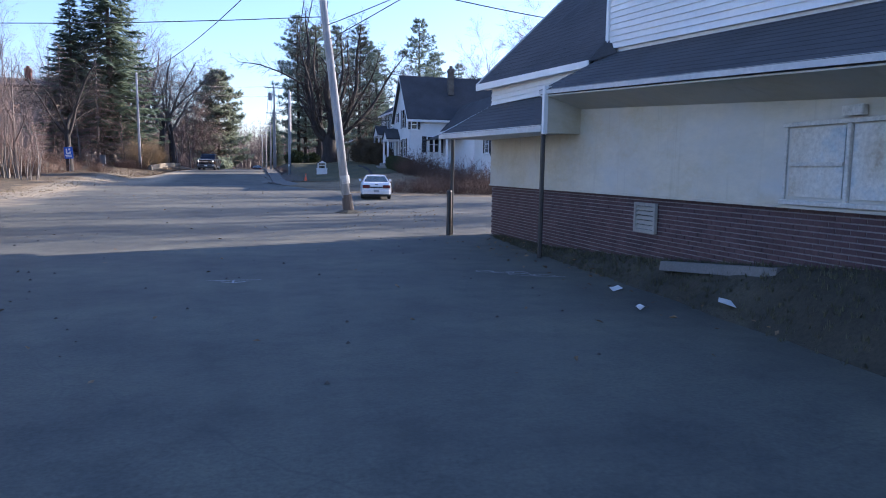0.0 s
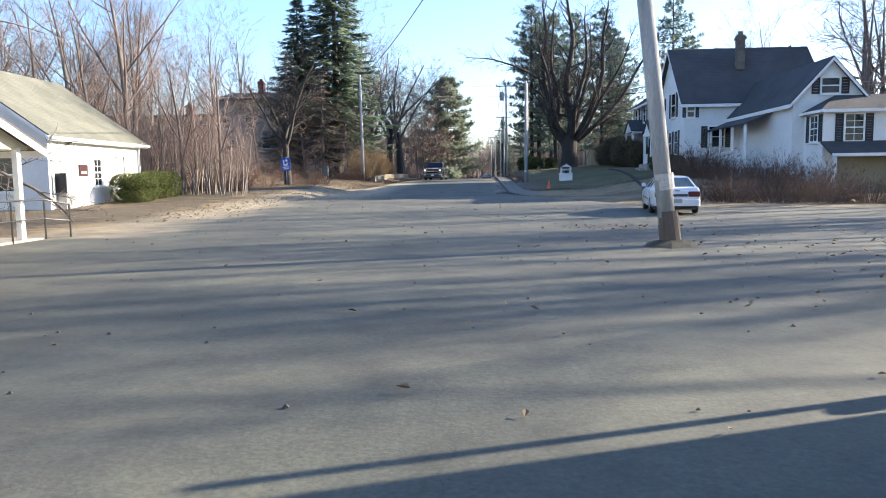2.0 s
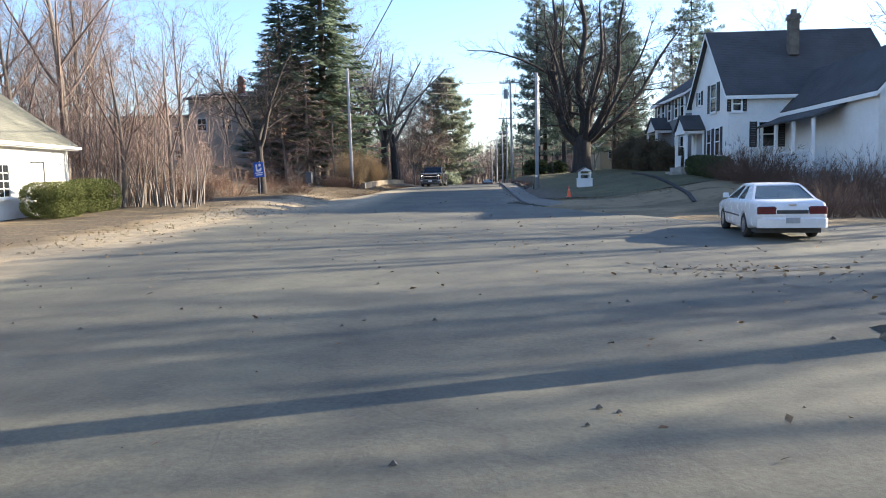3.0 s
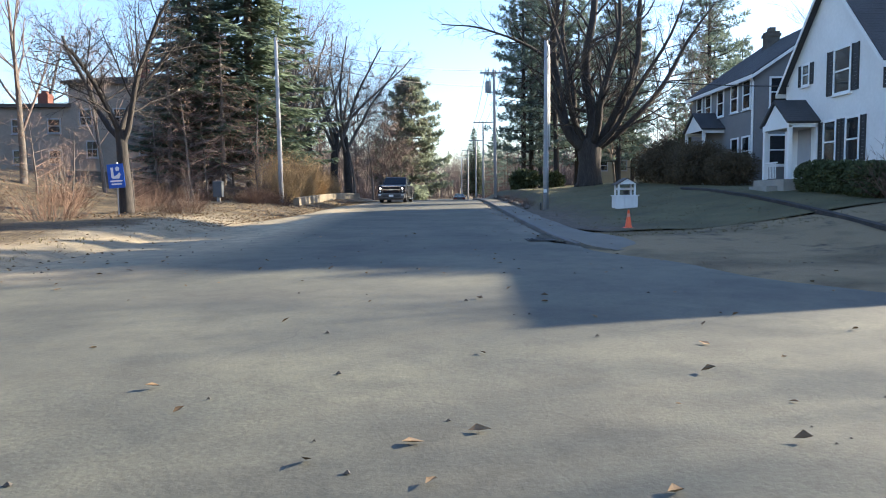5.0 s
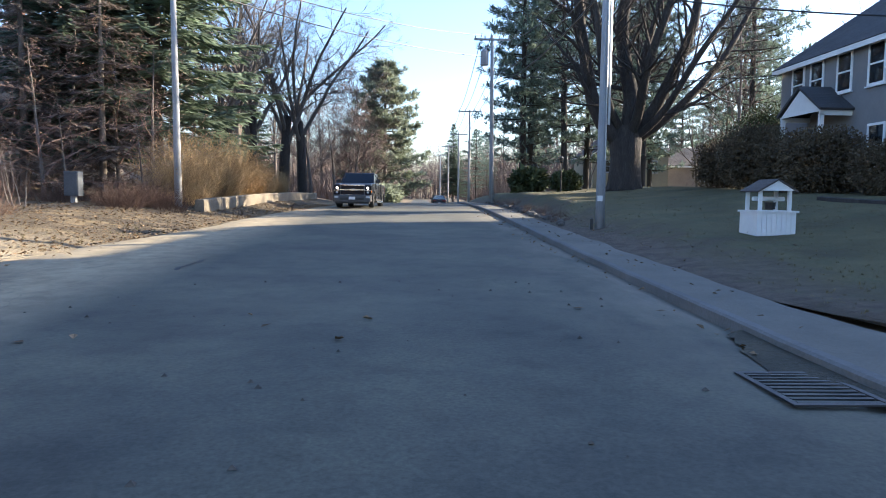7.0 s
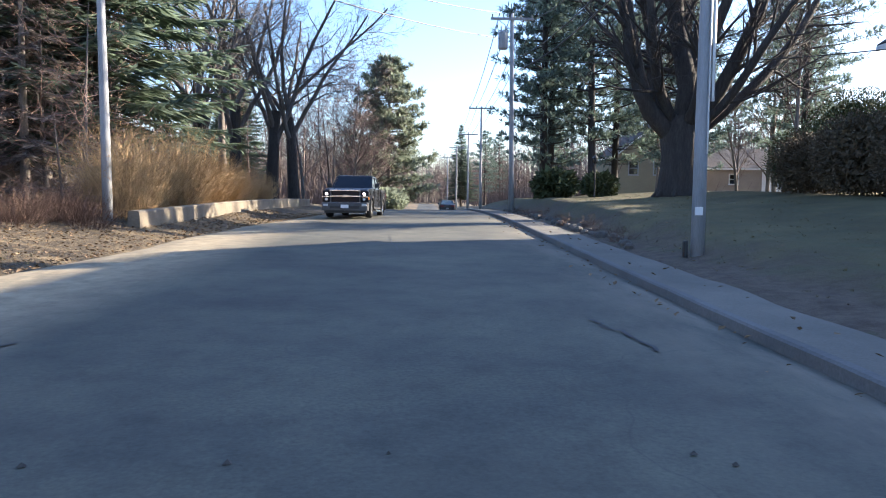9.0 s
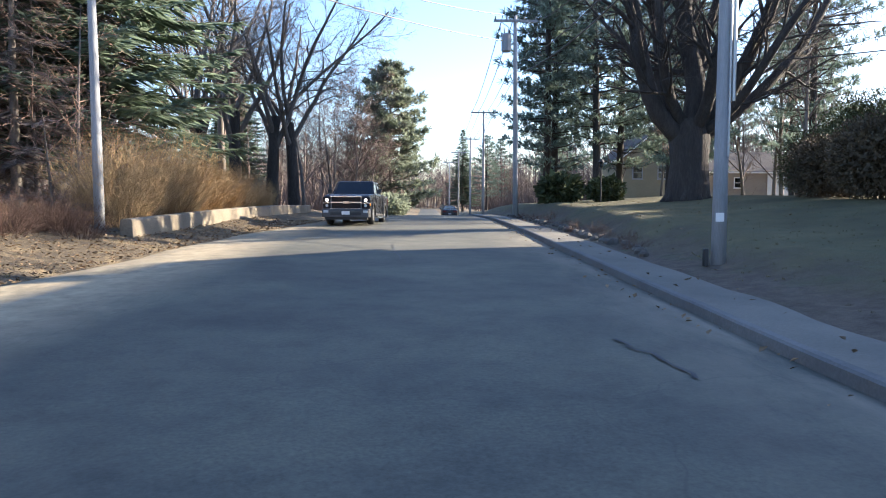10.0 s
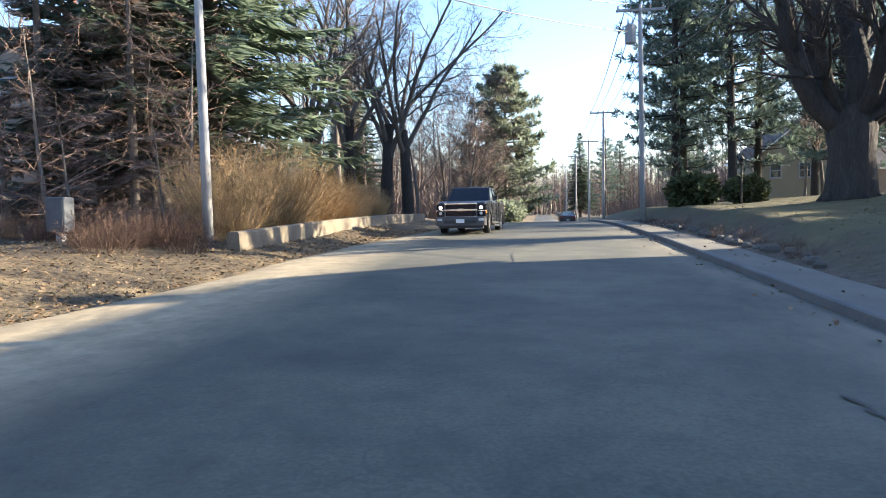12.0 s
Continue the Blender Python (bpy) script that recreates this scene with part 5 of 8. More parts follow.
def leafy(label, rx, ry, rz, count, seed, mat, name="bush", flat=0.0, leaf=0.07):
    """A dense evergreen bush: leaves over a rounded body."""
    rng = random.Random(seed)
    ob = thing(name, label, "bush")
    s = Shape()
    for i in range(count):
        v = Vector((rng.gauss(0, 1), rng.gauss(0, 1), rng.gauss(0, 1))).normalized()
        inner = i % 4 == 0
        k = (rng.uniform(0.3, 0.74) if inner else rng.uniform(0.9 if flat > 0.4 else 0.74, 1.03)) + (0.03 if flat > 0.4 else 0.10) * noise.noise(v * 2.5 + Vector((seed, 0, 0)))
        e = 1.0 - flat * 0.5
        q = Vector((math.copysign(abs(v.x) ** e, v.x) * rx, math.copysign(abs(v.y) ** e, v.y) * ry, math.copysign(abs(v.z) ** e, v.z) * rz)) * k
        if q.z < -rz * 0.95:
            continue
        d = bent(rng, v, 0.9)
        wide = 2.4 if inner else 1.0
        blade(s, q + Vector((0, 0, rz * 0.95)), d, wide * leaf * rng.uniform(0.4, 0.7), wide * leaf * rng.uniform(1.2, 2.2), bent(rng, v, 0.8))
    part("foliage", s, mat, ob)
    t = Shape()
    t.tube([(0, 0, -0.1), (0, 0, rz * 0.9)], [0.07, 0.03], 6)
    part("stem", t, BARK, ob)
    return ob


def put(ob, x, y, scale=1.0, turn=0.0, sink=0.0, tall=1.0):
    """Stands a master thing on the ground."""
    ob.scale = (scale, scale, scale * tall)
    ob.matrix_basis = Matrix.LocRotScale((x, y, land_z(x, y) - sink), Euler((0, 0, turn)), (scale, scale, scale * tall))
    return ob


def more(ob, x, y, scale=1.0, turn=0.0, tall=1.0, label="", group=""):
    c = copy_thing(ob, pose(x, y, land_z(x, y), 0, 0, math.degrees(turn)))
    c.matrix_basis = Matrix.LocRotScale((x, y, land_z(x, y)), Euler((0, 0, turn)), (scale, scale, scale * tall))
    return tagged(c, label, "", group)


rng = random.Random(11)
DARK_TREES = ((-14.4, 103.0), (-12.0, 102.8, 0.95, 2.1), (-10.6, 103.4, 0.92, 4.0), (-13.5, 94.0, 0.8, 5.2))
# tall bare trees: four masters, many copies
talls = []
for i, (h, r, spec) in enumerate(((14.5, 0.20, SLIM_TREE), (13.0, 0.17, SLIM_TREE), (15.5, 0.26, OPEN_TREE), (13.5, 0.24, OPEN_TREE))):
    t = bare_tree("tall leafless grey tree at the wood's edge", h, r, spec, 30 + i)
    tagged(t, group="bare trees of the wood")
    talls.append(t)
spots = [(-24, 60), (-27, 66), (-22.5, 56), (-31, 58)]
for t, (x, y) in zip(talls, spots):
    put(t, x, y, rng.uniform(0.9, 1.1), rng.uniform(0, 6))
for i in range(50):
    x, y = rng.uniform(-55, -16), rng.uniform(46, 74)
    if x < -3 - 0.73 * (y - 35.5) and not (x > -28.5 and y < 52):
        more(talls[i % 4], x, y, rng.uniform(0.6, 1.0), rng.uniform(0, 6.28), rng.uniform(0.9, 1.1))
for x, y in ((-24.5, 64), (-31, 79), (-22, 70), (-19.5, 73)):
    more(talls[int(y) % 4], x, y, rng.uniform(0.55, 0.75), rng.uniform(0, 6.28))
# the wood behind the white office and the mill
for i in range(14):
    more(talls[i % 4], rng.uniform(-70, -30), rng.uniform(40, 60), rng.uniform(0.8, 1.15), rng.uniform(0, 6.28))
for i in range(11):
    more(talls[i % 4], rng.uniform(-60, -18), rng.uniform(102, 135), rng.uniform(0.9, 1.2), rng.uniform(0, 6.28))
# along the street past the low wall
for x, y, k in ((-16.5, 108, 1.2), (-16, 99, 1.2)):
    more(talls[2 + (int(y) % 2)], x, y, k, rng.uniform(0, 6.28), 1.05, "tall leafless roadside tree with dark trunk", "roadside trees")
dk = bare_tree("tall leafless roadside tree with a stout dark trunk forking low", 6.4, 0.46, dict(OAK, segs=[5, 9, 6, 4, 3], wander=[0.05, 0.16, 0.22, 0.25, 0.26], forks=[5, 12, 9, 5], bare=0.55, angle=[34, 48, 44, 42], ratio=[2.6, 0.40, 0.5, 0.52], lift=[0, 0.03, 0.03, 0.05, 0.05], least=0.008, thin=[0.55, 0.42, 0.5, 0.55], taper=0.3), 38, bark=DARK_BARK, twigs=BARK)
tagged(dk, group="roadside trees")
put(dk, *DARK_TREES[0][:2])
for x, y, k, a in DARK_TREES[1:]:
    more(dk, x, y, k, a)
# behind the houses and along the side street
for x, y, k in ((27, 62, 0.9), (30, 70, 1.0), (25, 84, 0.9), (33, 55, 1.0), (36, 64, 1.1), (40, 74, 1.0), (29, 92, 1.0), (34, 100, 1.1), (20, 98, 0.9), (44, 60, 1.1), (24, 108, 0.9)):
    more(talls[int(x) % 4], x, y, k, rng.uniform(0, 6.28), 1.0, "leafless tree behind the houses", "trees behind the houses")
for x, y, k in ((24, 28, 0.85), (26.5, 33, 0.95), (25, 38, 0.8), (29, 36, 1.0), (31, 30, 1.0), (28, 42.5, 0.95), (33, 46, 1.3), (23, 44, 0.7), (36, 40, 1.45), (38, 34, 1.5), (30, 25, 1.25), (35, 50, 1.35), (42, 37, 1.6), (41, 43, 1.5), (34, 31, 1.4)):
    more(talls[int(x + y) % 4], x, y, k, rng.uniform(0, 6.28), 1.0, "leafless tree beside the side street", "side street trees")
# forked tree beside the blue sign
ft = bare_tree("leafless forked tree with a dark trunk beside the blue sign", 3.6, 0.30, dict(OAK, segs=[5, 8, 6, 5, 4], wander=[0.07, 0.2, 0.24, 0.26, 0.26], forks=[4, 12, 10, 6], bare=0.8, angle=[30, 50, 46, 44], ratio=[2.5, 0.5, 0.5, 0.55], lift=[0, 0.02, 0.05, 0.06, 0.05], least=0.008, thin=[0.6, 0.42, 0.5, 0.55], taper=0.45), 77, bark=DARK_BARK, twigs=DARK_BARK)
put(ft, -14.6, 64.6, 1.0, 0.6)
# large tree whose limbs reach over the white office
bt = bare_tree("large leafless tree with limbs reaching over the roofs", 12.5, 0.30, dict(OPEN_TREE, bare=0.2, angle=[62, 42, 42, 42], lift=[0, 0.0, 0.03, 0.08, 0.1], ratio=[0.75, 0.5, 0.5, 0.5], wander=[0.06, 0.22, 0.26, 0.26, 0.26], thin=[0.4, 0.5, 0.55, 0.6]), 81, bark=DARK_BARK)
blimb = Shape()
brng = random.Random(7)
BIG = dict(OPEN_TREE, segs=[1, 14, 7, 4, 2], wander=[0, 0.24, 0.26, 0.28, 0.26], lift=[0, 0.0, 0.04, 0.06, 0.08], forks=[0, 11, 6, 5], ratio=[1, 0.36, 0.5, 0.5], thin=[0.5, 0.45, 0.5, 0.55])
limb(blimb, brng, Vector((0, 0, 3.0)), Vector((0.98, -0.05, 0.42)).normalized(), 6.2, 0.10, 1, BIG, blimb)
limb(blimb, brng, Vector((0, 0, 2.3)), Vector((0.99, 0.05, 0.06)).normalized(), 6.0, 0.07, 1, BIG, blimb)
part("limb", blimb, BARK, bt, "long limbs reaching over the roofs", True)
put(bt, -18.6, 33.0, 1.25, 0.0)
# sapling thicket
saps = []
for i in range(4):
    t = bare_tree("clump of thin leafless saplings", 5.8, 0.05, SAPLING, 120 + i, 5, bark=SAPLING_BARK, twigs=RUSSET_TWIG, name="sapling_clump", category="saplings")
    tagged(t, group="sapling thicket")
    saps.append(t)
for i, t in enumerate(saps):
    put(t, -16.2 - i * 1.5, 52.0 + i * 1.0, 1.0, i)
for i in range(26):
    x, y = rng.uniform(-26, -12.6), rng.uniform(49.5, 58)
    if x < -2.4 - 0.73 * (y - 35.5) and not (x < -15.8 and y < 51.2):
        more(saps[i % 4], x, y, rng.uniform(0.5, 1.1), rng.uniform(0, 6.28), rng.uniform(0.7, 1.3))
for i in range(30):
    x, y = rng.uniform(-25, -12.6), rng.uniform(49.5, 60)
    if x < -2.4 - 0.73 * (y - 35.5) and not (x < -15.8 and y < 51.2):
        more(talls[i % 4], x, y, rng.uniform(0.32, 0.55), rng.uniform(0, 6.28), rng.uniform(0.9, 1.15), "young leafless tree in the thicket", "sapling thicket")
for i in range(5):
    more(saps[i % 4], rng.uniform(-20.5, -13.6), rng.uniform(51.4, 53.6), rng.uniform(0.6, 1.1), rng.uniform(0, 6.28), rng.uniform(0.9, 1.15))
for i in range(12):
    more(saps[i % 4], rng.uniform(-24, -13.4), rng.uniform(66, 80), rng.uniform(0.3, 0.55), rng.uniform(0, 6.28), rng.uniform(0.8, 1.0))

# spruces
sp = spruce("tall dark green spruce", 25.0, 7.2, 5, SPRUCE, 0.12, 0.27, dome=0.85, size=1.45, gap=0.34)
put(sp, -15.0, 85.2)
more(sp, -18.3, 83.2, 0.72, 2.0, 1.0, "slender spruce beside a taller one")
more(sp, -19.5, 90.5, 0.62, 1.0, 0.9, "young spruce behind two taller ones")
more(sp, -17.4, 110.0, 0.3, 3.0, 1.0, "small dark spruce behind the roadside trees")
bs = spruce("shorter spruce with browned thinning boughs", 12.5, 3.9, 6, DEAD_SPRUCE, 0.1, 0.3, dome=0.75, size=0.8, gap=0.62, crown_label="browned half bare boughs")
put(bs, -15.4, 80.2, 0.85)
more(bs, -18.8, 80.4, 0.95, 0.7)
# browned lower growth under the spruces
dead = bare_tree("dense brown dead lower boughs of the conifers", 7.0, 0.10, dict(SLIM_TREE, forks=[24, 8, 4], bare=0.08, angle=[70, 45, 42], lift=[0, -0.05, 0.02, 0.05], ratio=[0.42, 0.45, 0.5]), 55, name="dead_conifer", bark=BARK, twigs=DEAD_TWIG)
put(dead, -13.0, 79.5)
for x, y, k in ((-14.8, 80.5, 1.1), (-12.3, 76.5, 0.5), (-13.5, 87.5, 1.0), (-17.4, 81.2, 1.2), (-16.5, 77.5, 0.9), (-19.0, 79.0, 0.9), (-15.4, 77.0, 0.6), (-18.0, 66.8, 0.5), (-20.2, 68.0, 0.55), (-16.4, 69.5, 0.4), (-22.5, 67.0, 0.6), (-24.5, 69.0, 0.6)):
    more(dead, x, y, k, rng.uniform(0, 6.28))
# unseen trees behind the white house, added to shade the street
for x, y in ((25.0, 60.6), (26.2, 62.4), (27.6, 64.2), (24.4, 59.4)):
    more(dead, x, y, 1.9, x, 1.0, "unseen dense leafless tree added to shade the street", "trees behind the houses")
# young pine leaning over the street
yp = pine("young soft green pine at the roadside", 12.2, 9, YOUNG_PINE, 0.05, 24, 3.7, "young_pine", 0.2, SAPLING_BARK, 0.36)
put(yp, -6.6, 150.0, 1.62)
rb = bare_tree("broad twiggy leafless tree beside the young pine", 9.5, 0.15, dict(OPEN_TREE, forks=[18, 9, 7, 5], bare=0.08, angle=[56, 44, 42, 42], ratio=[0.5, 0.5, 0.52, 0.6], least=0.009), 64)
tagged(rb, group="roadside trees")
put(rb, -11.2, 146.0, 1.8, 0.4)
more(rb, -15.0, 149.0, 1.7, 2.2)
more(rb, -10.4, 144.0, 1.25, 4.0)
more(rb, -13.2, 142.0, 1.3, 5.0)
more(rb, -9.6, 151.5, 1.95, 3.0)
for x, y, k in ((-8.6, 106.5, 0.55), (-7.2, 107.4, 0.5), (-10.2, 104.5, 0.6), (-6.2, 108.4, 0.42)):
    more(talls[3], x, y, k, x, 1.0, "small leafless tree in front of the young pines", "roadside trees")
gs = leafy("low green juniper at the road's edge", 1.5, 1.5, 0.9, 1500, 3, YOUNG_PINE, "juniper", 0, 0.13)
put(gs, -6.4, 141.0, 1.6)
more(gs, -9.4, 139.0, 1.4, 1.0)

for i in range(14):
    more(talls[i % 4], rng.uniform(13, 42), rng.uniform(104, 130), rng.uniform(0.5, 0.8), rng.uniform(0, 6.28), 1.0, "leafless tree behind the lawn", "trees behind the lawn")
# oak on the lawn
ok = thing("oak", "massive dark old tree, leafless, with many rising stems, on the lawn", "tree")
orng = random.Random(18)
s = Shape()
s.tube([(0, 0, -0.2), (0, 0, 0.5), (0.02, 0, 1.6), (0, 0, 2.5), (0, 0, 3.3)], [0.95, 0.86, 0.76, 0.84, 0.62], 14, False)
part("trunk", s, DARK_BARK, ok, "", True)
crown = Shape()
# stems: bearing, reach of the first bend, its height, outward slope after it, start, top, thickness
STEMS = ((182, 2.5, 1.7, 0.0, 2.3, 17.5, 0.40), (128, 2.2, 2.4, 0.02, 2.6, 16.5, 0.27), (80, 0.3, 2.0, 0.01, 2.5, 18.8, 0.46), (-18, 2.9, 2.4, 0.06, 2.6, 17.0, 0.33), (10, 2.6, 2.2, 0.62, 2.2, 13.6, 0.25), (55, 2.2, 2.0, 0.25, 2.6, 15.5, 0.27), (-75, 2.3, 2.2, 0.18, 2.6, 15.0, 0.27), (-140, 2.0, 2.2, 0.22, 2.6, 14.5, 0.23), (-40, 2.4, 2.2, 0.45, 2.4, 12.5, 0.2))
STEM_TWIGS = dict(tip=0.3, segs=[1, 6, 4, 3, 2], wander=[0.0, 0.16, 0.2, 0.24, 0.26], lift=[0.0, 0.07, 0.07, 0.06, 0.05], taper=0.25, least=0.006, forks=[0, 7, 5, 3], bare=0.2, angle=[50, 42, 42, 44], ratio=[1, 0.5, 0.52, 0.55], thin=[0.5, 0.5, 0.5, 0.55])
for bearing, reach, bend, slope_out, z0, z1, r0 in STEMS:
    a = radians(bearing)
    out = Vector((math.cos(a), math.sin(a), 0))
    sway = Vector((-out.y, out.x, 0))
    pts, rad = [], []
    ph = orng.uniform(0, 6)
    for i in range(15):
        u = (i / 14) ** 1.35
        h = (z1 - z0) * u
        pts.append(out * (reach * (1 - math.exp(-h / bend)) + slope_out * h + 0.16 * math.sin(ph + h * 0.9) * min(1, h)) + sway * 0.3 * math.sin(ph + h * 0.7) * min(1, h / 2) + Vector((0, 0, z0 + h)))
        rad.append(r0 * (1 - 0.62 * (i / 14) - 0.34 * (i / 14) ** 4) + 0.012)
    stem = Shape()
    stem.tube(pts, rad, 9, False)
    part("stem", stem, DARK_BARK, ok, "", True)
    for i in range(4, 15):
        for k in range(2 if i < 12 else 3):
            axis_d = (pts[i] - pts[i - 1]).normalized()
            side = Matrix.Rotation(orng.uniform(0, 6.28), 3, axis_d) @ axis_d.orthogonal().normalized()
            spread = radians(orng.uniform(32, 62))
            d = (axis_d * math.cos(spread) + side * math.sin(spread) + out * 0.25).normalized()
            limb(crown, orng, pts[i].lerp(pts[i - 1], orng.random()), d, orng.uniform(2.0, 4.2) * (1.15 - 0.04 * i), max(0.03, rad[i] * 0.42), 1, STEM_TWIGS, crown)
# the long limb that reaches out over the street
limb(crown, orng, Vector((-2.5, 0.1, 8.6)), Vector((-0.75, -0.1, 0.65)).normalized(), 8.4, 0.13, 1, dict(STEM_TWIGS, lift=[0, -0.085, 0.02, 0.04, 0.05], forks=[0, 14, 6, 4], segs=[1, 9, 4, 3, 2], wander=[0, 0.07, 0.2, 0.24, 0.26], ratio=[1, 0.3, 0.52, 0.55]), crown)
part("crown", crown, DARK_BARK, ok, "leafless branches and twigs", True)
put(ok, 8.7, 85.6)
for k in range(9):
    a = k * 0.698
    s = Shape()
    z = land_z(8.7, 85.6)
    s.tube([(8.7 + 0.62 * math.cos(a), 85.6 + 0.62 * math.sin(a), z + 0.55), (8.7 + 0.76 * math.cos(a), 85.6 + 0.76 * math.sin(a), z + 0.15), (8.7 + 1.05 * math.cos(a), 85.6 + 1.05 * math.sin(a), z - 0.1)], [0.14, 0.17, 0.09], 6)
    fl = part("root", s, DARK_BARK, ok, "", True)
    fl.matrix_parent_inverse = ok.matrix_basis.inverted()

# pines past the oak
pn = pine("tall white pine with an open tiered crown", 21.0, 41, PINE, 0.12, 20, 4.4)
put(pn, 6.4, 106.0)
pn2 = pine("tall dark pine with a bare lower trunk", 19.0, 43, PINE, 0.2, 17, 4.2)
put(pn2, 9.2, 103.0)
for t, x, y, k, a in ((pn, 12.0, 108.0, 0.95, 1.0), (pn2, 7.6, 110.0, 1.05, 2.0), (pn, 14.5, 101.0, 0.9, 3.0), (pn2, 17.0, 112.0, 1.0, 4.0), (pn, 24.0, 104.0, 1.0, 5.0), (pn2, 30.0, 118.0, 1.0, 0.5), (pn, 36.0, 126.0, 0.9, 2.5), (pn2, 11.0, 128.0, 1.0, 5.0), (pn, 19.0, 113.0, 0.85, 0.3)):
    more(t, x, y, k, a)
# dark shrubs round the houses
db = leafy("large dark evergreen shrub in front of the grey house", 1.7, 1.7, 1.55, 17000, 21, YEW, "evergreen_shrub", 0.1, 0.04)
put(db, 15.0, 87.4, 0.95)
for x, y, k, tall in ((14.2, 84.0, 0.9, 1.0), (16.9, 86.4, 1.35, 1.1), (19.2, 88.0, 1.2, 1.0)):
    more(db, x, y, k, rng.uniform(0, 6), tall)
bh = leafy("bronzed dense hedge in front of the grey house", 1.6, 1.6, 1.35, 9000, 22, BRONZE, "winter_hedge", 0.3, 0.06)
put(bh, 12.3, 73.9, 0.9)
for x, y, k, tall in ((12.2, 78.6, 0.95, 1.1), (12.6, 70.5, 0.75, 0.9), (12.0, 81.2, 0.85, 1.0), (12.5, 76.2, 0.85, 1.0)):
    more(bh, x, y, k, rng.uniform(0, 6), tall)
# hidden evergreens, added to close gaps in the houses' shade on the street
av = leafy("unseen tall evergreen added between the houses to shade the street", 1.35, 1.35, 5.4, 9000, 31, YEW, "arborvitae", 0.3, 0.17)
tagged(av, group="evergreens between the houses")
put(av, 22.0, 68.9, 0.84)
for x, y, k in ((22.2, 70.3, 0.86), (24.5, 71.4, 0.86), (24.6, 73.2, 0.9), (20.2, 67.6, 0.8)):
    more(av, x, y, k, x)
# larger ones out of view, added to shade more of the street
for x, y in ((51.5, 80.4), (53.5, 81.8), (55.5, 83.2)):
    more(av, x, y, 2.3, x, 1.0, "unseen tall evergreen added behind the houses to shade the street", "evergreens behind the houses")
for x in (51.5, 54.0, 56.5, 59.0, 61.5, 64.0, 66.5):
    more(av, x, 72.0 + 0.4 * math.sin(x), 2.1, x, 1.0, "unseen tall evergreen added behind the houses to shade the street", "evergreens behind the houses")
rh = leafy("dark rhododendron by the lawn lamp", 1.2, 1.2, 0.8, 1700, 23, YEW, "rhododendron", 0.0, 0.15)
put(rh, 5.2, 95.0)
more(rh, 7.3, 93.4, 0.8, 2.0)
# clipped yews
for x, y, rx, ry, rz, sd in ((-17.35, 46.6, 0.95, 1.15, 0.72, 61), (-17.4, 49.4, 0.9, 1.35, 0.72, 62)):
    put(leafy("rounded clipped yew bush beside the white office", rx, ry, rz, 22000, sd, YEW_BRIGHT, "clipped_yew", 0.7, 0.027), x, y)
for y in (57.4, 59.0, 60.6):
    put(leafy("clipped dark hedge under the house windows", 0.62, 0.95, 0.55, 4500, int(y), YEW, "hedge", 0.6, 0.055), 11.7, y)
# russet shrubs behind the low wall
rs = [shrub("russet leafless shrub behind the low wall", 3.1, 3.0, 430, 71 + i, RED_TWIG) for i in range(2)]
for t in rs:
    tagged(t, group="russet shrubs")
put(rs[0], -11.2, 77.6, 0.95)
put(rs[1], -11.4, 79.3, 0.95)
for y in (81.2, 83.0, 85.0, 87.0, 89.0, 91.0, 93.5, 96.0, 98.5):
    k = course(y, [72, 78, 84, 98], [1.0, 1.12, 0.85, 0.6]) * rng.uniform(0.9, 1.1)
    more(rs[int(y) % 2], -11.3 + rng.uniform(-0.5, 0.3), y, k, rng.uniform(0, 6.28))
# brown brush left of the wall and in front of the white house
bs = shrub("tangled dark brown brush", 1.5, 2.4, 95, 91, HEDGE_TWIG, "brush", 0.9)
put(bs, -13.4, 68.5, 0.7)
for i in range(38):
    x, y = rng.uniform(-19, -11.6), rng.uniform(63.5, 76)
    if not (-15.2 < x < -10.8 and 67.0 < y < 74.8):
        more(bs, x, y, rng.uniform(0.45, 0.85), rng.uniform(0, 6.28))
brush_rng = random.Random(62)
for i in range(16):
    more(bs, brush_rng.uniform(-25, -15), brush_rng.uniform(54.5, 60), brush_rng.uniform(0.8, 1.3), brush_rng.uniform(0, 6.28), brush_rng.uniform(0.9, 1.3), "tangled dark brown brush under the saplings")
for i in range(15):
    more(bs, rng.uniform(-12.3, -10.5), rng.uniform(72.4, 75.8), rng.uniform(0.45, 0.8), rng.uniform(0, 6.28), 1.0, "low dark brush beside the low wall")
for y in axis([(73.5, 95, 1.7)]):
    more(bs, 3.0 + rng.uniform(-0.1, 0.3), y, rng.uniform(0.2, 0.34), rng.uniform(0, 6.28), 1.0, "low brown brush on the bank above the sidewalk")
br = shrub("brown leafless hedge in front of the white house", 1.4, 2.4, 170, 93, HEDGE_TWIG, "leafless_hedge", 0.9)
tagged(br, group="leafless hedge")
put(br, 8.2, 42.2)
for x, y, k in ((9.8, 41.6, 0.95), (11.4, 41.2, 1.0), (13.0, 40.8, 1.0), (14.6, 40.4, 1.05), (16.2, 40.2, 1.0), (17.8, 40.0, 1.0), (19.4, 39.8, 1.0), (21, 39.6, 1.0), (10.5, 43.4, 1.05), (12.4, 43.4, 1.2), (14.4, 43.0, 1.2), (11.6, 46.5, 1.2), (13.2, 47.2, 1.35), (14.4, 48.6, 1.4), (13.0, 50.6, 1.4), (12.0, 52.6, 1.3), (14.9, 46.0, 1.25), (12.5, 54.0, 1.5), (12.6, 56.6, 1.6), (11.8, 55.0, 1.0), (22.6, 39.6, 1.0), (24.5, 39.6, 1.0)):
    more(br, x, y, k * rng.uniform(0.85, 1.1), rng.uniform(0, 6.28), rng.uniform(0.8, 1.15))

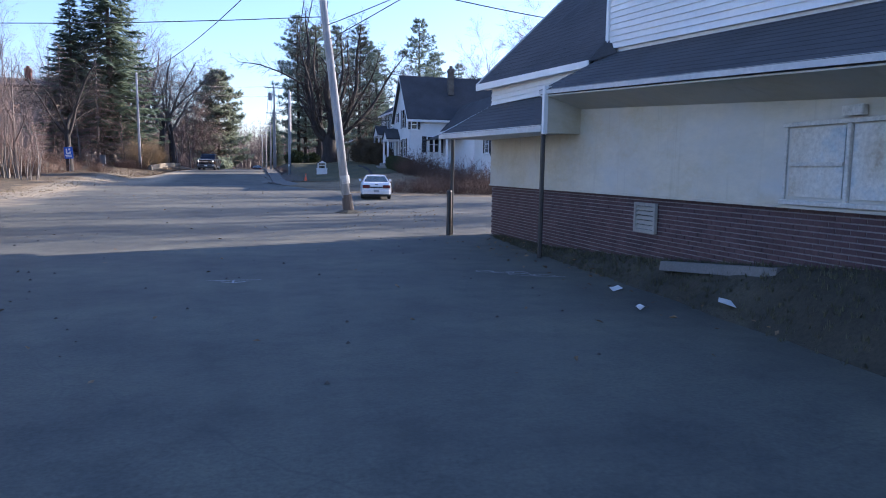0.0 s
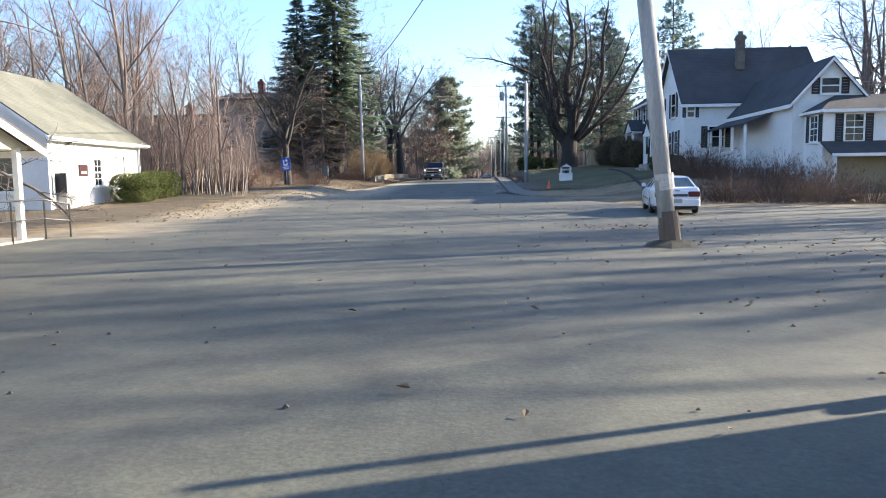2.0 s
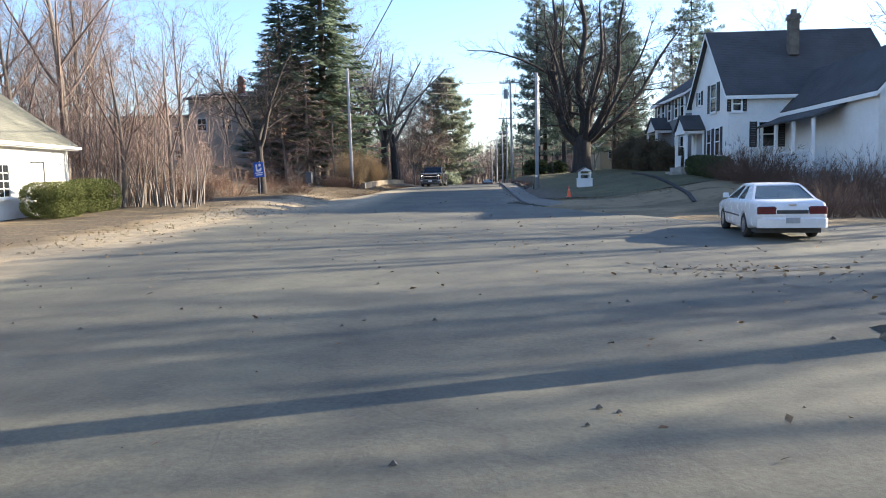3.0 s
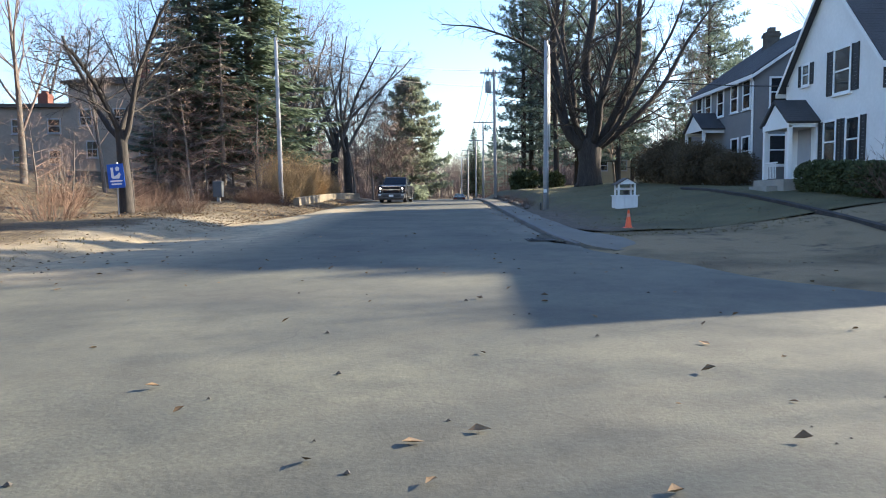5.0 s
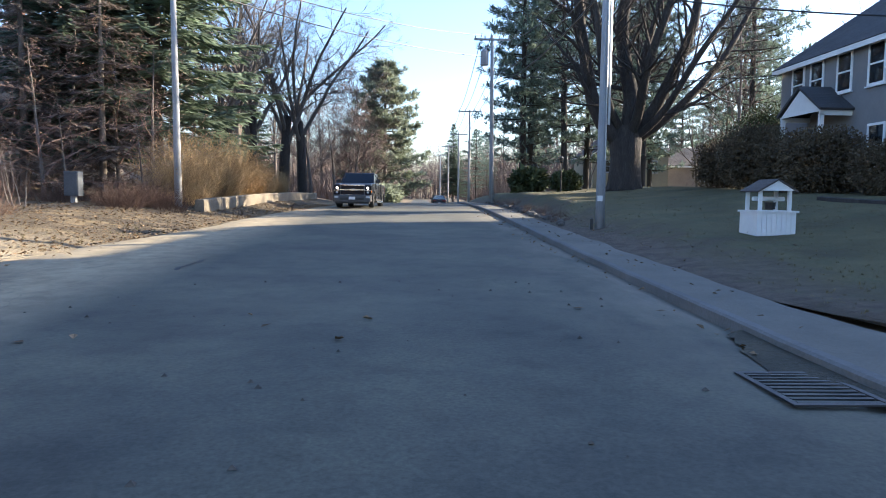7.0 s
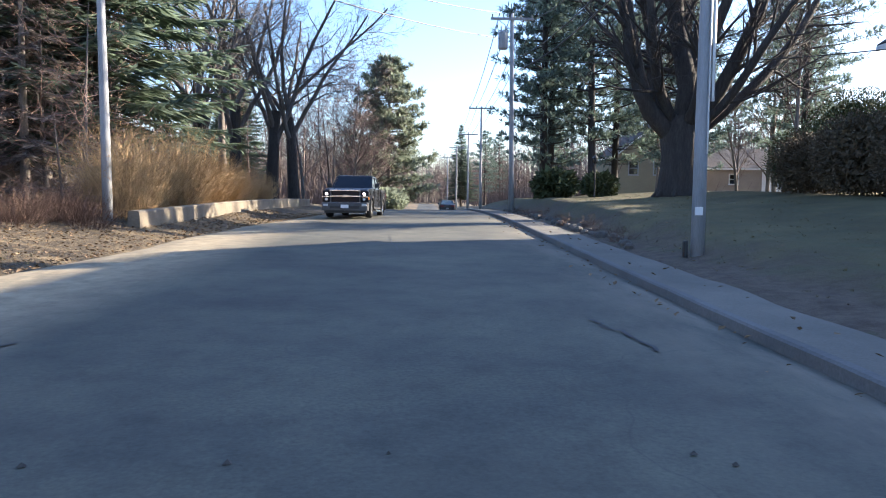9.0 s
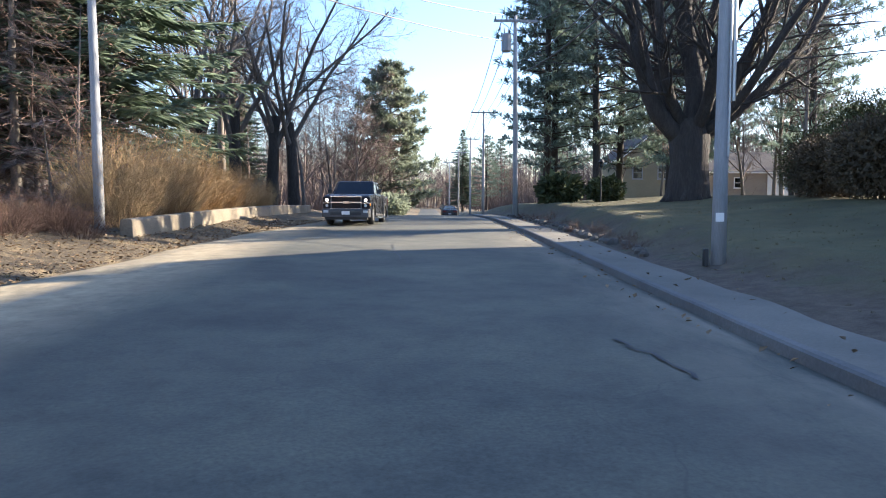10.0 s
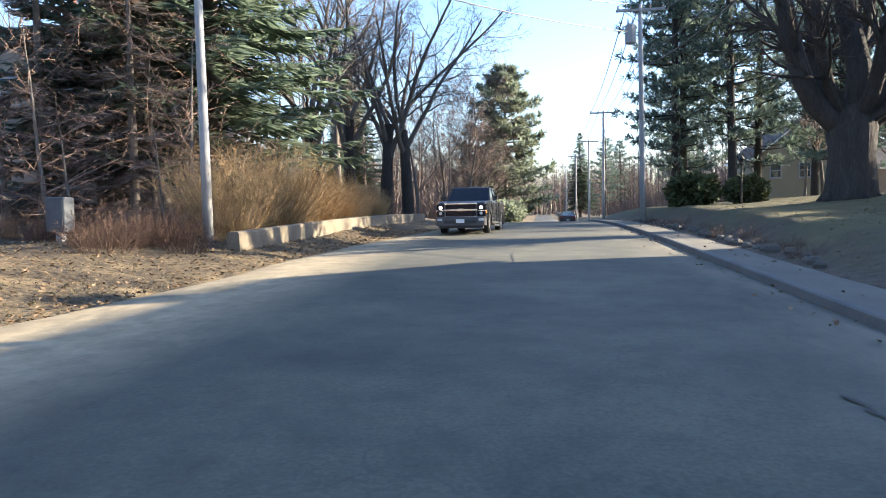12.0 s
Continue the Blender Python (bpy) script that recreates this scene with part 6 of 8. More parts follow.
# far woods beyond the street's end: nobody could count them
s = Shape()
wr = random.Random(404)
for i in range(2300):
    side = wr.random()
    if i > 1700:
        x, y = wr.uniform(-45, 40), wr.uniform(314, 400)
    elif side < 0.24:
        x, y = wr.uniform(-75, -6), wr.uniform(135, 290)
        if x > -14 and y < 190:
            x -= 14
    elif side < 0.66:
        x, y = wr.uniform(12, 100), wr.uniform(138, 220)
    else:
        x, y = wr.uniform(-45, 60), wr.uniform(225, 380)
        if -8 < x < 6 and y < 310:
            x += 16
    h = wr.uniform(9, 15) * (1.45 if i > 1700 else 1.0)
    z = land_z(x, y)
    top = Vector((x + wr.uniform(-0.8, 0.8), y + wr.uniform(-0.8, 0.8), z + h))
    s.tube([(x, y, z - 0.3), top], [0.16, 0.03], 3, False)
    for k in range(18):
        u = wr.uniform(0.12, 0.97)
        p = Vector((x, y, z)).lerp(top, u)
        a = wr.uniform(0, 6.28)
        ln = h * 0.3 * (1.15 - u) * wr.uniform(0.6, 1.3)
        q = p + Vector((math.cos(a) * ln, math.sin(a) * ln, ln * wr.uniform(0.5, 1.3)))
        s.tube([p, q], [0.05, 0.02], 3, False)
        for j in range(3):
            e = p.lerp(q, wr.uniform(0.3, 1.0))
            s.poly([e, e + Vector((0.04, 0.02, 0)), e + Vector((wr.uniform(-1.0, 1.0), wr.uniform(-1.0, 1.0), wr.uniform(0.2, 1.1)))])
# brush under the far trees
for i in range(2600):
    if wr.random() < 0.45:
        x, y = wr.uniform(11, 95), wr.uniform(132, 200)
    elif wr.random() < 0.5:
        x, y = wr.uniform(-70, -8), wr.uniform(125, 200)
    else:
        x, y = wr.uniform(-40, 60), wr.uniform(200, 300)
        if -9 < x < 9:
            continue
    p = Vector((x, y, land_z(x, y) - 0.2))
    for k in range(12):
        e = Vector((wr.uniform(-1.6, 1.6), wr.uniform(-1.6, 1.6), wr.uniform(1.2, 4.2)))
        q = p + Vector((wr.uniform(-0.7, 0.7), wr.uniform(-0.7, 0.7), 0))
        s.poly([q - Vector((0.05, 0, 0)), q + Vector((0.05, 0, 0)), q + e])
        s.poly([q + e * 0.4, q + e * 0.45, q + e * 0.7 + Vector((wr.uniform(-0.8, 0.8), wr.uniform(-0.8, 0.8), 0.5))])
setting("far_woods", s, TWIG, "distant grey brown leafless woods", kind="stuff")
for x, y, k in ((9.5, 190, 0.75), (14, 205, 0.8), (5.5, 200, 0.8), (20, 180, 0.9), (-18, 210, 0.8), (-30, 160, 0.9), (28, 160, 0.9), (36, 150, 0.9), (-24, 140, 0.9), (44, 160, 1.0), (24, 145, 0.8)):
    more(pn2 if x > 8 else sp, x, y, k if x > 8 else k * 0.84, rng.uniform(0, 6))


# ---- poles, wires and street things ----
def utility_pole(label, x, y, height, r, lean=(0, 0), mat=None, arm=None, transformer=False, conduit=False, sink=0.0):
    z = land_z(x, y) - sink
    ob = thing("utility_pole", label, "utility pole", at=pose(x, y, z))
    top = Vector((lean[0] * height, lean[1] * height, height))
    s = Shape()
    s.tube([Vector((0, 0, -0.3)), top * 0.3, top * 0.65, top], [r, r * 0.9, r * 0.78, r * 0.65], 12)
    part("shaft", s, mat or POLE_WOOD, ob, "", True)
    for h, w in arm or ():
        s = Shape()
        p = top * (h / height)
        s.box(p.x - w / 2, p.x + w / 2, p.y - 0.16, p.y - 0.05, p.z - 0.06, p.z + 0.06)
        a = part("crossarm", s, POLE_WOOD, ob)
        for k in (-0.46, -0.2, 0.2, 0.46):
            s = Shape()
            q = Vector((p.x + k * w, p.y - 0.1, p.z + 0.06))
            s.tube([q, q + Vector((0, 0, 0.06)), q + Vector((0, 0, 0.1)), q + Vector((0, 0, 0.16))], [0.02, 0.045, 0.03, 0.05], 8)
            part("insulator", s, CONCRETE, a)
        s = Shape()
        for k in (-1, 1):
            s.tube([(p.x + k * w * 0.33, p.y - 0.1, p.z - 0.05), (p.x, p.y - 0.12, p.z - 0.6)], 0.018, 5)
        part("brace", s, STEEL, a)
    if transformer:
        p = top * (transformer / height)
        s = Shape()
        c = p + Vector((-0.48, -0.05, 0))
        s.tube([c + Vector((0, 0, -0.5)), c + Vector((0, 0, -0.45)), c + Vector((0, 0, 0.38)), c + Vector((0, 0, 0.46))], [0.2, 0.26, 0.26, 0.16], 12)
        for k in (-0.1, 0.1):
            s.tube([c + Vector((k, 0, 0.44)), c + Vector((k * 1.2, 0, 0.72))], [0.05, 0.02], 6)
        part("transformer", s, POLE_GREY, ob, "grey can transformer")
    if conduit:
        s = Shape()
        s.tube([(0.15, -0.10, 3.0), (0.125, -0.09, height * 0.93), (0.09, -0.07, height * 0.97)], 0.04, 6)
        s.tube([(0.06, -0.165, 2.0), (0.05, -0.15, height * 0.8)], 0.02, 6)
        part("conduit", s, STEEL, ob, "pale steel conduit")
    return ob


LX, LY, LEAN = 3.35, 25.95, -0.125
lp = utility_pole("leaning grey wooden utility pole", LX, LY, 11.0, 0.165, (LEAN, -0.012))
s = Shape()
c = Vector((LEAN, -0.012, 1.0))
s.tube([c * 1.06, c * 1.36], 0.178, 12, False)
part("notice", s, CREAM_TRIM, lp, "pale paper notice wrapped on the pole")
s = Shape()
s.tube([c * -0.05, c * 0.25, c * 0.5, c * 0.66], [0.205, 0.198, 0.190, 0.184], 12, False)
part("butt_band", s, BUTT, lp, "dark stained pole butt")
for h in (8.6, 9.9):
    s = Shape()
    s.box(LEAN * h - 0.5, LEAN * h + 0.1, -0.06, 0.0, h - 0.03, h + 0.03)
    part("bracket", s, STEEL, lp)
s = Shape()
mr = random.Random(5)
ring = []
for k in range(14):
    a = k * 0.4488
    ring.append((0.36 + 0.14 * mr.random(), a))
rows = [[s.pt((LX + r * f * math.cos(a), LY + r * f * math.sin(a), land_z(LX, LY) + h)) for r, a in ring] for f, h in ((1.35, -0.02), (0.95, 0.05), (0.5, 0.11))]
s.rings(rows)
setting("dirt_mound", s, EARTH, "mound of earth and litter round the pole foot")
utility_pole("slender weathered pole among the spruces", -10.86, 76.05, 9.3, 0.14, (-0.012, 0))
rp = utility_pole("blue grey utility pole with conduit beside the sidewalk", 3.33, 69.6, 8.0, 0.138, (0.0, 0), POLE_GREY, conduit=True)
s = Shape()
s.box(-0.13, 0.02, -0.155, -0.14, 0.82, 0.98)
part("tag", s, WHITE, rp, "small white tag")
s = Shape()
s.box(-0.30, -0.22, -0.1, 0.0, 0.0, 0.32, 0.01)
part("marker_stub", s, BLACK_METAL, rp)
utility_pole("tall wooden pole with crossarm and transformer", 2.75, 94.5, 10.6, 0.15, (-0.012, 0), POLE_WOOD, ((10.3, 2.3),), 9.2)
utility_pole("distant utility pole with a crossarm", 3.3, 122.5, 9.6, 0.14, (0, 0), POLE_GREY, ((9.4, 2.4),))
for y, h in ((140, 9.4), (158, 9.4), (178, 9.4)):
    utility_pole("distant utility pole with a crossarm", 3.2 - (y - 140) * 0.03, y, h, 0.14, (0, 0), POLE_WOOD, ((h - 0.3, 2.2),))


def cable(a, b, sag_m, r=0.022, label="thin black overhead cable between poles"):
    ob = thing("overhead_cable", label, "cable", "overhead cables")
    a, b = Vector(a), Vector(b)
    pts = [a.lerp(b, i / 16) - Vector((0, 0, 4 * sag_m * (i / 16) * (1 - i / 16))) for i in range(17)]
    ob.matrix_basis = Matrix.Translation(a)
    s = Shape(Matrix.Translation(-a))
    s.tube(pts, r, 5)
    part("wire", s, WIRE, ob)


lt = Vector((LX + LEAN * 9.9, LY - 0.1, land_z(LX, LY) + 9.9))
l2 = Vector((LX + LEAN * 8.6, LY - 0.1, land_z(LX, LY) + 8.6))
cable(lt, (3.33, 69.6, 9.0), 0.7)
cable(l2, (3.33, 69.6, 8.2), 0.7)
cable(lt, (-10.95, 76.05, 10.5), 0.9)
l3 = Vector((LX + LEAN * 6.9, LY - 0.1, land_z(LX, LY) + 6.9))
cable(l3, (-48, 46, 10.5), 1.3, 0.017)
cable(l2, (-48, 42, 10.2), 1.0)
cable(l2, (30, 33, 9.0), 0.8)
cable((LX + LEAN * 6.1, LY, 6.2), (8.6, 9.0, 8.4), 0.15, 0.016)
cable((LX + LEAN * 6.6, LY, 6.7), (8.2, 12.0, 7.6), 0.12, 0.016)
cable((3.33, 69.6, 9.1), (3.9, 93.6, 11.7), 0.5)
cable((3.33, 69.6, 8.4), (2.9, 93.6, 9.6), 0.5)
cable((3.33, 69.6, 7.9), (2.9, 93.6, 9.0), 0.5, 0.028)
cable((-10.95, 76.05, 10.4), (1.9, 93.6, 11.9), 0.5)
cable((-10.95, 76.05, 9.6), (1.9, 93.6, 10.6), 0.4)
for dx in (-1.0, -0.4, 0.4, 1.0):
    cable((2.9 + dx, 93.6, 12.0), (3.3 + dx, 122.4, 10.9), 0.5)
    cable((3.3 + dx, 122.4, 10.9), (3.2 + dx, 140, 10.0), 0.3)
cable((3.0, 93.6, 9.6), (13.9, 80.0, 7.4), 0.4)
cable((3.33, 69.6, 7.8), (12.6, 64.9, 6.1), 0.25)

# blue direction sign
bsn = thing("direction_sign", "blue library direction sign on a steel post", "road sign", at=pose(-14.33, 63.2, land_z(-14.3, 63.2), 0, 0, 0))
s = Shape()
s.tube([(0, 0.04, -0.2), (0, 0.04, 2.05)], 0.03, 8)
part("post", s, STEEL, bsn)
sgn = pose(0, 0, 1.05, 0, -4, 0)
s = Shape(sgn)
s.box(-0.32, 0.32, -0.012, 0.004, 0, 0.93)
bd = part("panel", s, BLUE_SIGN, bsn, "blue sign panel")
s = Shape(sgn)
s.box(-0.18, -0.08, -0.017, -0.0125, 0.40, 0.80)
s.prism([(-0.16, -0.017, 0.36), (0.12, -0.017, 0.36), (0.20, -0.017, 0.52), (0.14, -0.017, 0.60), (0.04, -0.017, 0.50), (-0.06, -0.017, 0.46)], (0, 0.0045, 0))
s.prism([(0.02, -0.017, 0.66), (0.14, -0.017, 0.66), (0.16, -0.017, 0.78), (0.08, -0.017, 0.84), (0.0, -0.017, 0.78)], (0, 0.0045, 0))
part("emblem", s, WHITE, bd, "plain white emblem")
for z, w in ((0.24, 0.24), (0.12, 0.2)):
    s = Shape(sgn)
    s.box(-w, w, -0.017, -0.0125, z, z + 0.06)
    part("bar", s, WHITE, bd)
# electrical cabinet
eb = thing("utility_cabinet", "small grey utility cabinet on a post in the brush", "utility box", at=pose(-14.0, 74.6, land_z(-14, 74.6) - 0.2))
s = Shape()
s.box(-0.25, 0.25, -0.2, 0.2, 0.45, 1.3, 0.02)
part("case", s, CABINET, eb)
s = Shape()
s.box(-0.21, 0.21, -0.215, -0.2, 0.5, 1.22)
part("door", s, CABINET, eb)
s = Shape()
s.box(-0.08, 0.08, -0.08, 0.08, -0.2, 0.45)
part("post", s, POLE_WOOD, eb)
# low concrete wall beside the street
wall = thing("low_wall", "low worn concrete wall along the shoulder", "wall", at=pose(-9.8, 75.5, land_z(-9.8, 75.5)))
yy = 75.4
wr2 = random.Random(8)
base = wall.matrix_basis.translation
while yy < 101:
    ln = 4.2 + wr2.uniform(-0.3, 0.3)
    s = Shape(Matrix.Translation(-base))
    z0, z1 = land_z(-9.85, yy), land_z(-9.85, yy + ln)
    off = wr2.uniform(-0.012, 0.012)
    a = [(-10.08 + off, yy, z0 - 0.2), (-9.72 + off, yy, z0 - 0.2), (-9.75 + off, yy, z0 + 0.43), (-9.79 + off, yy, z0 + 0.47), (-10.02 + off, yy, z0 + 0.47), (-10.06 + off, yy, z0 + 0.43)]
    b = [(p[0], yy + ln - 0.012, p[2] + z1 - z0) for p in a]
    s.rings([[s.pt(p) for p in a], [s.pt(p) for p in b]])
    part("segment", s, WALL_CONCRETE, wall)
    yy += ln
# wishing well
ww = thing("wishing_well", "small white wooden wishing well on the lawn", "garden ornament", at=pose(5.95, 65.0, land_z(5.95, 65.0) - 0.05))
for i in range(8):
    s = Shape()
    s.box(-0.44 + i * 0.11, -0.44 + (i + 1) * 0.11 - 0.008, -0.42, -0.38, 0, 0.56)
    part("board", s, WHITE, ww)
for x0, x1, y0, y1 in ((-0.44, -0.40, -0.38, 0.42), (0.40, 0.44, -0.38, 0.42), (-0.40, 0.40, 0.38, 0.42)):
    s = Shape()
    s.box(x0, x1, y0, y1, 0, 0.56)
    part("side", s, WHITE, ww)
s = Shape()
s.box(-0.48, 0.48, -0.46, 0.46, 0.561, 0.60)
part("ledge", s, WHITE, ww)
for x, y in ((-0.33, -0.3), (0.33, -0.3), (-0.33, 0.3), (0.33, 0.3)):
    s = Shape()
    s.box(x - 0.035, x + 0.035, y - 0.035, y + 0.035, 0.60, 1.06)
    part("post", s, WHITE, ww)
s = Shape()
s.tube([(-0.36, 0, 0.86), (0.36, 0, 0.86)], 0.05, 8)
part("windlass", s, WHITE, ww)
s = Shape()
s.tube([(0.05, 0, 0.62), (0.05, 0, 0.78)], [0.10, 0.12], 10)
part("bucket", s, DARK_BARK, ww)
for sd in (-1, 1):
    s = Shape()
    slope(s, (sd * 0.46, -0.45, 1.03), (sd * 0.46, 0.45, 1.03), (0, 0.45, 1.30), (0, -0.45, 1.30), 0.12, 0.03)
    part("roof", s, SHINGLE_BROWN, ww)
s = Shape()
s.prism([(-0.40, -0.42, 1.04), (0.40, -0.42, 1.04), (0, -0.42, 1.27)], (0, 0.03, 0))
part("gable", s, WHITE, ww)
s = Shape()
s.prism([(-0.40, 0.39, 1.04), (0.40, 0.39, 1.04), (0, 0.39, 1.27)], (0, 0.03, 0))
part("gable", s, WHITE, ww)
# traffic cone
tc = thing("traffic_cone", "small faded orange traffic cone on the drive's edge", "cone", at=pose(3.94, 56.66, land_z(3.94, 56.66)))
s = Shape()
s.box(-0.15, 0.15, -0.15, 0.15, 0, 0.03, 0.01)
part("base", s, ORANGE, tc)
s = Shape()
s.tube([(0, 0, 0.03), (0, 0, 0.06), (0, 0, 0.34)], [0.115, 0.10, 0.058], 16, False)
part("body", s, ORANGE, tc, "", True)
s = Shape()
s.tube([(0, 0, 0.34), (0, 0, 0.44)], [0.059, 0.043], 16, False)
part("collar", s, FADED, tc, "pale faded collar", True)
s = Shape()
s.tube([(0, 0, 0.44), (0, 0, 0.55), (0, 0, 0.555)], [0.042, 0.026, 0.018], 16)
part("tip", s, ORANGE, tc, "", True)
# lawn lamp
ll = thing("lawn_lamp", "black lamp post with a lantern on the lawn", "lamp", at=pose(6.7, 92.0, land_z(6.7, 92.0)))
s = Shape()
s.tube([(0, 0, 0), (0, 0, 1.75)], 0.04, 8)
part("post", s, BLACK_METAL, ll)
s = Shape()
s.tube([(0, 0, 1.75), (0, 0, 1.8), (0, 0, 2.05)], [0.05, 0.1, 0.14], 6)
part("lantern", s, PANE, ll)
s = Shape()
s.tube([(0, 0, 2.05), (0, 0, 2.2)], [0.16, 0.02], 6)
part("cap", s, BLACK_METAL, ll)
# damp leaf-choked gutter at the kerb's start
s = Shape()
gr = random.Random(12)
rows = []
for i in range(17):
    y = 53.7 + 2.7 * i / 16
    w = 0.42 * math.sin(math.pi * (i + 0.5) / 17) ** 0.6
    x0 = 1.40 + 0.3 * (1 - sstep(53.0, 54.4, y))
    rows.append([s.pt((x, y, road_z(y) + h)) for x, h in ((x0 - w * gr.uniform(0.7, 1.2), 0.013), (x0 - w * 0.4, 0.024), (x0 + 0.02, 0.034))])
for a, b in zip(rows, rows[1:]):
    for i in range(2):
        s.f.append([a[i], a[i + 1], b[i + 1], b[i]])
setting("gutter_silt", s, EARTH, "damp dark silt and grass choking the gutter", True)
# drain grate at the kerb's start
dg = thing("drain_grate", "dark iron drain grate at the kerb", "drain", at=pose(0.98, 54.35, road_z(54.35) + 0.016))
for i in range(9):
    s = Shape()
    s.box(-0.3, 0.3, -0.4 + i * 0.095, -0.4 + i * 0.095 + 0.04, 0, 0.012)
    part("bar", s, BLACK_METAL, dg)
s = Shape()
s.box(-0.36, 0.36, -0.46, -0.41, 0, 0.014)
s.box(-0.36, 0.36, 0.42, 0.47, 0, 0.014)
s.box(-0.36, -0.31, -0.41, 0.42, 0, 0.014)
s.box(0.31, 0.36, -0.41, 0.42, 0, 0.014)
part("frame", s, BLACK_METAL, dg)


# cracks in the street and utility paint marks
def streak(name, pts, w, mat, label, lift=0.014, seed=1, ragged=0.4):
    r2 = random.Random(seed)
    s = Shape()
    row = []
    for (x, y), (x2, y2) in zip(pts, pts[1:] + [(2 * pts[-1][0] - pts[-2][0], 2 * pts[-1][1] - pts[-2][1])]):
        d = Vector((x2 - x, y2 - y, 0)).normalized()
        sd = Vector((-d.y, d.x, 0)) * w * r2.uniform(1 - ragged, 1 + ragged)
        row.append((s.pt((x + sd.x, y + sd.y, road_z(y) + lift)), s.pt((x - sd.x, y - sd.y, road_z(y) + lift))))
    for (a, b), (c, d) in zip(row, row[1:]):
        s.f.append([a, b, d, c])
    setting(name, s, mat, label)


def jitter(a, b, n, k, seed):
    r2 = random.Random(seed)
    return [(a[0] + (b[0] - a[0]) * i / n + r2.uniform(-k, k), a[1] + (b[1] - a[1]) * i / n + r2.uniform(-k, k) * 0.5) for i in range(n + 1)]


streak("crack", jitter((-0.06, 64.05), (0.2, 62.5), 12, 0.07, 3), 0.022, TRIM_DARK, "open crack in the asphalt near the kerb")
streak("crack", jitter((0.05, 70.0), (0.7, 67.2), 10, 0.09, 5), 0.007, TRIM_DARK, "thin crack in the asphalt")
streak("crack", jitter((-5.95, 61.0), (-5.9, 62.7), 9, 0.06, 6), 0.04, TRIM_DARK, "ragged dark crack at the shoulder")
streak("crack", jitter((-2.6, 72.0), (-3.0, 76.5), 9, 0.05, 7), 0.012, TRIM_DARK, "thin crack in the asphalt")
for i, (a, b, w) in enumerate((((2.2, 31.0), (3.5, 30.2), 0.03), ((3.5, 30.2), (4.9, 30.7), 0.022), ((3.1, 29.2), (4.1, 28.2), 0.03), ((4.1, 28.2), (5.6, 28.3), 0.025), ((3.05, 27.6), (3.75, 26.9), 0.03), ((3.5, 30.2), (3.1, 29.2), 0.015), ((4.1, 28.2), (3.75, 26.9), 0.018))):
    streak("crack", jitter(a, b, 14, 0.10, 40 + i), w, TRIM_DARK, "broken seam in the asphalt near the leaning pole", seed=40 + i, ragged=0.8)
streak("paint_mark", [(-0.70, 10.82), (-0.3, 10.83), (0.08, 10.82)], 0.013, CHALK, "white utility paint mark on the asphalt", 0.02, 8)
streak("paint_mark", [(-0.31, 10.81), (-0.315, 10.56)], 0.018, CHALK, "white utility paint mark on the asphalt", 0.024, 9)
streak("paint_mark", [(-0.48, 10.64), (-0.315, 10.53), (-0.14, 10.62)], 0.018, CHALK, "white utility paint mark on the asphalt", 0.028, 10)
for i, (cx, cy, rx, turn) in enumerate(((3.72, 11.16, 0.15, 0.5), (3.97, 11.0, 0.2, 0.3), (4.2, 10.92, 0.18, 0.2), (4.18, 10.66, 0.22, 0.4), (4.48, 10.5, 0.2, 0.45))):
    loop = [(cx + rx * math.cos(a) * math.cos(turn) + 0.08 * math.sin(a) * math.sin(turn), cy - rx * math.cos(a) * math.sin(turn) + 0.10 * math.sin(a) * math.cos(turn)) for a in (0.45 * k for k in range(15))]
    streak("paint_mark", loop, 0.011, CHALK, "white scribbled utility paint on the asphalt", 0.02 + 0.003 * i, 11 + i)
streak("paint_mark", jitter((4.3, 10.38), (4.78, 10.26), 6, 0.015, 27), 0.011, CHALK, "long white utility paint line on the asphalt", 0.04, 17)

# dark edging between the drive and the upper lawn
s = Shape()
rows = []
for x, y in ((7.9, 48.5), (8.55, 51.5), (8.8, 54.0), (9.3, 58.0), (9.7, 62.0), (9.95, 66.0), (10.0, 70.0)):
    z = land_z(x, y)
    k = 0.35 if y < 51 else (0.8 if y < 55 else 1.0)
    rows.append([s.pt(p) for p in ((x - 0.1, y, z - 0.2), (x - 0.07, y, z + 0.11 * k), (x + 0.08, y, z + 0.13 * k), (x + 0.12, y, z - 0.2))])
s.rings(rows)
setting("edging", s, DARK_BARK, "low dark timber edging along the drive")
# rough stones along the sidewalk's edge
sw = thing("stone_edging", "row of rough field stones between sidewalk and lawn", "stones", at=pose(3.4, 80, land_z(3.4, 80)))
sr = random.Random(66)
base = sw.matrix_basis.translation
for y in axis([(72, 97, 0.5)]):
    s = Shape()
    x = 2.78 + sr.uniform(-0.12, 0.25)
    r = sr.uniform(0.07, 0.15)
    n = 7
    rows = []
    for h, f in ((-0.1, 1.0), (r * 0.5, 1.05), (r * 1.0, 0.7), (r * 1.15, 0.3)):
        rows.append([s.pt((x + f * r * (1 + sr.uniform(-0.2, 0.2)) * math.cos(6.283 * k / n) - base.x, y + f * r * 1.2 * (1 + sr.uniform(-0.2, 0.2)) * math.sin(6.283 * k / n) - base.y, land_z(x, y) + h - base.z)) for k in range(n)])
    s.rings(rows)
    part("stone", s, STONE, sw)


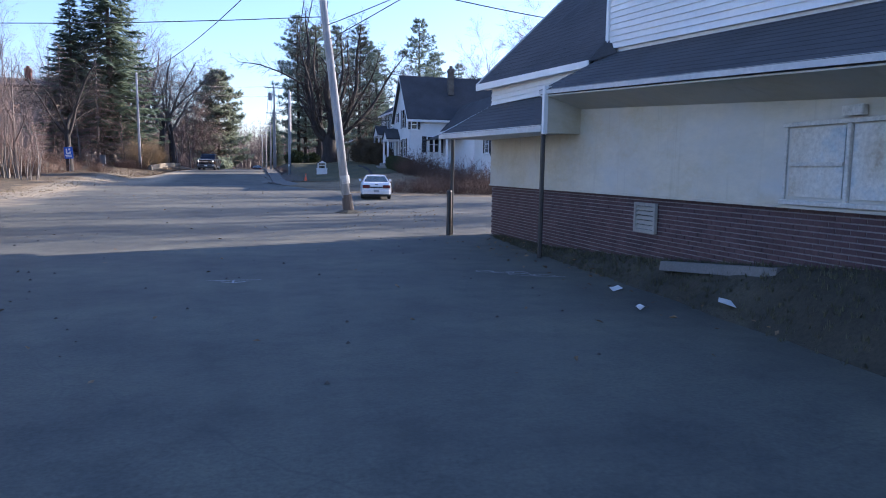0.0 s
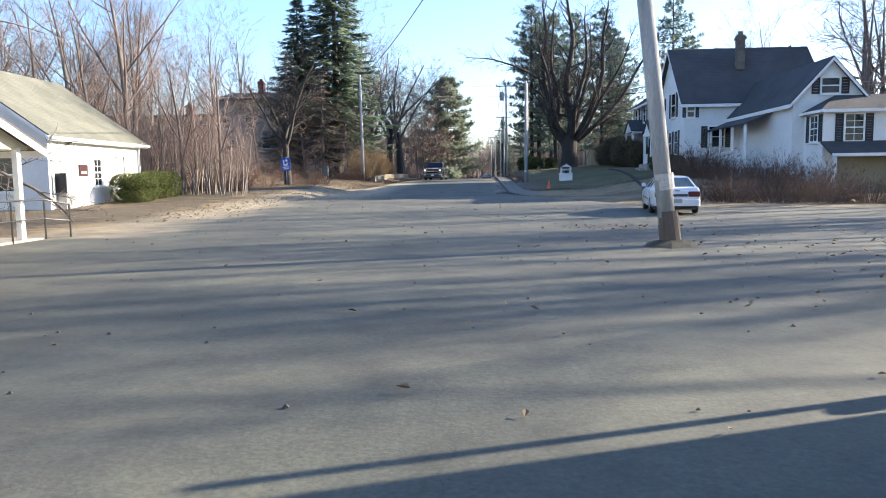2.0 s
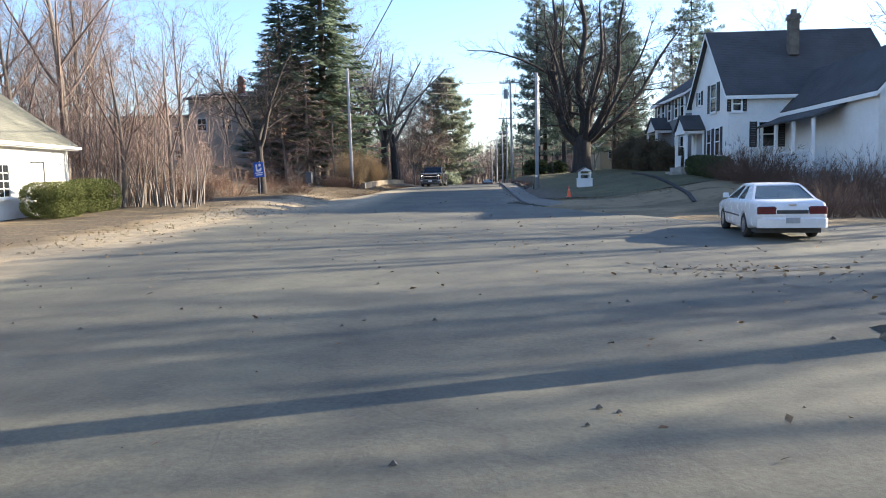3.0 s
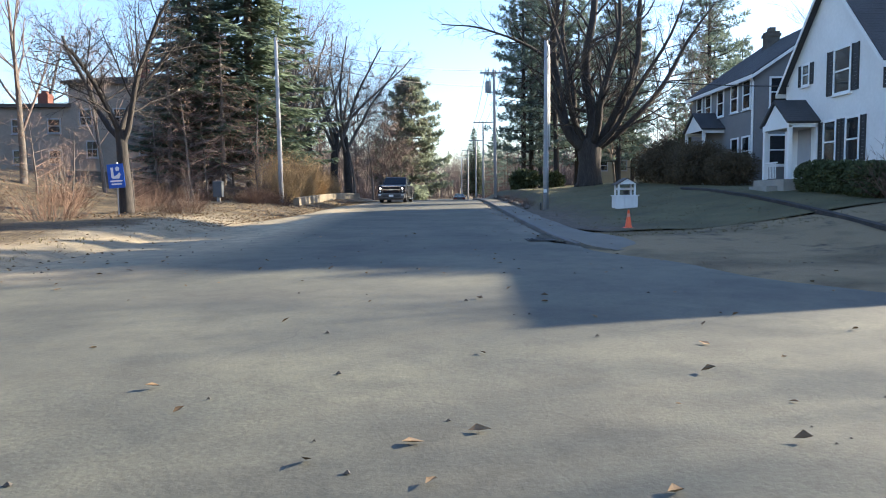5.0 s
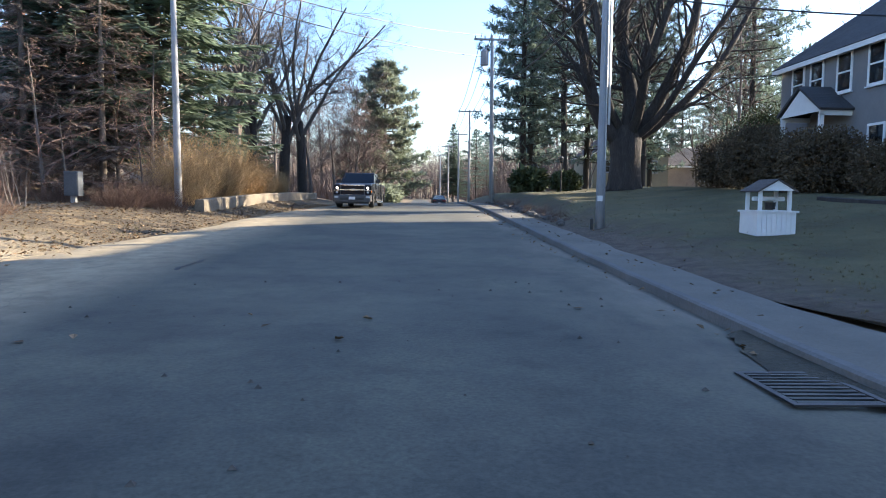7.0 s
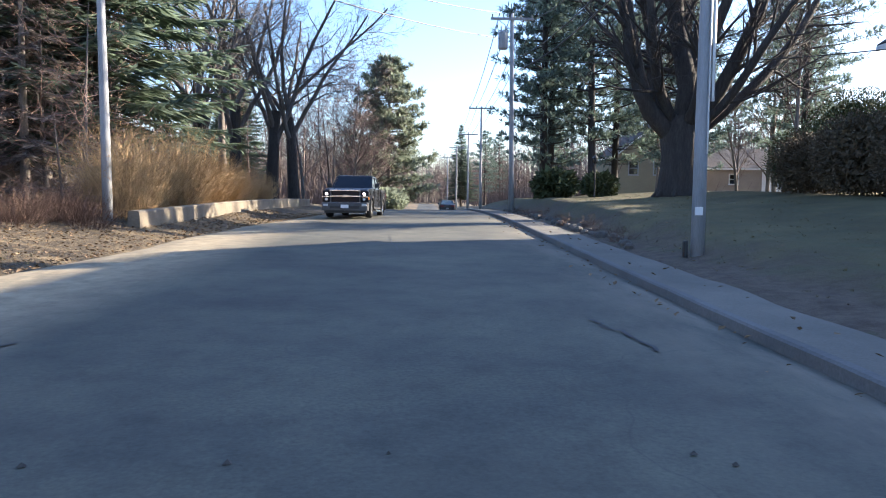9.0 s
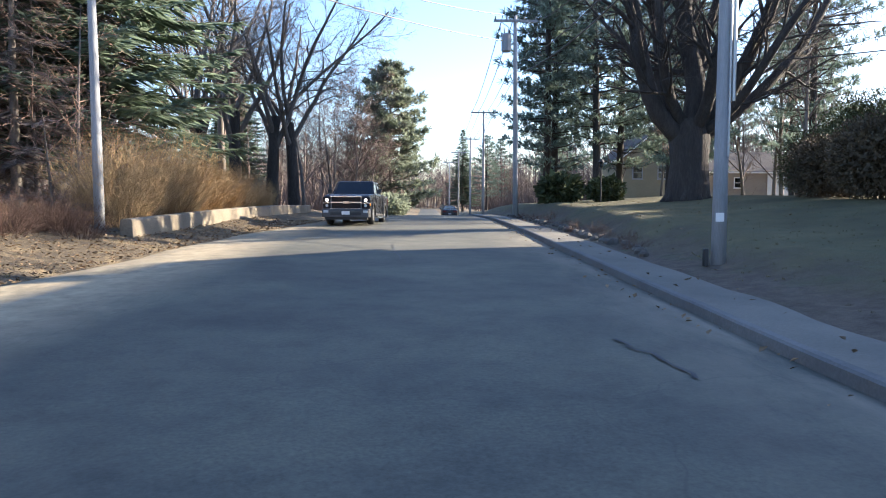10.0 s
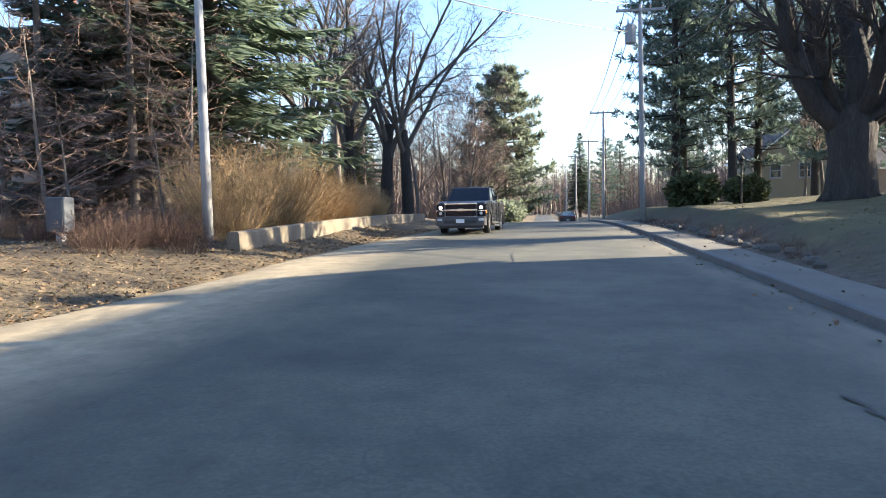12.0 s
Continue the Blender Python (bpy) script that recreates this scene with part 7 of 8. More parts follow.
# ---- vehicles: nose towards local -y ----
def wheel(parent, x, y, r, w, spokes, rim_mat, rim=0.64):
    sd = 1 if x > 0 else -1
    s = Shape()
    prof = [(-w / 2, r * (rim - 0.02)), (-w / 2, r * 0.9), (-w * 0.36, r), (w * 0.36, r), (w / 2, r * 0.9), (w / 2, r * (rim - 0.02))]
    rows = [[s.pt((x + o, y + q * math.cos(6.2832 * k / 24), r + q * math.sin(6.2832 * k / 24))) for k in range(24)] for o, q in prof]
    s.rings(rows, False)
    wh_ob = part("wheel", s, TYRE, parent, "black tyre", True)
    s = Shape()
    fx = x + sd * w * 0.32
    rows = [[s.pt((fx + sd * o, y + q * math.cos(6.2832 * k / 24), r + q * math.sin(6.2832 * k / 24))) for k in range(24)] for o, q in ((0.03, r * rim), (0.02, r * (rim - 0.08)), (-0.05, r * (rim - 0.1)))]
    s.rings(rows, False)
    for k in range(spokes):
        a = 6.2832 * k / spokes
        u, v = Vector((0, math.cos(a), math.sin(a))), Vector((0, -math.sin(a), math.cos(a)))
        c = Vector((fx, y, r))
        pts = [c + u * r * 0.12 + v * 0.05, c + u * r * (rim - 0.07) + v * 0.03, c + u * r * (rim - 0.07) - v * 0.03, c + u * r * 0.12 - v * 0.05]
        s.prism(pts, (sd * 0.025, 0, 0))
    s.tube([(fx - 0.02 * sd, y, r), (fx + sd * 0.035, y, r), (fx + sd * 0.045, y, r)], [r * 0.17, r * 0.15, r * 0.08], 12)
    part("rim", s, rim_mat, wh_ob, "pale spoked rim")
    s = Shape()
    s.tube([(fx - sd * 0.07, y, r), (fx - sd * 0.06, y, r)], r * 0.6, 20)
    part("brake_disc", s, TRIM_DARK, wh_ob)


def arch(y, r, z, n=9):
    """Points of a wheel arch along the sill, front to rear."""
    return [(y - r * math.cos(math.pi * k / n), z + r * math.sin(math.pi * k / n) * 1.0) for k in range(n + 1)]


def shell(name, outline, width, mat, parent, bevel=0.05, tuck=0.06, waist=0.7, label="", ends=0.0):
    """A body from its side outline (y, z): extruded, drawn in towards the top and rounded along its edges."""
    bm = bmesh.new()
    zs = [z for _, z in outline]
    long = max(abs(y) for y, _ in outline)
    a = [bm.verts.new((-width / 2, y, z)) for y, z in outline]
    b = [bm.verts.new((width / 2, y, z)) for y, z in outline]
    bm.faces.new(a)
    bm.faces.new(b[::-1])
    n = len(a)
    for i in range(n):
        bm.faces.new([a[i], b[i], b[(i + 1) % n], a[(i + 1) % n]])
    bmesh.ops.recalc_face_normals(bm, faces=bm.faces)
    rim = [e for e in bm.edges if abs(e.verts[0].co.x - e.verts[1].co.x) < 1e-6]
    bmesh.ops.bevel(bm, geom=rim, offset=bevel, segments=3, profile=0.55, affect="EDGES", clamp_overlap=True)
    for v in bm.verts:
        k = (v.co.z - waist) / (max(zs) - waist) if v.co.z > waist else (waist - v.co.z) / (waist - min(zs)) * 0.6
        v.co.x *= 1 - tuck * k * k
        far = max(0.0, (abs(v.co.y) - 0.62 * long) / (0.38 * long))
        v.co.x *= 1 - ends * far * far
    bmesh.ops.triangulate(bm, faces=[f for f in bm.faces if len(f.verts) > 4])
    me = bpy.data.meshes.new(name)
    bm.to_mesh(me)
    bm.free()
    return part(name, me, mat, parent, label)


def cabin(parent, mat, y0, y1, t0, t1, zb, zt, wb, wt, posts, solid_rear=False, glass=None):
    """A glazed cabin: roof, pillars and panes between the belt line and the roof. posts: door pillar places along its side, 0 to 1."""
    s = Shape()
    rows = [[s.pt((sx * w, y, z)) for sx, y in ((-1, a), (1, a), (1, b), (-1, b))] for w, a, b, z in ((wt, t0, t1, zt - 0.07), (wt - 0.01, t0 + 0.03, t1 - 0.03, zt - 0.035), (wt - 0.05, t0 + 0.09, t1 - 0.09, zt - 0.01), (wt - 0.14, t0 + 0.22, t1 - 0.22, zt + 0.004), (wt - 0.3, t0 + 0.4, t1 - 0.4, zt + 0.01))]
    s.rings(rows)
    roof = part("cab_roof", s, mat, parent)
    for sx in (-1, 1):
        for k in posts:
            s = Shape()
            p = Vector((sx * wb, y0 + (y1 - y0) * k, zb - 0.02))
            q = Vector((sx * wt, t0 + (t1 - t0) * k, zt - 0.05))
            d = 0.045 if 0 < k < 1 else 0.055
            s.prism([p + Vector((0, -d, 0)), p + Vector((0, d, 0)), q + Vector((0, d, 0)), q + Vector((0, -d, 0))], (-sx * 0.06, 0, 0))
            part("pillar", s, mat, parent)
        for k0, k1 in zip(posts, posts[1:]):
            s = Shape()
            e = 0.02
            pts = []
            for k, top in ((k0, 0), (k1, 0), (k1, 1), (k0, 1)):
                y = (t0 + (t1 - t0) * k) if top else (y0 + (y1 - y0) * k)
                pts.append((sx * ((wt if top else wb) - e), y, zt - 0.06 if top else zb))
            if solid_rear and k1 == posts[-1]:
                s.prism(pts, (-sx * 0.03, 0, 0))
                part("quarter_panel", s, mat, parent)
                continue
            s.prism(pts, (-sx * 0.006, 0, 0))
            part("side_window", s, glass or CAR_GLASS, parent)
    for y, t, nm in ((y0, t0, "windscreen"), (y1, t1, "rear_window")):
        s = Shape()
        sg = 1 if nm == "windscreen" else -1
        s.prism([(-wb + 0.05, y, zb), (wb - 0.05, y, zb), (wt - 0.05, t, zt - 0.06), (-wt + 0.05, t, zt - 0.06)], (0, 0.012 * sg, 0))
        part(nm, s, glass if glass and nm == "rear_window" else CAR_GLASS, parent)
    s = Shape()
    s.box(-wb + 0.12, wb - 0.12, y0 + 0.35, y0 + 0.5, zb - 0.3, zb + 0.02)
    part("dashboard", s, TRIM_DARK, parent)
    for sx in (-1, 1):
        s = Shape()
        ys = (y0 + y1) / 2
        s.box(sx * wb * 0.5 - 0.22, sx * wb * 0.5 + 0.22, ys - 0.05, ys + 0.1, zb - 0.4, zb + 0.22, 0.04)
        s.box(sx * wb * 0.5 - 0.12, sx * wb * 0.5 + 0.12, ys + 0.0, ys + 0.1, zb + 0.24, zb + 0.4, 0.02)
        part("seat", s, TRIM_DARK, parent)


def block(name, parent, mat, *dims, label="", c=0.01):
    s = Shape()
    s.box(*dims, c)
    return part(name, s, mat, parent, label)


def sedan(m, label, paint):
    ob = thing("sedan", label, "car", at=m)
    r = 0.32
    f, b = -1.42, 1.32
    out = [(-2.38, 0.32), (f - 0.40, 0.24)] + arch(f, 0.38, 0.25)[1:-1] + [(f + 0.40, 0.22), (b - 0.40, 0.22)] + arch(b, 0.38, 0.25)[1:-1] + [(b + 0.40, 0.26), (2.44, 0.34), (2.50, 0.58), (2.46, 0.84), (2.36, 0.95), (1.75, 1.00), (-0.95, 0.94), (-1.9, 0.84), (-2.35, 0.70), (-2.46, 0.52)]
    smooth(shell("body", out, 1.80, paint, ob, 0.10, 0.07, 0.62, "", 0.14).data)
    cabin(ob, paint, -1.15, 1.80, -0.22, 1.02, 0.95, 1.38, 0.80, 0.58, (0.0, 0.42, 0.74, 1.0), True, PALE_GLASS)
    for x in (-0.78, 0.78):
        for y in (f, b):
            wheel(ob, x, y, r, 0.20, 7, RIM)
    for sx in (-1, 1):
        block("tail_lamp", ob, LAMP_RED, *sorted((sx * 0.36, sx * 0.79)), 2.30, 2.495, 0.66, 0.85, label="dark red wraparound tail lamp", c=0.03)
        block("mirror", ob, paint, *sorted((sx * 0.84, sx * 1.0)), -0.85, -0.72, 0.96, 1.1, c=0.02)
        block("side_moulding", ob, TRIM_DARK, *sorted((sx * 0.885, sx * 0.905)), -1.0, 0.9, 0.52, 0.56, c=0.004)
        block("headlamp", ob, CLEAR_LENS, *sorted((sx * 0.35, sx * 0.8)), -2.44, -2.34, 0.58, 0.72)
    block("rear_panel", ob, TRIM_DARK, -0.36, 0.36, 2.43, 2.497, 0.67, 0.76, label="dull dark reflector panel")
    block("bumper", ob, paint, -0.80, 0.80, 2.36, 2.55, 0.33, 0.61, c=0.07)
    block("number_plate", ob, POLE_GREY, -0.16, 0.16, 2.545, 2.565, 0.44, 0.58, c=0.003)
    block("badge", ob, CHROME, -0.09, 0.09, 2.44, 2.47, 0.86, 0.90, c=0.004)
    block("underbody", ob, TRIM_DARK, -0.75, 0.75, -2.1, 2.2, 0.18, 0.5)
    return ob


def pickup(m, label, paint, length, width, height, base, r, nose, trim_low, spokes, lamps_on, lines=(1.02, 1.06, 1.05, 0.42)):
    """A pickup: cab with its bonnet, and a closed bed topped by a dark sheet."""
    ob = thing("pickup_truck", label, "truck", at=m)
    fy = -length / 2 + nose
    ry = fy + base
    k = height / 1.7
    hood, belt, bed, sill = (v * k for v in lines)
    back = length / 2
    cab0, cab1 = fy + 0.55 * k, fy + 0.55 * k + (back - fy) * 0.42 + 0.25
    ra = r * 1.2
    out = [(-back + 0.04, sill)] + [(fy - ra - 0.02, sill)] + arch(fy, ra, sill)[1:-1] + [(fy + ra + 0.02, sill), (cab1 + 0.02, sill), (cab1 + 0.02, bed), (cab1, belt), (cab0, belt - 0.01), (-back + 0.35, hood - 0.05), (-back + 0.06, hood - 0.14), (-back, hood - 0.3)]
    smooth(shell("cab_body", out, width, paint, ob, 0.06, 0.06, sill + 0.25, "", 0.05).data)
    out = [(cab1 + 0.06, sill), (ry - ra - 0.02, sill)] + arch(ry, ra, sill)[1:-1] + [(ry + ra + 0.02, sill), (back - 0.02, sill + 0.04), (back, sill + 0.12), (back - 0.01, bed), (cab1 + 0.06, bed)]
    shell("bed", out, width, paint, ob, 0.03, 0.03, sill + 0.3)
    # flat dark sheet stands for the shaded inside of the bed
    s = Shape()
    s.box(-width / 2 + 0.1, width / 2 - 0.1, cab1 + 0.12, back - 0.1, bed - 0.01, bed + 0.006)
    part("bed_opening", s, TRIM_DARK, ob, "flat dark sheet for the shaded bed interior")
    for sx in (-1, 1):
        block("bed_rail", ob, TRIM_DARK, *sorted((sx * (width / 2 - 0.12), sx * (width / 2 - 0.03))), cab1 + 0.08, back - 0.03, bed + 0.002, bed + 0.035)
    cabin(ob, paint, cab0 + 0.02, cab1 - 0.03, cab0 + 0.62 * k, cab1 - 0.16, belt - 0.02, height, width / 2 - 0.08, width / 2 - 0.19, (0.0, 0.55, 1.0), False, CAR_GLASS if lamps_on else PALE_GLASS)
    for x in (-width / 2 + 0.13, width / 2 - 0.13):
        for y in (fy, ry):
            wheel(ob, x, y, r, 0.25, spokes, RIM, 0.64 if lamps_on else 0.56)
    for sx in (-1, 1):
        w2 = width / 2
        block("mirror", ob, TRIM_DARK, *sorted((sx * (w2 - 0.02), sx * (w2 + 0.2))), cab0 + 0.35, cab0 + 0.43, belt + 0.02, belt + 0.20, c=0.03)
        for yy in (cab0 + 0.12, cab0 + 0.12 + (cab1 - cab0) * 0.58):
            block("door_seam", ob, TRIM_DARK, *sorted((sx * (w2 - 0.03), sx * (w2 + 0.002))), yy, yy + 0.014, sill + 0.05, belt - 0.05, c=0.002)
        block("lower_trim", ob, trim_low, *sorted((sx * (w2 - 0.03), sx * (w2 + 0.008))), fy + ra + 0.04, ry - ra - 0.04, sill - 0.02, sill + 0.26 * k if not lamps_on else sill + 0.06, c=0.005)
        block("door_handle", ob, TRIM_DARK, *sorted((sx * (w2 - 0.01), sx * (w2 + 0.025))), cab0 + (cab1 - cab0) * 0.58 - 0.16, cab0 + (cab1 - cab0) * 0.58 - 0.02, belt - 0.16, belt - 0.12, c=0.006)
        block("tail_lamp", ob, LAMP_RED, *sorted((sx * (w2 - 0.16), sx * (w2 - 0.01))), back - 0.04, back + 0.012, bed - 0.45, bed - 0.08, label="red tail lamp")
        s = Shape()
        pts = arch(fy, ra, sill, 12)
        rows = [[s.pt((sx * (w2 + e), y + (y - fy) * g, z + (z - sill) * g)) for e, g in ((-0.02, 0.0), (0.025, 0.0), (0.025, 0.16), (-0.02, 0.16))] for y, z in pts]
        s.rings(rows)
        part("wheel_arch", s, trim_low, ob)
        s = Shape()
        pts = arch(ry, ra, sill, 12)
        rows = [[s.pt((sx * (w2 + e), y + (y - ry) * g, z + (z - sill) * g)) for e, g in ((-0.02, 0.0), (0.025, 0.0), (0.025, 0.16), (-0.02, 0.16))] for y, z in pts]
        s.rings(rows)
        part("wheel_arch", s, trim_low, ob)
    block("underbody", ob, TRIM_DARK, -width / 2 + 0.2, width / 2 - 0.2, -back + 0.3, back - 0.3, sill - 0.1, sill + 0.15)
    block("rear_bumper", ob, TRIM_DARK if not lamps_on else DULL_STEEL, -width / 2 + 0.03, width / 2 - 0.03, back - 0.02, back + 0.14, sill - 0.06, sill + 0.14, c=0.02)
    return ob, dict(back=back, hood=hood, sill=sill, fy=fy, width=width)


car = sedan(pose(6.15, 36.9, road_z(36.8), -0.9, 0, 172), "white four door sedan parked at the roadside", CAR_WHITE)
car.scale = (0.86, 0.86, 0.86)
pk, g1 = pickup(pose(-6.55 - 0.75, 18.0, road_z(18) + 0.0, 0, 0, 1.5), "cream compact pickup with dark lower trim parked on the lot", CAR_CREAM, 4.6, 1.62, 1.58, 2.75, 0.345, 0.86, TRIM_DARK, 8, False)
for sx in (-1, 1):
    block("headlamp", pk, CLEAR_LENS, *sorted((sx * 0.46, sx * 0.74)), -g1["back"] - 0.02, -g1["back"] + 0.1, g1["hood"] - 0.38, g1["hood"] - 0.2)
    block("indicator", pk, LAMP_AMBER, *sorted((sx * 0.75, sx * 0.825)), -g1["back"] - 0.01, -g1["back"] + 0.16, g1["hood"] - 0.38, g1["hood"] - 0.2)
block("grille", pk, TRIM_DARK, -0.45, 0.45, -g1["back"] - 0.03, -g1["back"] + 0.1, g1["hood"] - 0.40, g1["hood"] - 0.18)
block("front_bumper", pk, TRIM_DARK, -0.8, 0.8, -g1["back"] - 0.14, -g1["back"] + 0.08, g1["sill"] - 0.02, g1["sill"] + 0.2, c=0.03)
block("number_plate", pk, POLE_GREY, -0.15, 0.15, g1["back"] + 0.01, g1["back"] + 0.03, 0.6, 0.75, c=0.003)

dt, g2 = pickup(pose(-5.05, 88.2, road_z(88.2) - 0.04, -1.0, 0, -4.0), "large charcoal pickup facing down the street, headlamps lit", CAR_DARK, 5.8, 1.94, 1.86, 3.65, 0.40, 0.98, TRIM_DARK, 6, True, (1.15, 1.18, 1.16, 0.36))
B2, H2, S2 = -g2["back"], g2["hood"], g2["sill"]
block("grille", dt, CAR_GLASS, -0.58, 0.58, B2 - 0.05, B2 + 0.12, H2 - 0.62, H2 - 0.12, label="black grille")
for z0, z1 in ((H2 - 0.16, H2 - 0.10), (H2 - 0.40, H2 - 0.34), (H2 - 0.66, H2 - 0.61)):
    block("grille_bar", dt, CHROME, -0.64, 0.64, B2 - 0.08, B2 - 0.03, z0, z1, label="chrome grille bar")
for sx in (-1, 1):
    block("grille_end", dt, DULL_STEEL, *sorted((sx * 0.58, sx * 0.63)), B2 - 0.07, B2 - 0.02, H2 - 0.62, H2 - 0.12)
    hl = block("headlamp", dt, CAR_GLASS, *sorted((sx * 0.65, sx * 0.95)), B2 - 0.02, B2 + 0.22, H2 - 0.62, H2 - 0.15, label="stacked headlamp")
    s = Shape()
    s.tube([(sx * 0.78, B2 - 0.04, H2 - 0.28), (sx * 0.78, B2 - 0.018, H2 - 0.28)], 0.06, 12)
    part("lit_bulb", s, GLOW, hl, "lit headlamp bulb")
    s = Shape()
    s.tube([(sx * 0.78, B2 - 0.04, H2 - 0.50), (sx * 0.78, B2 - 0.018, H2 - 0.50)], 0.06, 12)
    part("lower_lamp", s, CLEAR_LENS, hl, "unlit lower lamp")
    block("lamp_trim", dt, CHROME, *sorted((sx * 0.66, sx * 0.95)), B2 - 0.03, B2 + 0.02, H2 - 0.41, H2 - 0.385, c=0.003)
    block("indicator", dt, LAMP_AMBER, *sorted((sx * 0.93, sx * 0.965)), B2 + 0.03, B2 + 0.2, H2 - 0.50, H2 - 0.40)
    block("fog_lamp", dt, CLEAR_LENS, *sorted((sx * 0.70, sx * 0.9)), B2 - 0.165, B2 - 0.05, S2 + 0.08, S2 + 0.17)
    s = Shape()
    s.tube([(sx * 1.02, g2["fy"] + 0.62, S2 - 0.06), (sx * 1.04, g2["fy"] + 0.8, S2 - 0.1), (sx * 1.04, g2["fy"] + 2.7, S2 - 0.1), (sx * 1.02, g2["fy"] + 2.85, S2 - 0.06)], 0.045, 8)
    part("side_step", s, CHROME, dt)
block("front_bumper", dt, DULL_STEEL, -0.97, 0.97, B2 - 0.15, B2 + 0.12, S2 - 0.10, S2 + 0.24, c=0.05, label="dull silver front bumper")
block("valance", dt, TRIM_DARK, -0.86, 0.86, B2 - 0.06, B2 + 0.14, S2 - 0.20, S2 - 0.09)
s = Shape()
s.box(-0.84, 0.84, B2 + 0.25, B2 + 0.27, S2 + 0.2, H2 - 0.1)
part("radiator_panel", s, TRIM_DARK, dt)
block("air_dam", dt, TRIM_DARK, -0.62, 0.62, B2 - 0.165, B2 - 0.1, S2 - 0.02, S2 + 0.1)
block("number_plate", dt, WHITE, -0.16, 0.16, B2 - 0.185, B2 - 0.166, S2 + 0.0, S2 + 0.14, c=0.003)
block("emblem", dt, CHROME, -0.11, 0.11, B2 - 0.095, B2 - 0.08, H2 - 0.42, H2 - 0.32, c=0.004, label="plain metal emblem")
# small dark car parked far down the street
sedan(pose(0.6, 136.0, road_z(136), 0, 0, 180), "dark sedan parked far off beside the kerb", CAR_DARK)


# ---- loose leaves, grass and small litter: uncountable ----
lr = random.Random(505)


def scatter(name, label, mat, spots, size, lift=0.012, stand=0.5):
    s = Shape()
    for x, y, z in spots:
        a = lr.uniform(0, 6.28)
        k = size * lr.uniform(0.5, 1.3)
        u = Vector((math.cos(a), math.sin(a), lr.uniform(-stand, stand))) * k
        v = Vector((-math.sin(a), math.cos(a), lr.uniform(-stand, stand))) * k * 0.6
        c = Vector((x, y, z + lift + k * stand * 0.6))
        up = Vector((0, 0, k * lr.uniform(0.1, 0.5)))
        i = [s.pt(p) for p in (c - u, c - u * 0.3 + v + up, c + u + up * 0.6, c - u * 0.2 - v + up, c)]
        s.f += [[i[0], i[4], i[1]], [i[4], i[2], i[1]], [i[0], i[3], i[4]], [i[4], i[3], i[2]]]
    setting(name, s, mat, label, kind="stuff")


spots = []
for i in range(110):
    x, y = lr.uniform(-9, 5), lr.uniform(33, 52)
    spots.append((x, y, road_z(y)))
for i in range(70):
    x, y = lr.gauss(3.1, 0.8), lr.gauss(30.3, 0.5)
    spots.append((x, y, road_z(y)))
for i in range(150):
    x, y = lr.gauss(5.2, 2.2), lr.gauss(25.5, 3.2)
    spots.append((x, y, road_z(y)))
for i in range(120):
    x, y = lr.uniform(-6, 9), lr.uniform(5, 33)
    if x < 4.5 or y > 19:
        spots.append((x, y, road_z(y)))
for i in range(90):
    x, y = lr.uniform(4.4, 6.0), lr.uniform(6, 17)
    spots.append((x, y, 0.05))
big = []
for i in range(70):
    x, y = lr.uniform(-8, 5), lr.uniform(33, 58)
    big.append((x, y, road_z(y)))
scatter("curled_leaves", "large curled dry leaves lying on the asphalt", LEAF, big, 0.062, 0.006, 0.2)
scatter("fallen_leaves", "dry brown leaves blown over the asphalt", LEAF, spots, 0.045)
spots = []
for i in range(110):
    x, y = lr.uniform(2.9, 11), lr.uniform(54, 95)
    spots.append((x, y, land_z(x, y) + 0.05))
for i in range(800):
    x, y = lr.uniform(-13, -8.6), lr.uniform(34, 90)
    spots.append((x, y, land_z(x, y) + 0.0))
for i in range(6500):
    y = lr.uniform(60, 90)
    x = left_edge(y) - 6.5 * lr.random() ** 1.4 + 0.25
    spots.append((x, y, land_z(x, y) + 0.01))
for i in range(120):
    y = lr.uniform(55, 90)
    x = 1.3 - abs(lr.gauss(0, 0.25))
    spots.append((x, y, road_z(y)))
for i in range(70):
    y = lr.uniform(55, 90)
    x = lr.uniform(1.6, 2.4)
    spots.append((x, y, road_z(y) + 0.14))
scatter("leaf_litter", "brown leaf litter over the lawn, gutter and shoulder", LEAF, spots, 0.045)

# dead grass tufts
s = Shape()


def tuft(x, y, z, h):
    for k in range(7):
        a = lr.uniform(0, 6.28)
        r = lr.uniform(0, 0.06)
        lean = lr.uniform(0.1, 0.6)
        p = Vector((x + r * math.cos(a), y + r * math.sin(a), z - 0.01))
        d = Vector((math.cos(a) * lean, math.sin(a) * lean, 1)).normalized() * h * lr.uniform(0.5, 1.1)
        w = Vector((-math.sin(a), math.cos(a), 0)) * 0.007
        s.f.append([s.pt(p - w), s.pt(p + w), s.pt(p + d)])


for i in range(1500):
    y = lr.uniform(1, 17.3)
    top = course(y, [0.5, 5.7, 10, 14, 17.5], [0.85, 0.75, 0.33, 0.1, 0.03])
    out = course(y, [0.5, 6, 8, 11, 14, 17.5], [4.9, 5.15, 5.35, 5.5, 5.55, 5.9])
    t = lr.random() ** 0.7
    tuft(out + (6.1 - out) * t, y, top * sstep(0, 1, t), 0.08)
setting("verge_grass", s, VERGE_GRASS, "dull olive grass tufts on the bank by the brick wall", kind="stuff")
s = Shape()
for i in range(1500):
    x, y = lr.uniform(2.9, 9.5), 54 + 36 * lr.random() ** 1.6
    tuft(x, y, land_z(x, y) + 0.03, 0.05)
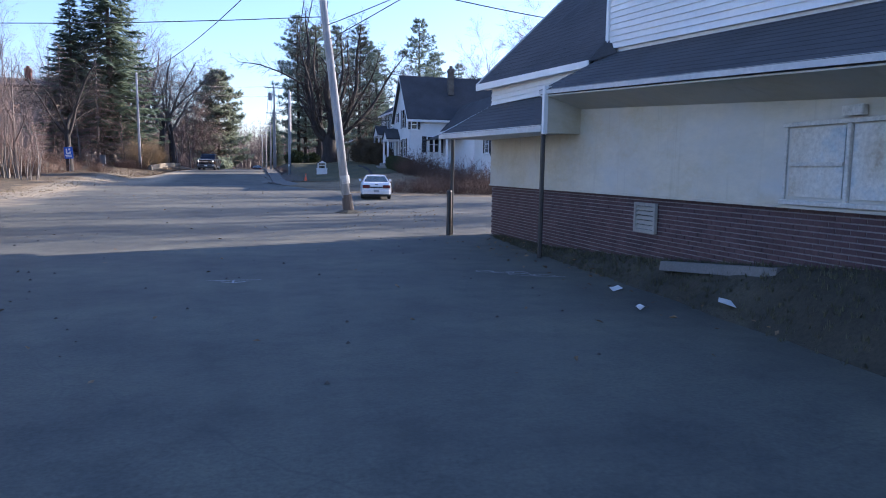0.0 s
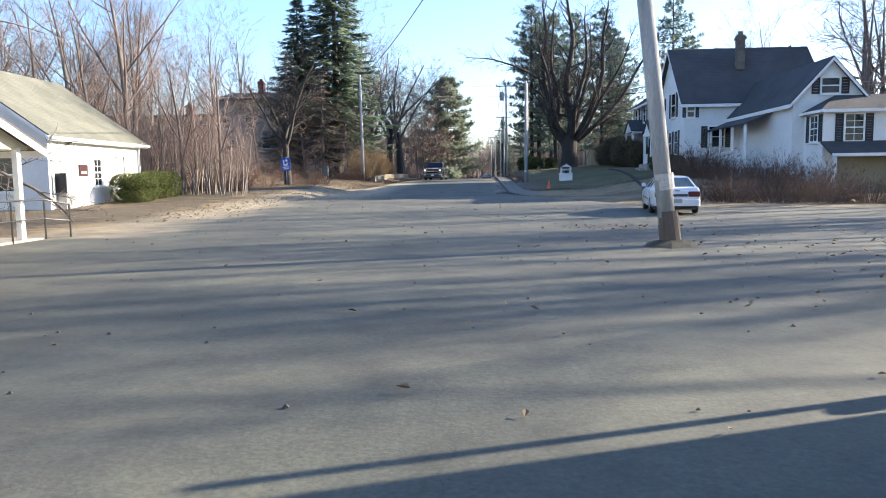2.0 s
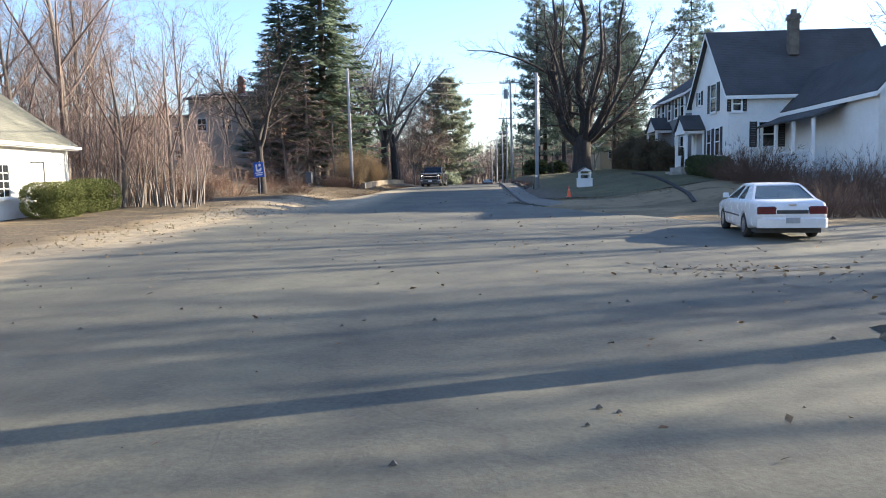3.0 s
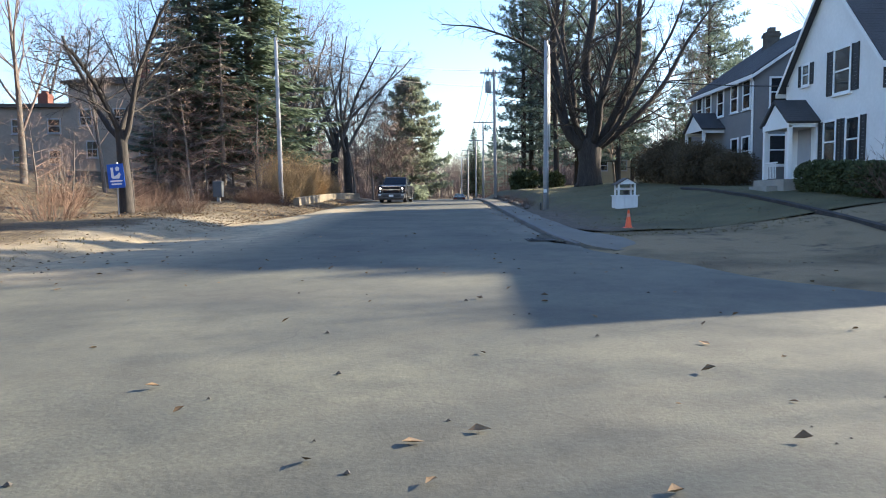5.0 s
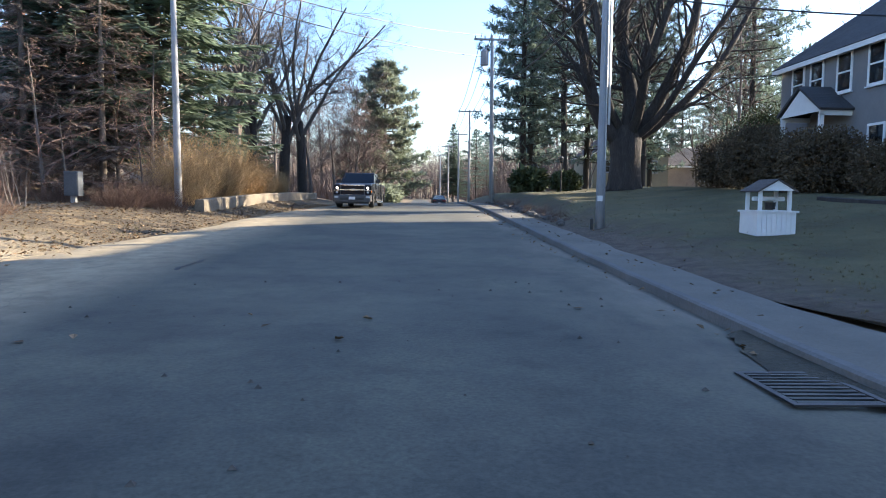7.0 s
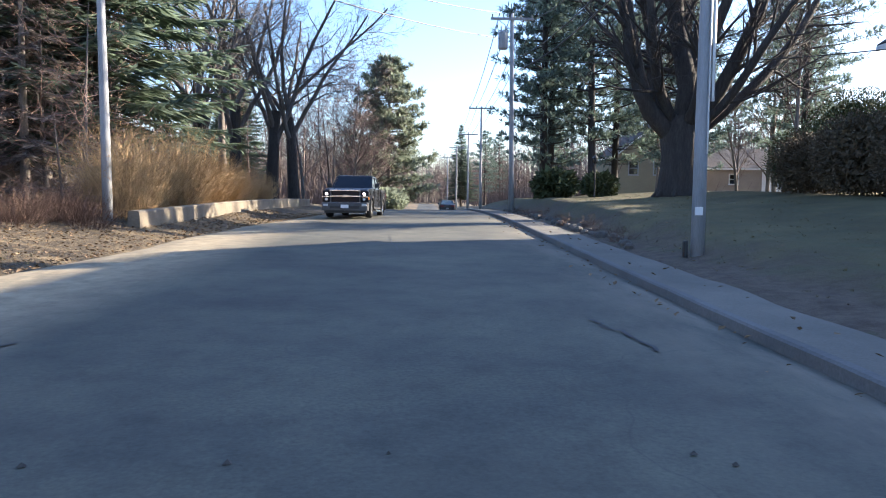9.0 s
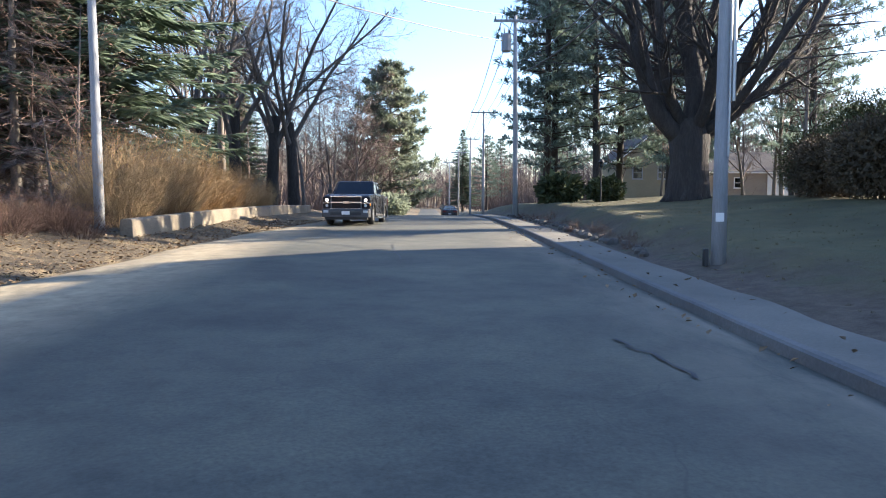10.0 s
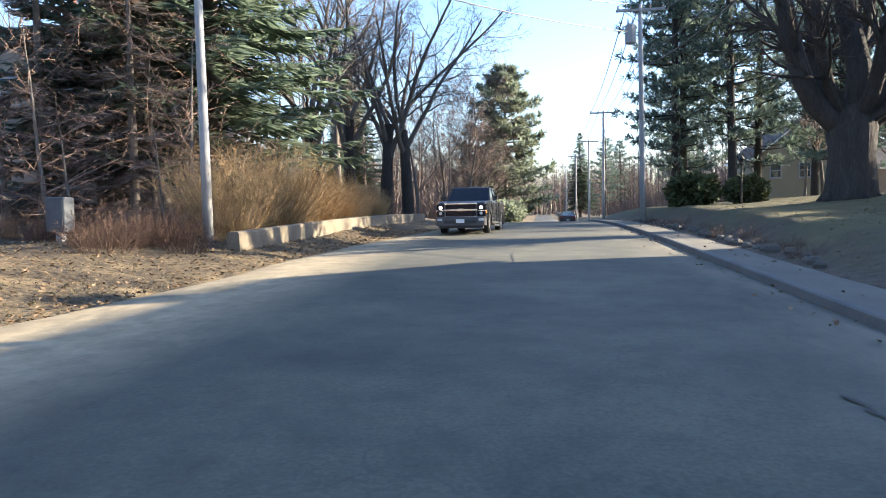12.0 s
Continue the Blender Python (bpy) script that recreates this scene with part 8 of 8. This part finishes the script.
for i in range(320):
    y = lr.uniform(34, 70)
    x = left_edge(y) - abs(lr.gauss(0.4, 1.3)) - 0.2
    tuft(x, y, land_z(x, y), lr.uniform(0.05, 0.13))
setting("dead_grass", s, GRASS, "pale dead grass tufts on shoulder and lawn", kind="stuff")

# pebbles and crumbs of asphalt
s = Shape()
for i in range(420):
    y = lr.uniform(5, 60)
    x = lr.uniform(-8.5, 1.4) if y > 52 else lr.uniform(-9, 8)
    if y < 19 and x > 4.4:
        continue
    k = lr.uniform(0.008, 0.028)
    z = road_z(y) + 0.006
    i0 = [s.pt((x + k * a, y + k * b, z + k * c)) for a, b, c in ((-1, -0.8, 0), (1, -0.6, 0), (0.7, 1, 0), (-0.8, 0.8, 0), (0, 0, 1.0))]
    s.f += [[i0[0], i0[1], i0[4]], [i0[1], i0[2], i0[4]], [i0[2], i0[3], i0[4]], [i0[3], i0[0], i0[4]]]
setting("pebbles", s, STONE, "pebbles and grit scattered over the asphalt", kind="stuff")

# ---- bricks of the shop's base ----
COURSE, LONG = 0.0667, 0.205
brick_meshes = []
for seed in range(3):
    r3 = random.Random(700 + seed)
    s = Shape()
    l2, h2 = LONG / 2 - 0.006, COURSE / 2 - 0.008
    e = 0.003
    a = [s.pt((0.01, y, z)) for y, z in ((-l2, -h2), (l2, -h2), (l2, h2), (-l2, h2))]
    b = [s.pt((-0.008, y, z)) for y, z in ((-l2, -h2), (l2, -h2), (l2, h2), (-l2, h2))]
    c = [s.pt((-0.012 + r3.uniform(-0.001, 0.001), y, z)) for y, z in ((-l2 + e, -h2 + e), (l2 - e, -h2 + e), (l2 - e, h2 - e), (-l2 + e, h2 - e))]
    s.rings([a, b, c], True)
    me = s.mesh("brick")
    me.materials.append(BRICK)
    brick_meshes.append(me)
foundation = bpy.data.objects["foundation_wall"]
base = shop.matrix_basis.translation
rest = Shape(Matrix.Translation(-base))
r3 = random.Random(909)
for row in range(20):
    z = 1.325 - COURSE * (row + 0.5)
    y = 1.0 + (LONG / 2 if row % 2 else 0)
    while y < 17.85:
        if 6.0 < y < 9.1 and row < 16:
            ob = new("brick", brick_meshes[r3.randrange(3)])
            ob.parent = foundation
            ob.location = (RW + 0.022 - base.x + r3.uniform(-0.002, 0.002), y - base.y, z - base.z)
        else:
            x = RW + 0.012 + r3.uniform(-0.002, 0.002)
            rest.box(x, x + 0.012, y - LONG / 2 + 0.005, y + LONG / 2 - 0.005, z - COURSE / 2 + 0.008, z + COURSE / 2 - 0.008)
        y += LONG
bk = part("brickwork", rest, BRICK, foundation, "red brown brick courses")
tagged(bk, kind="stuff")
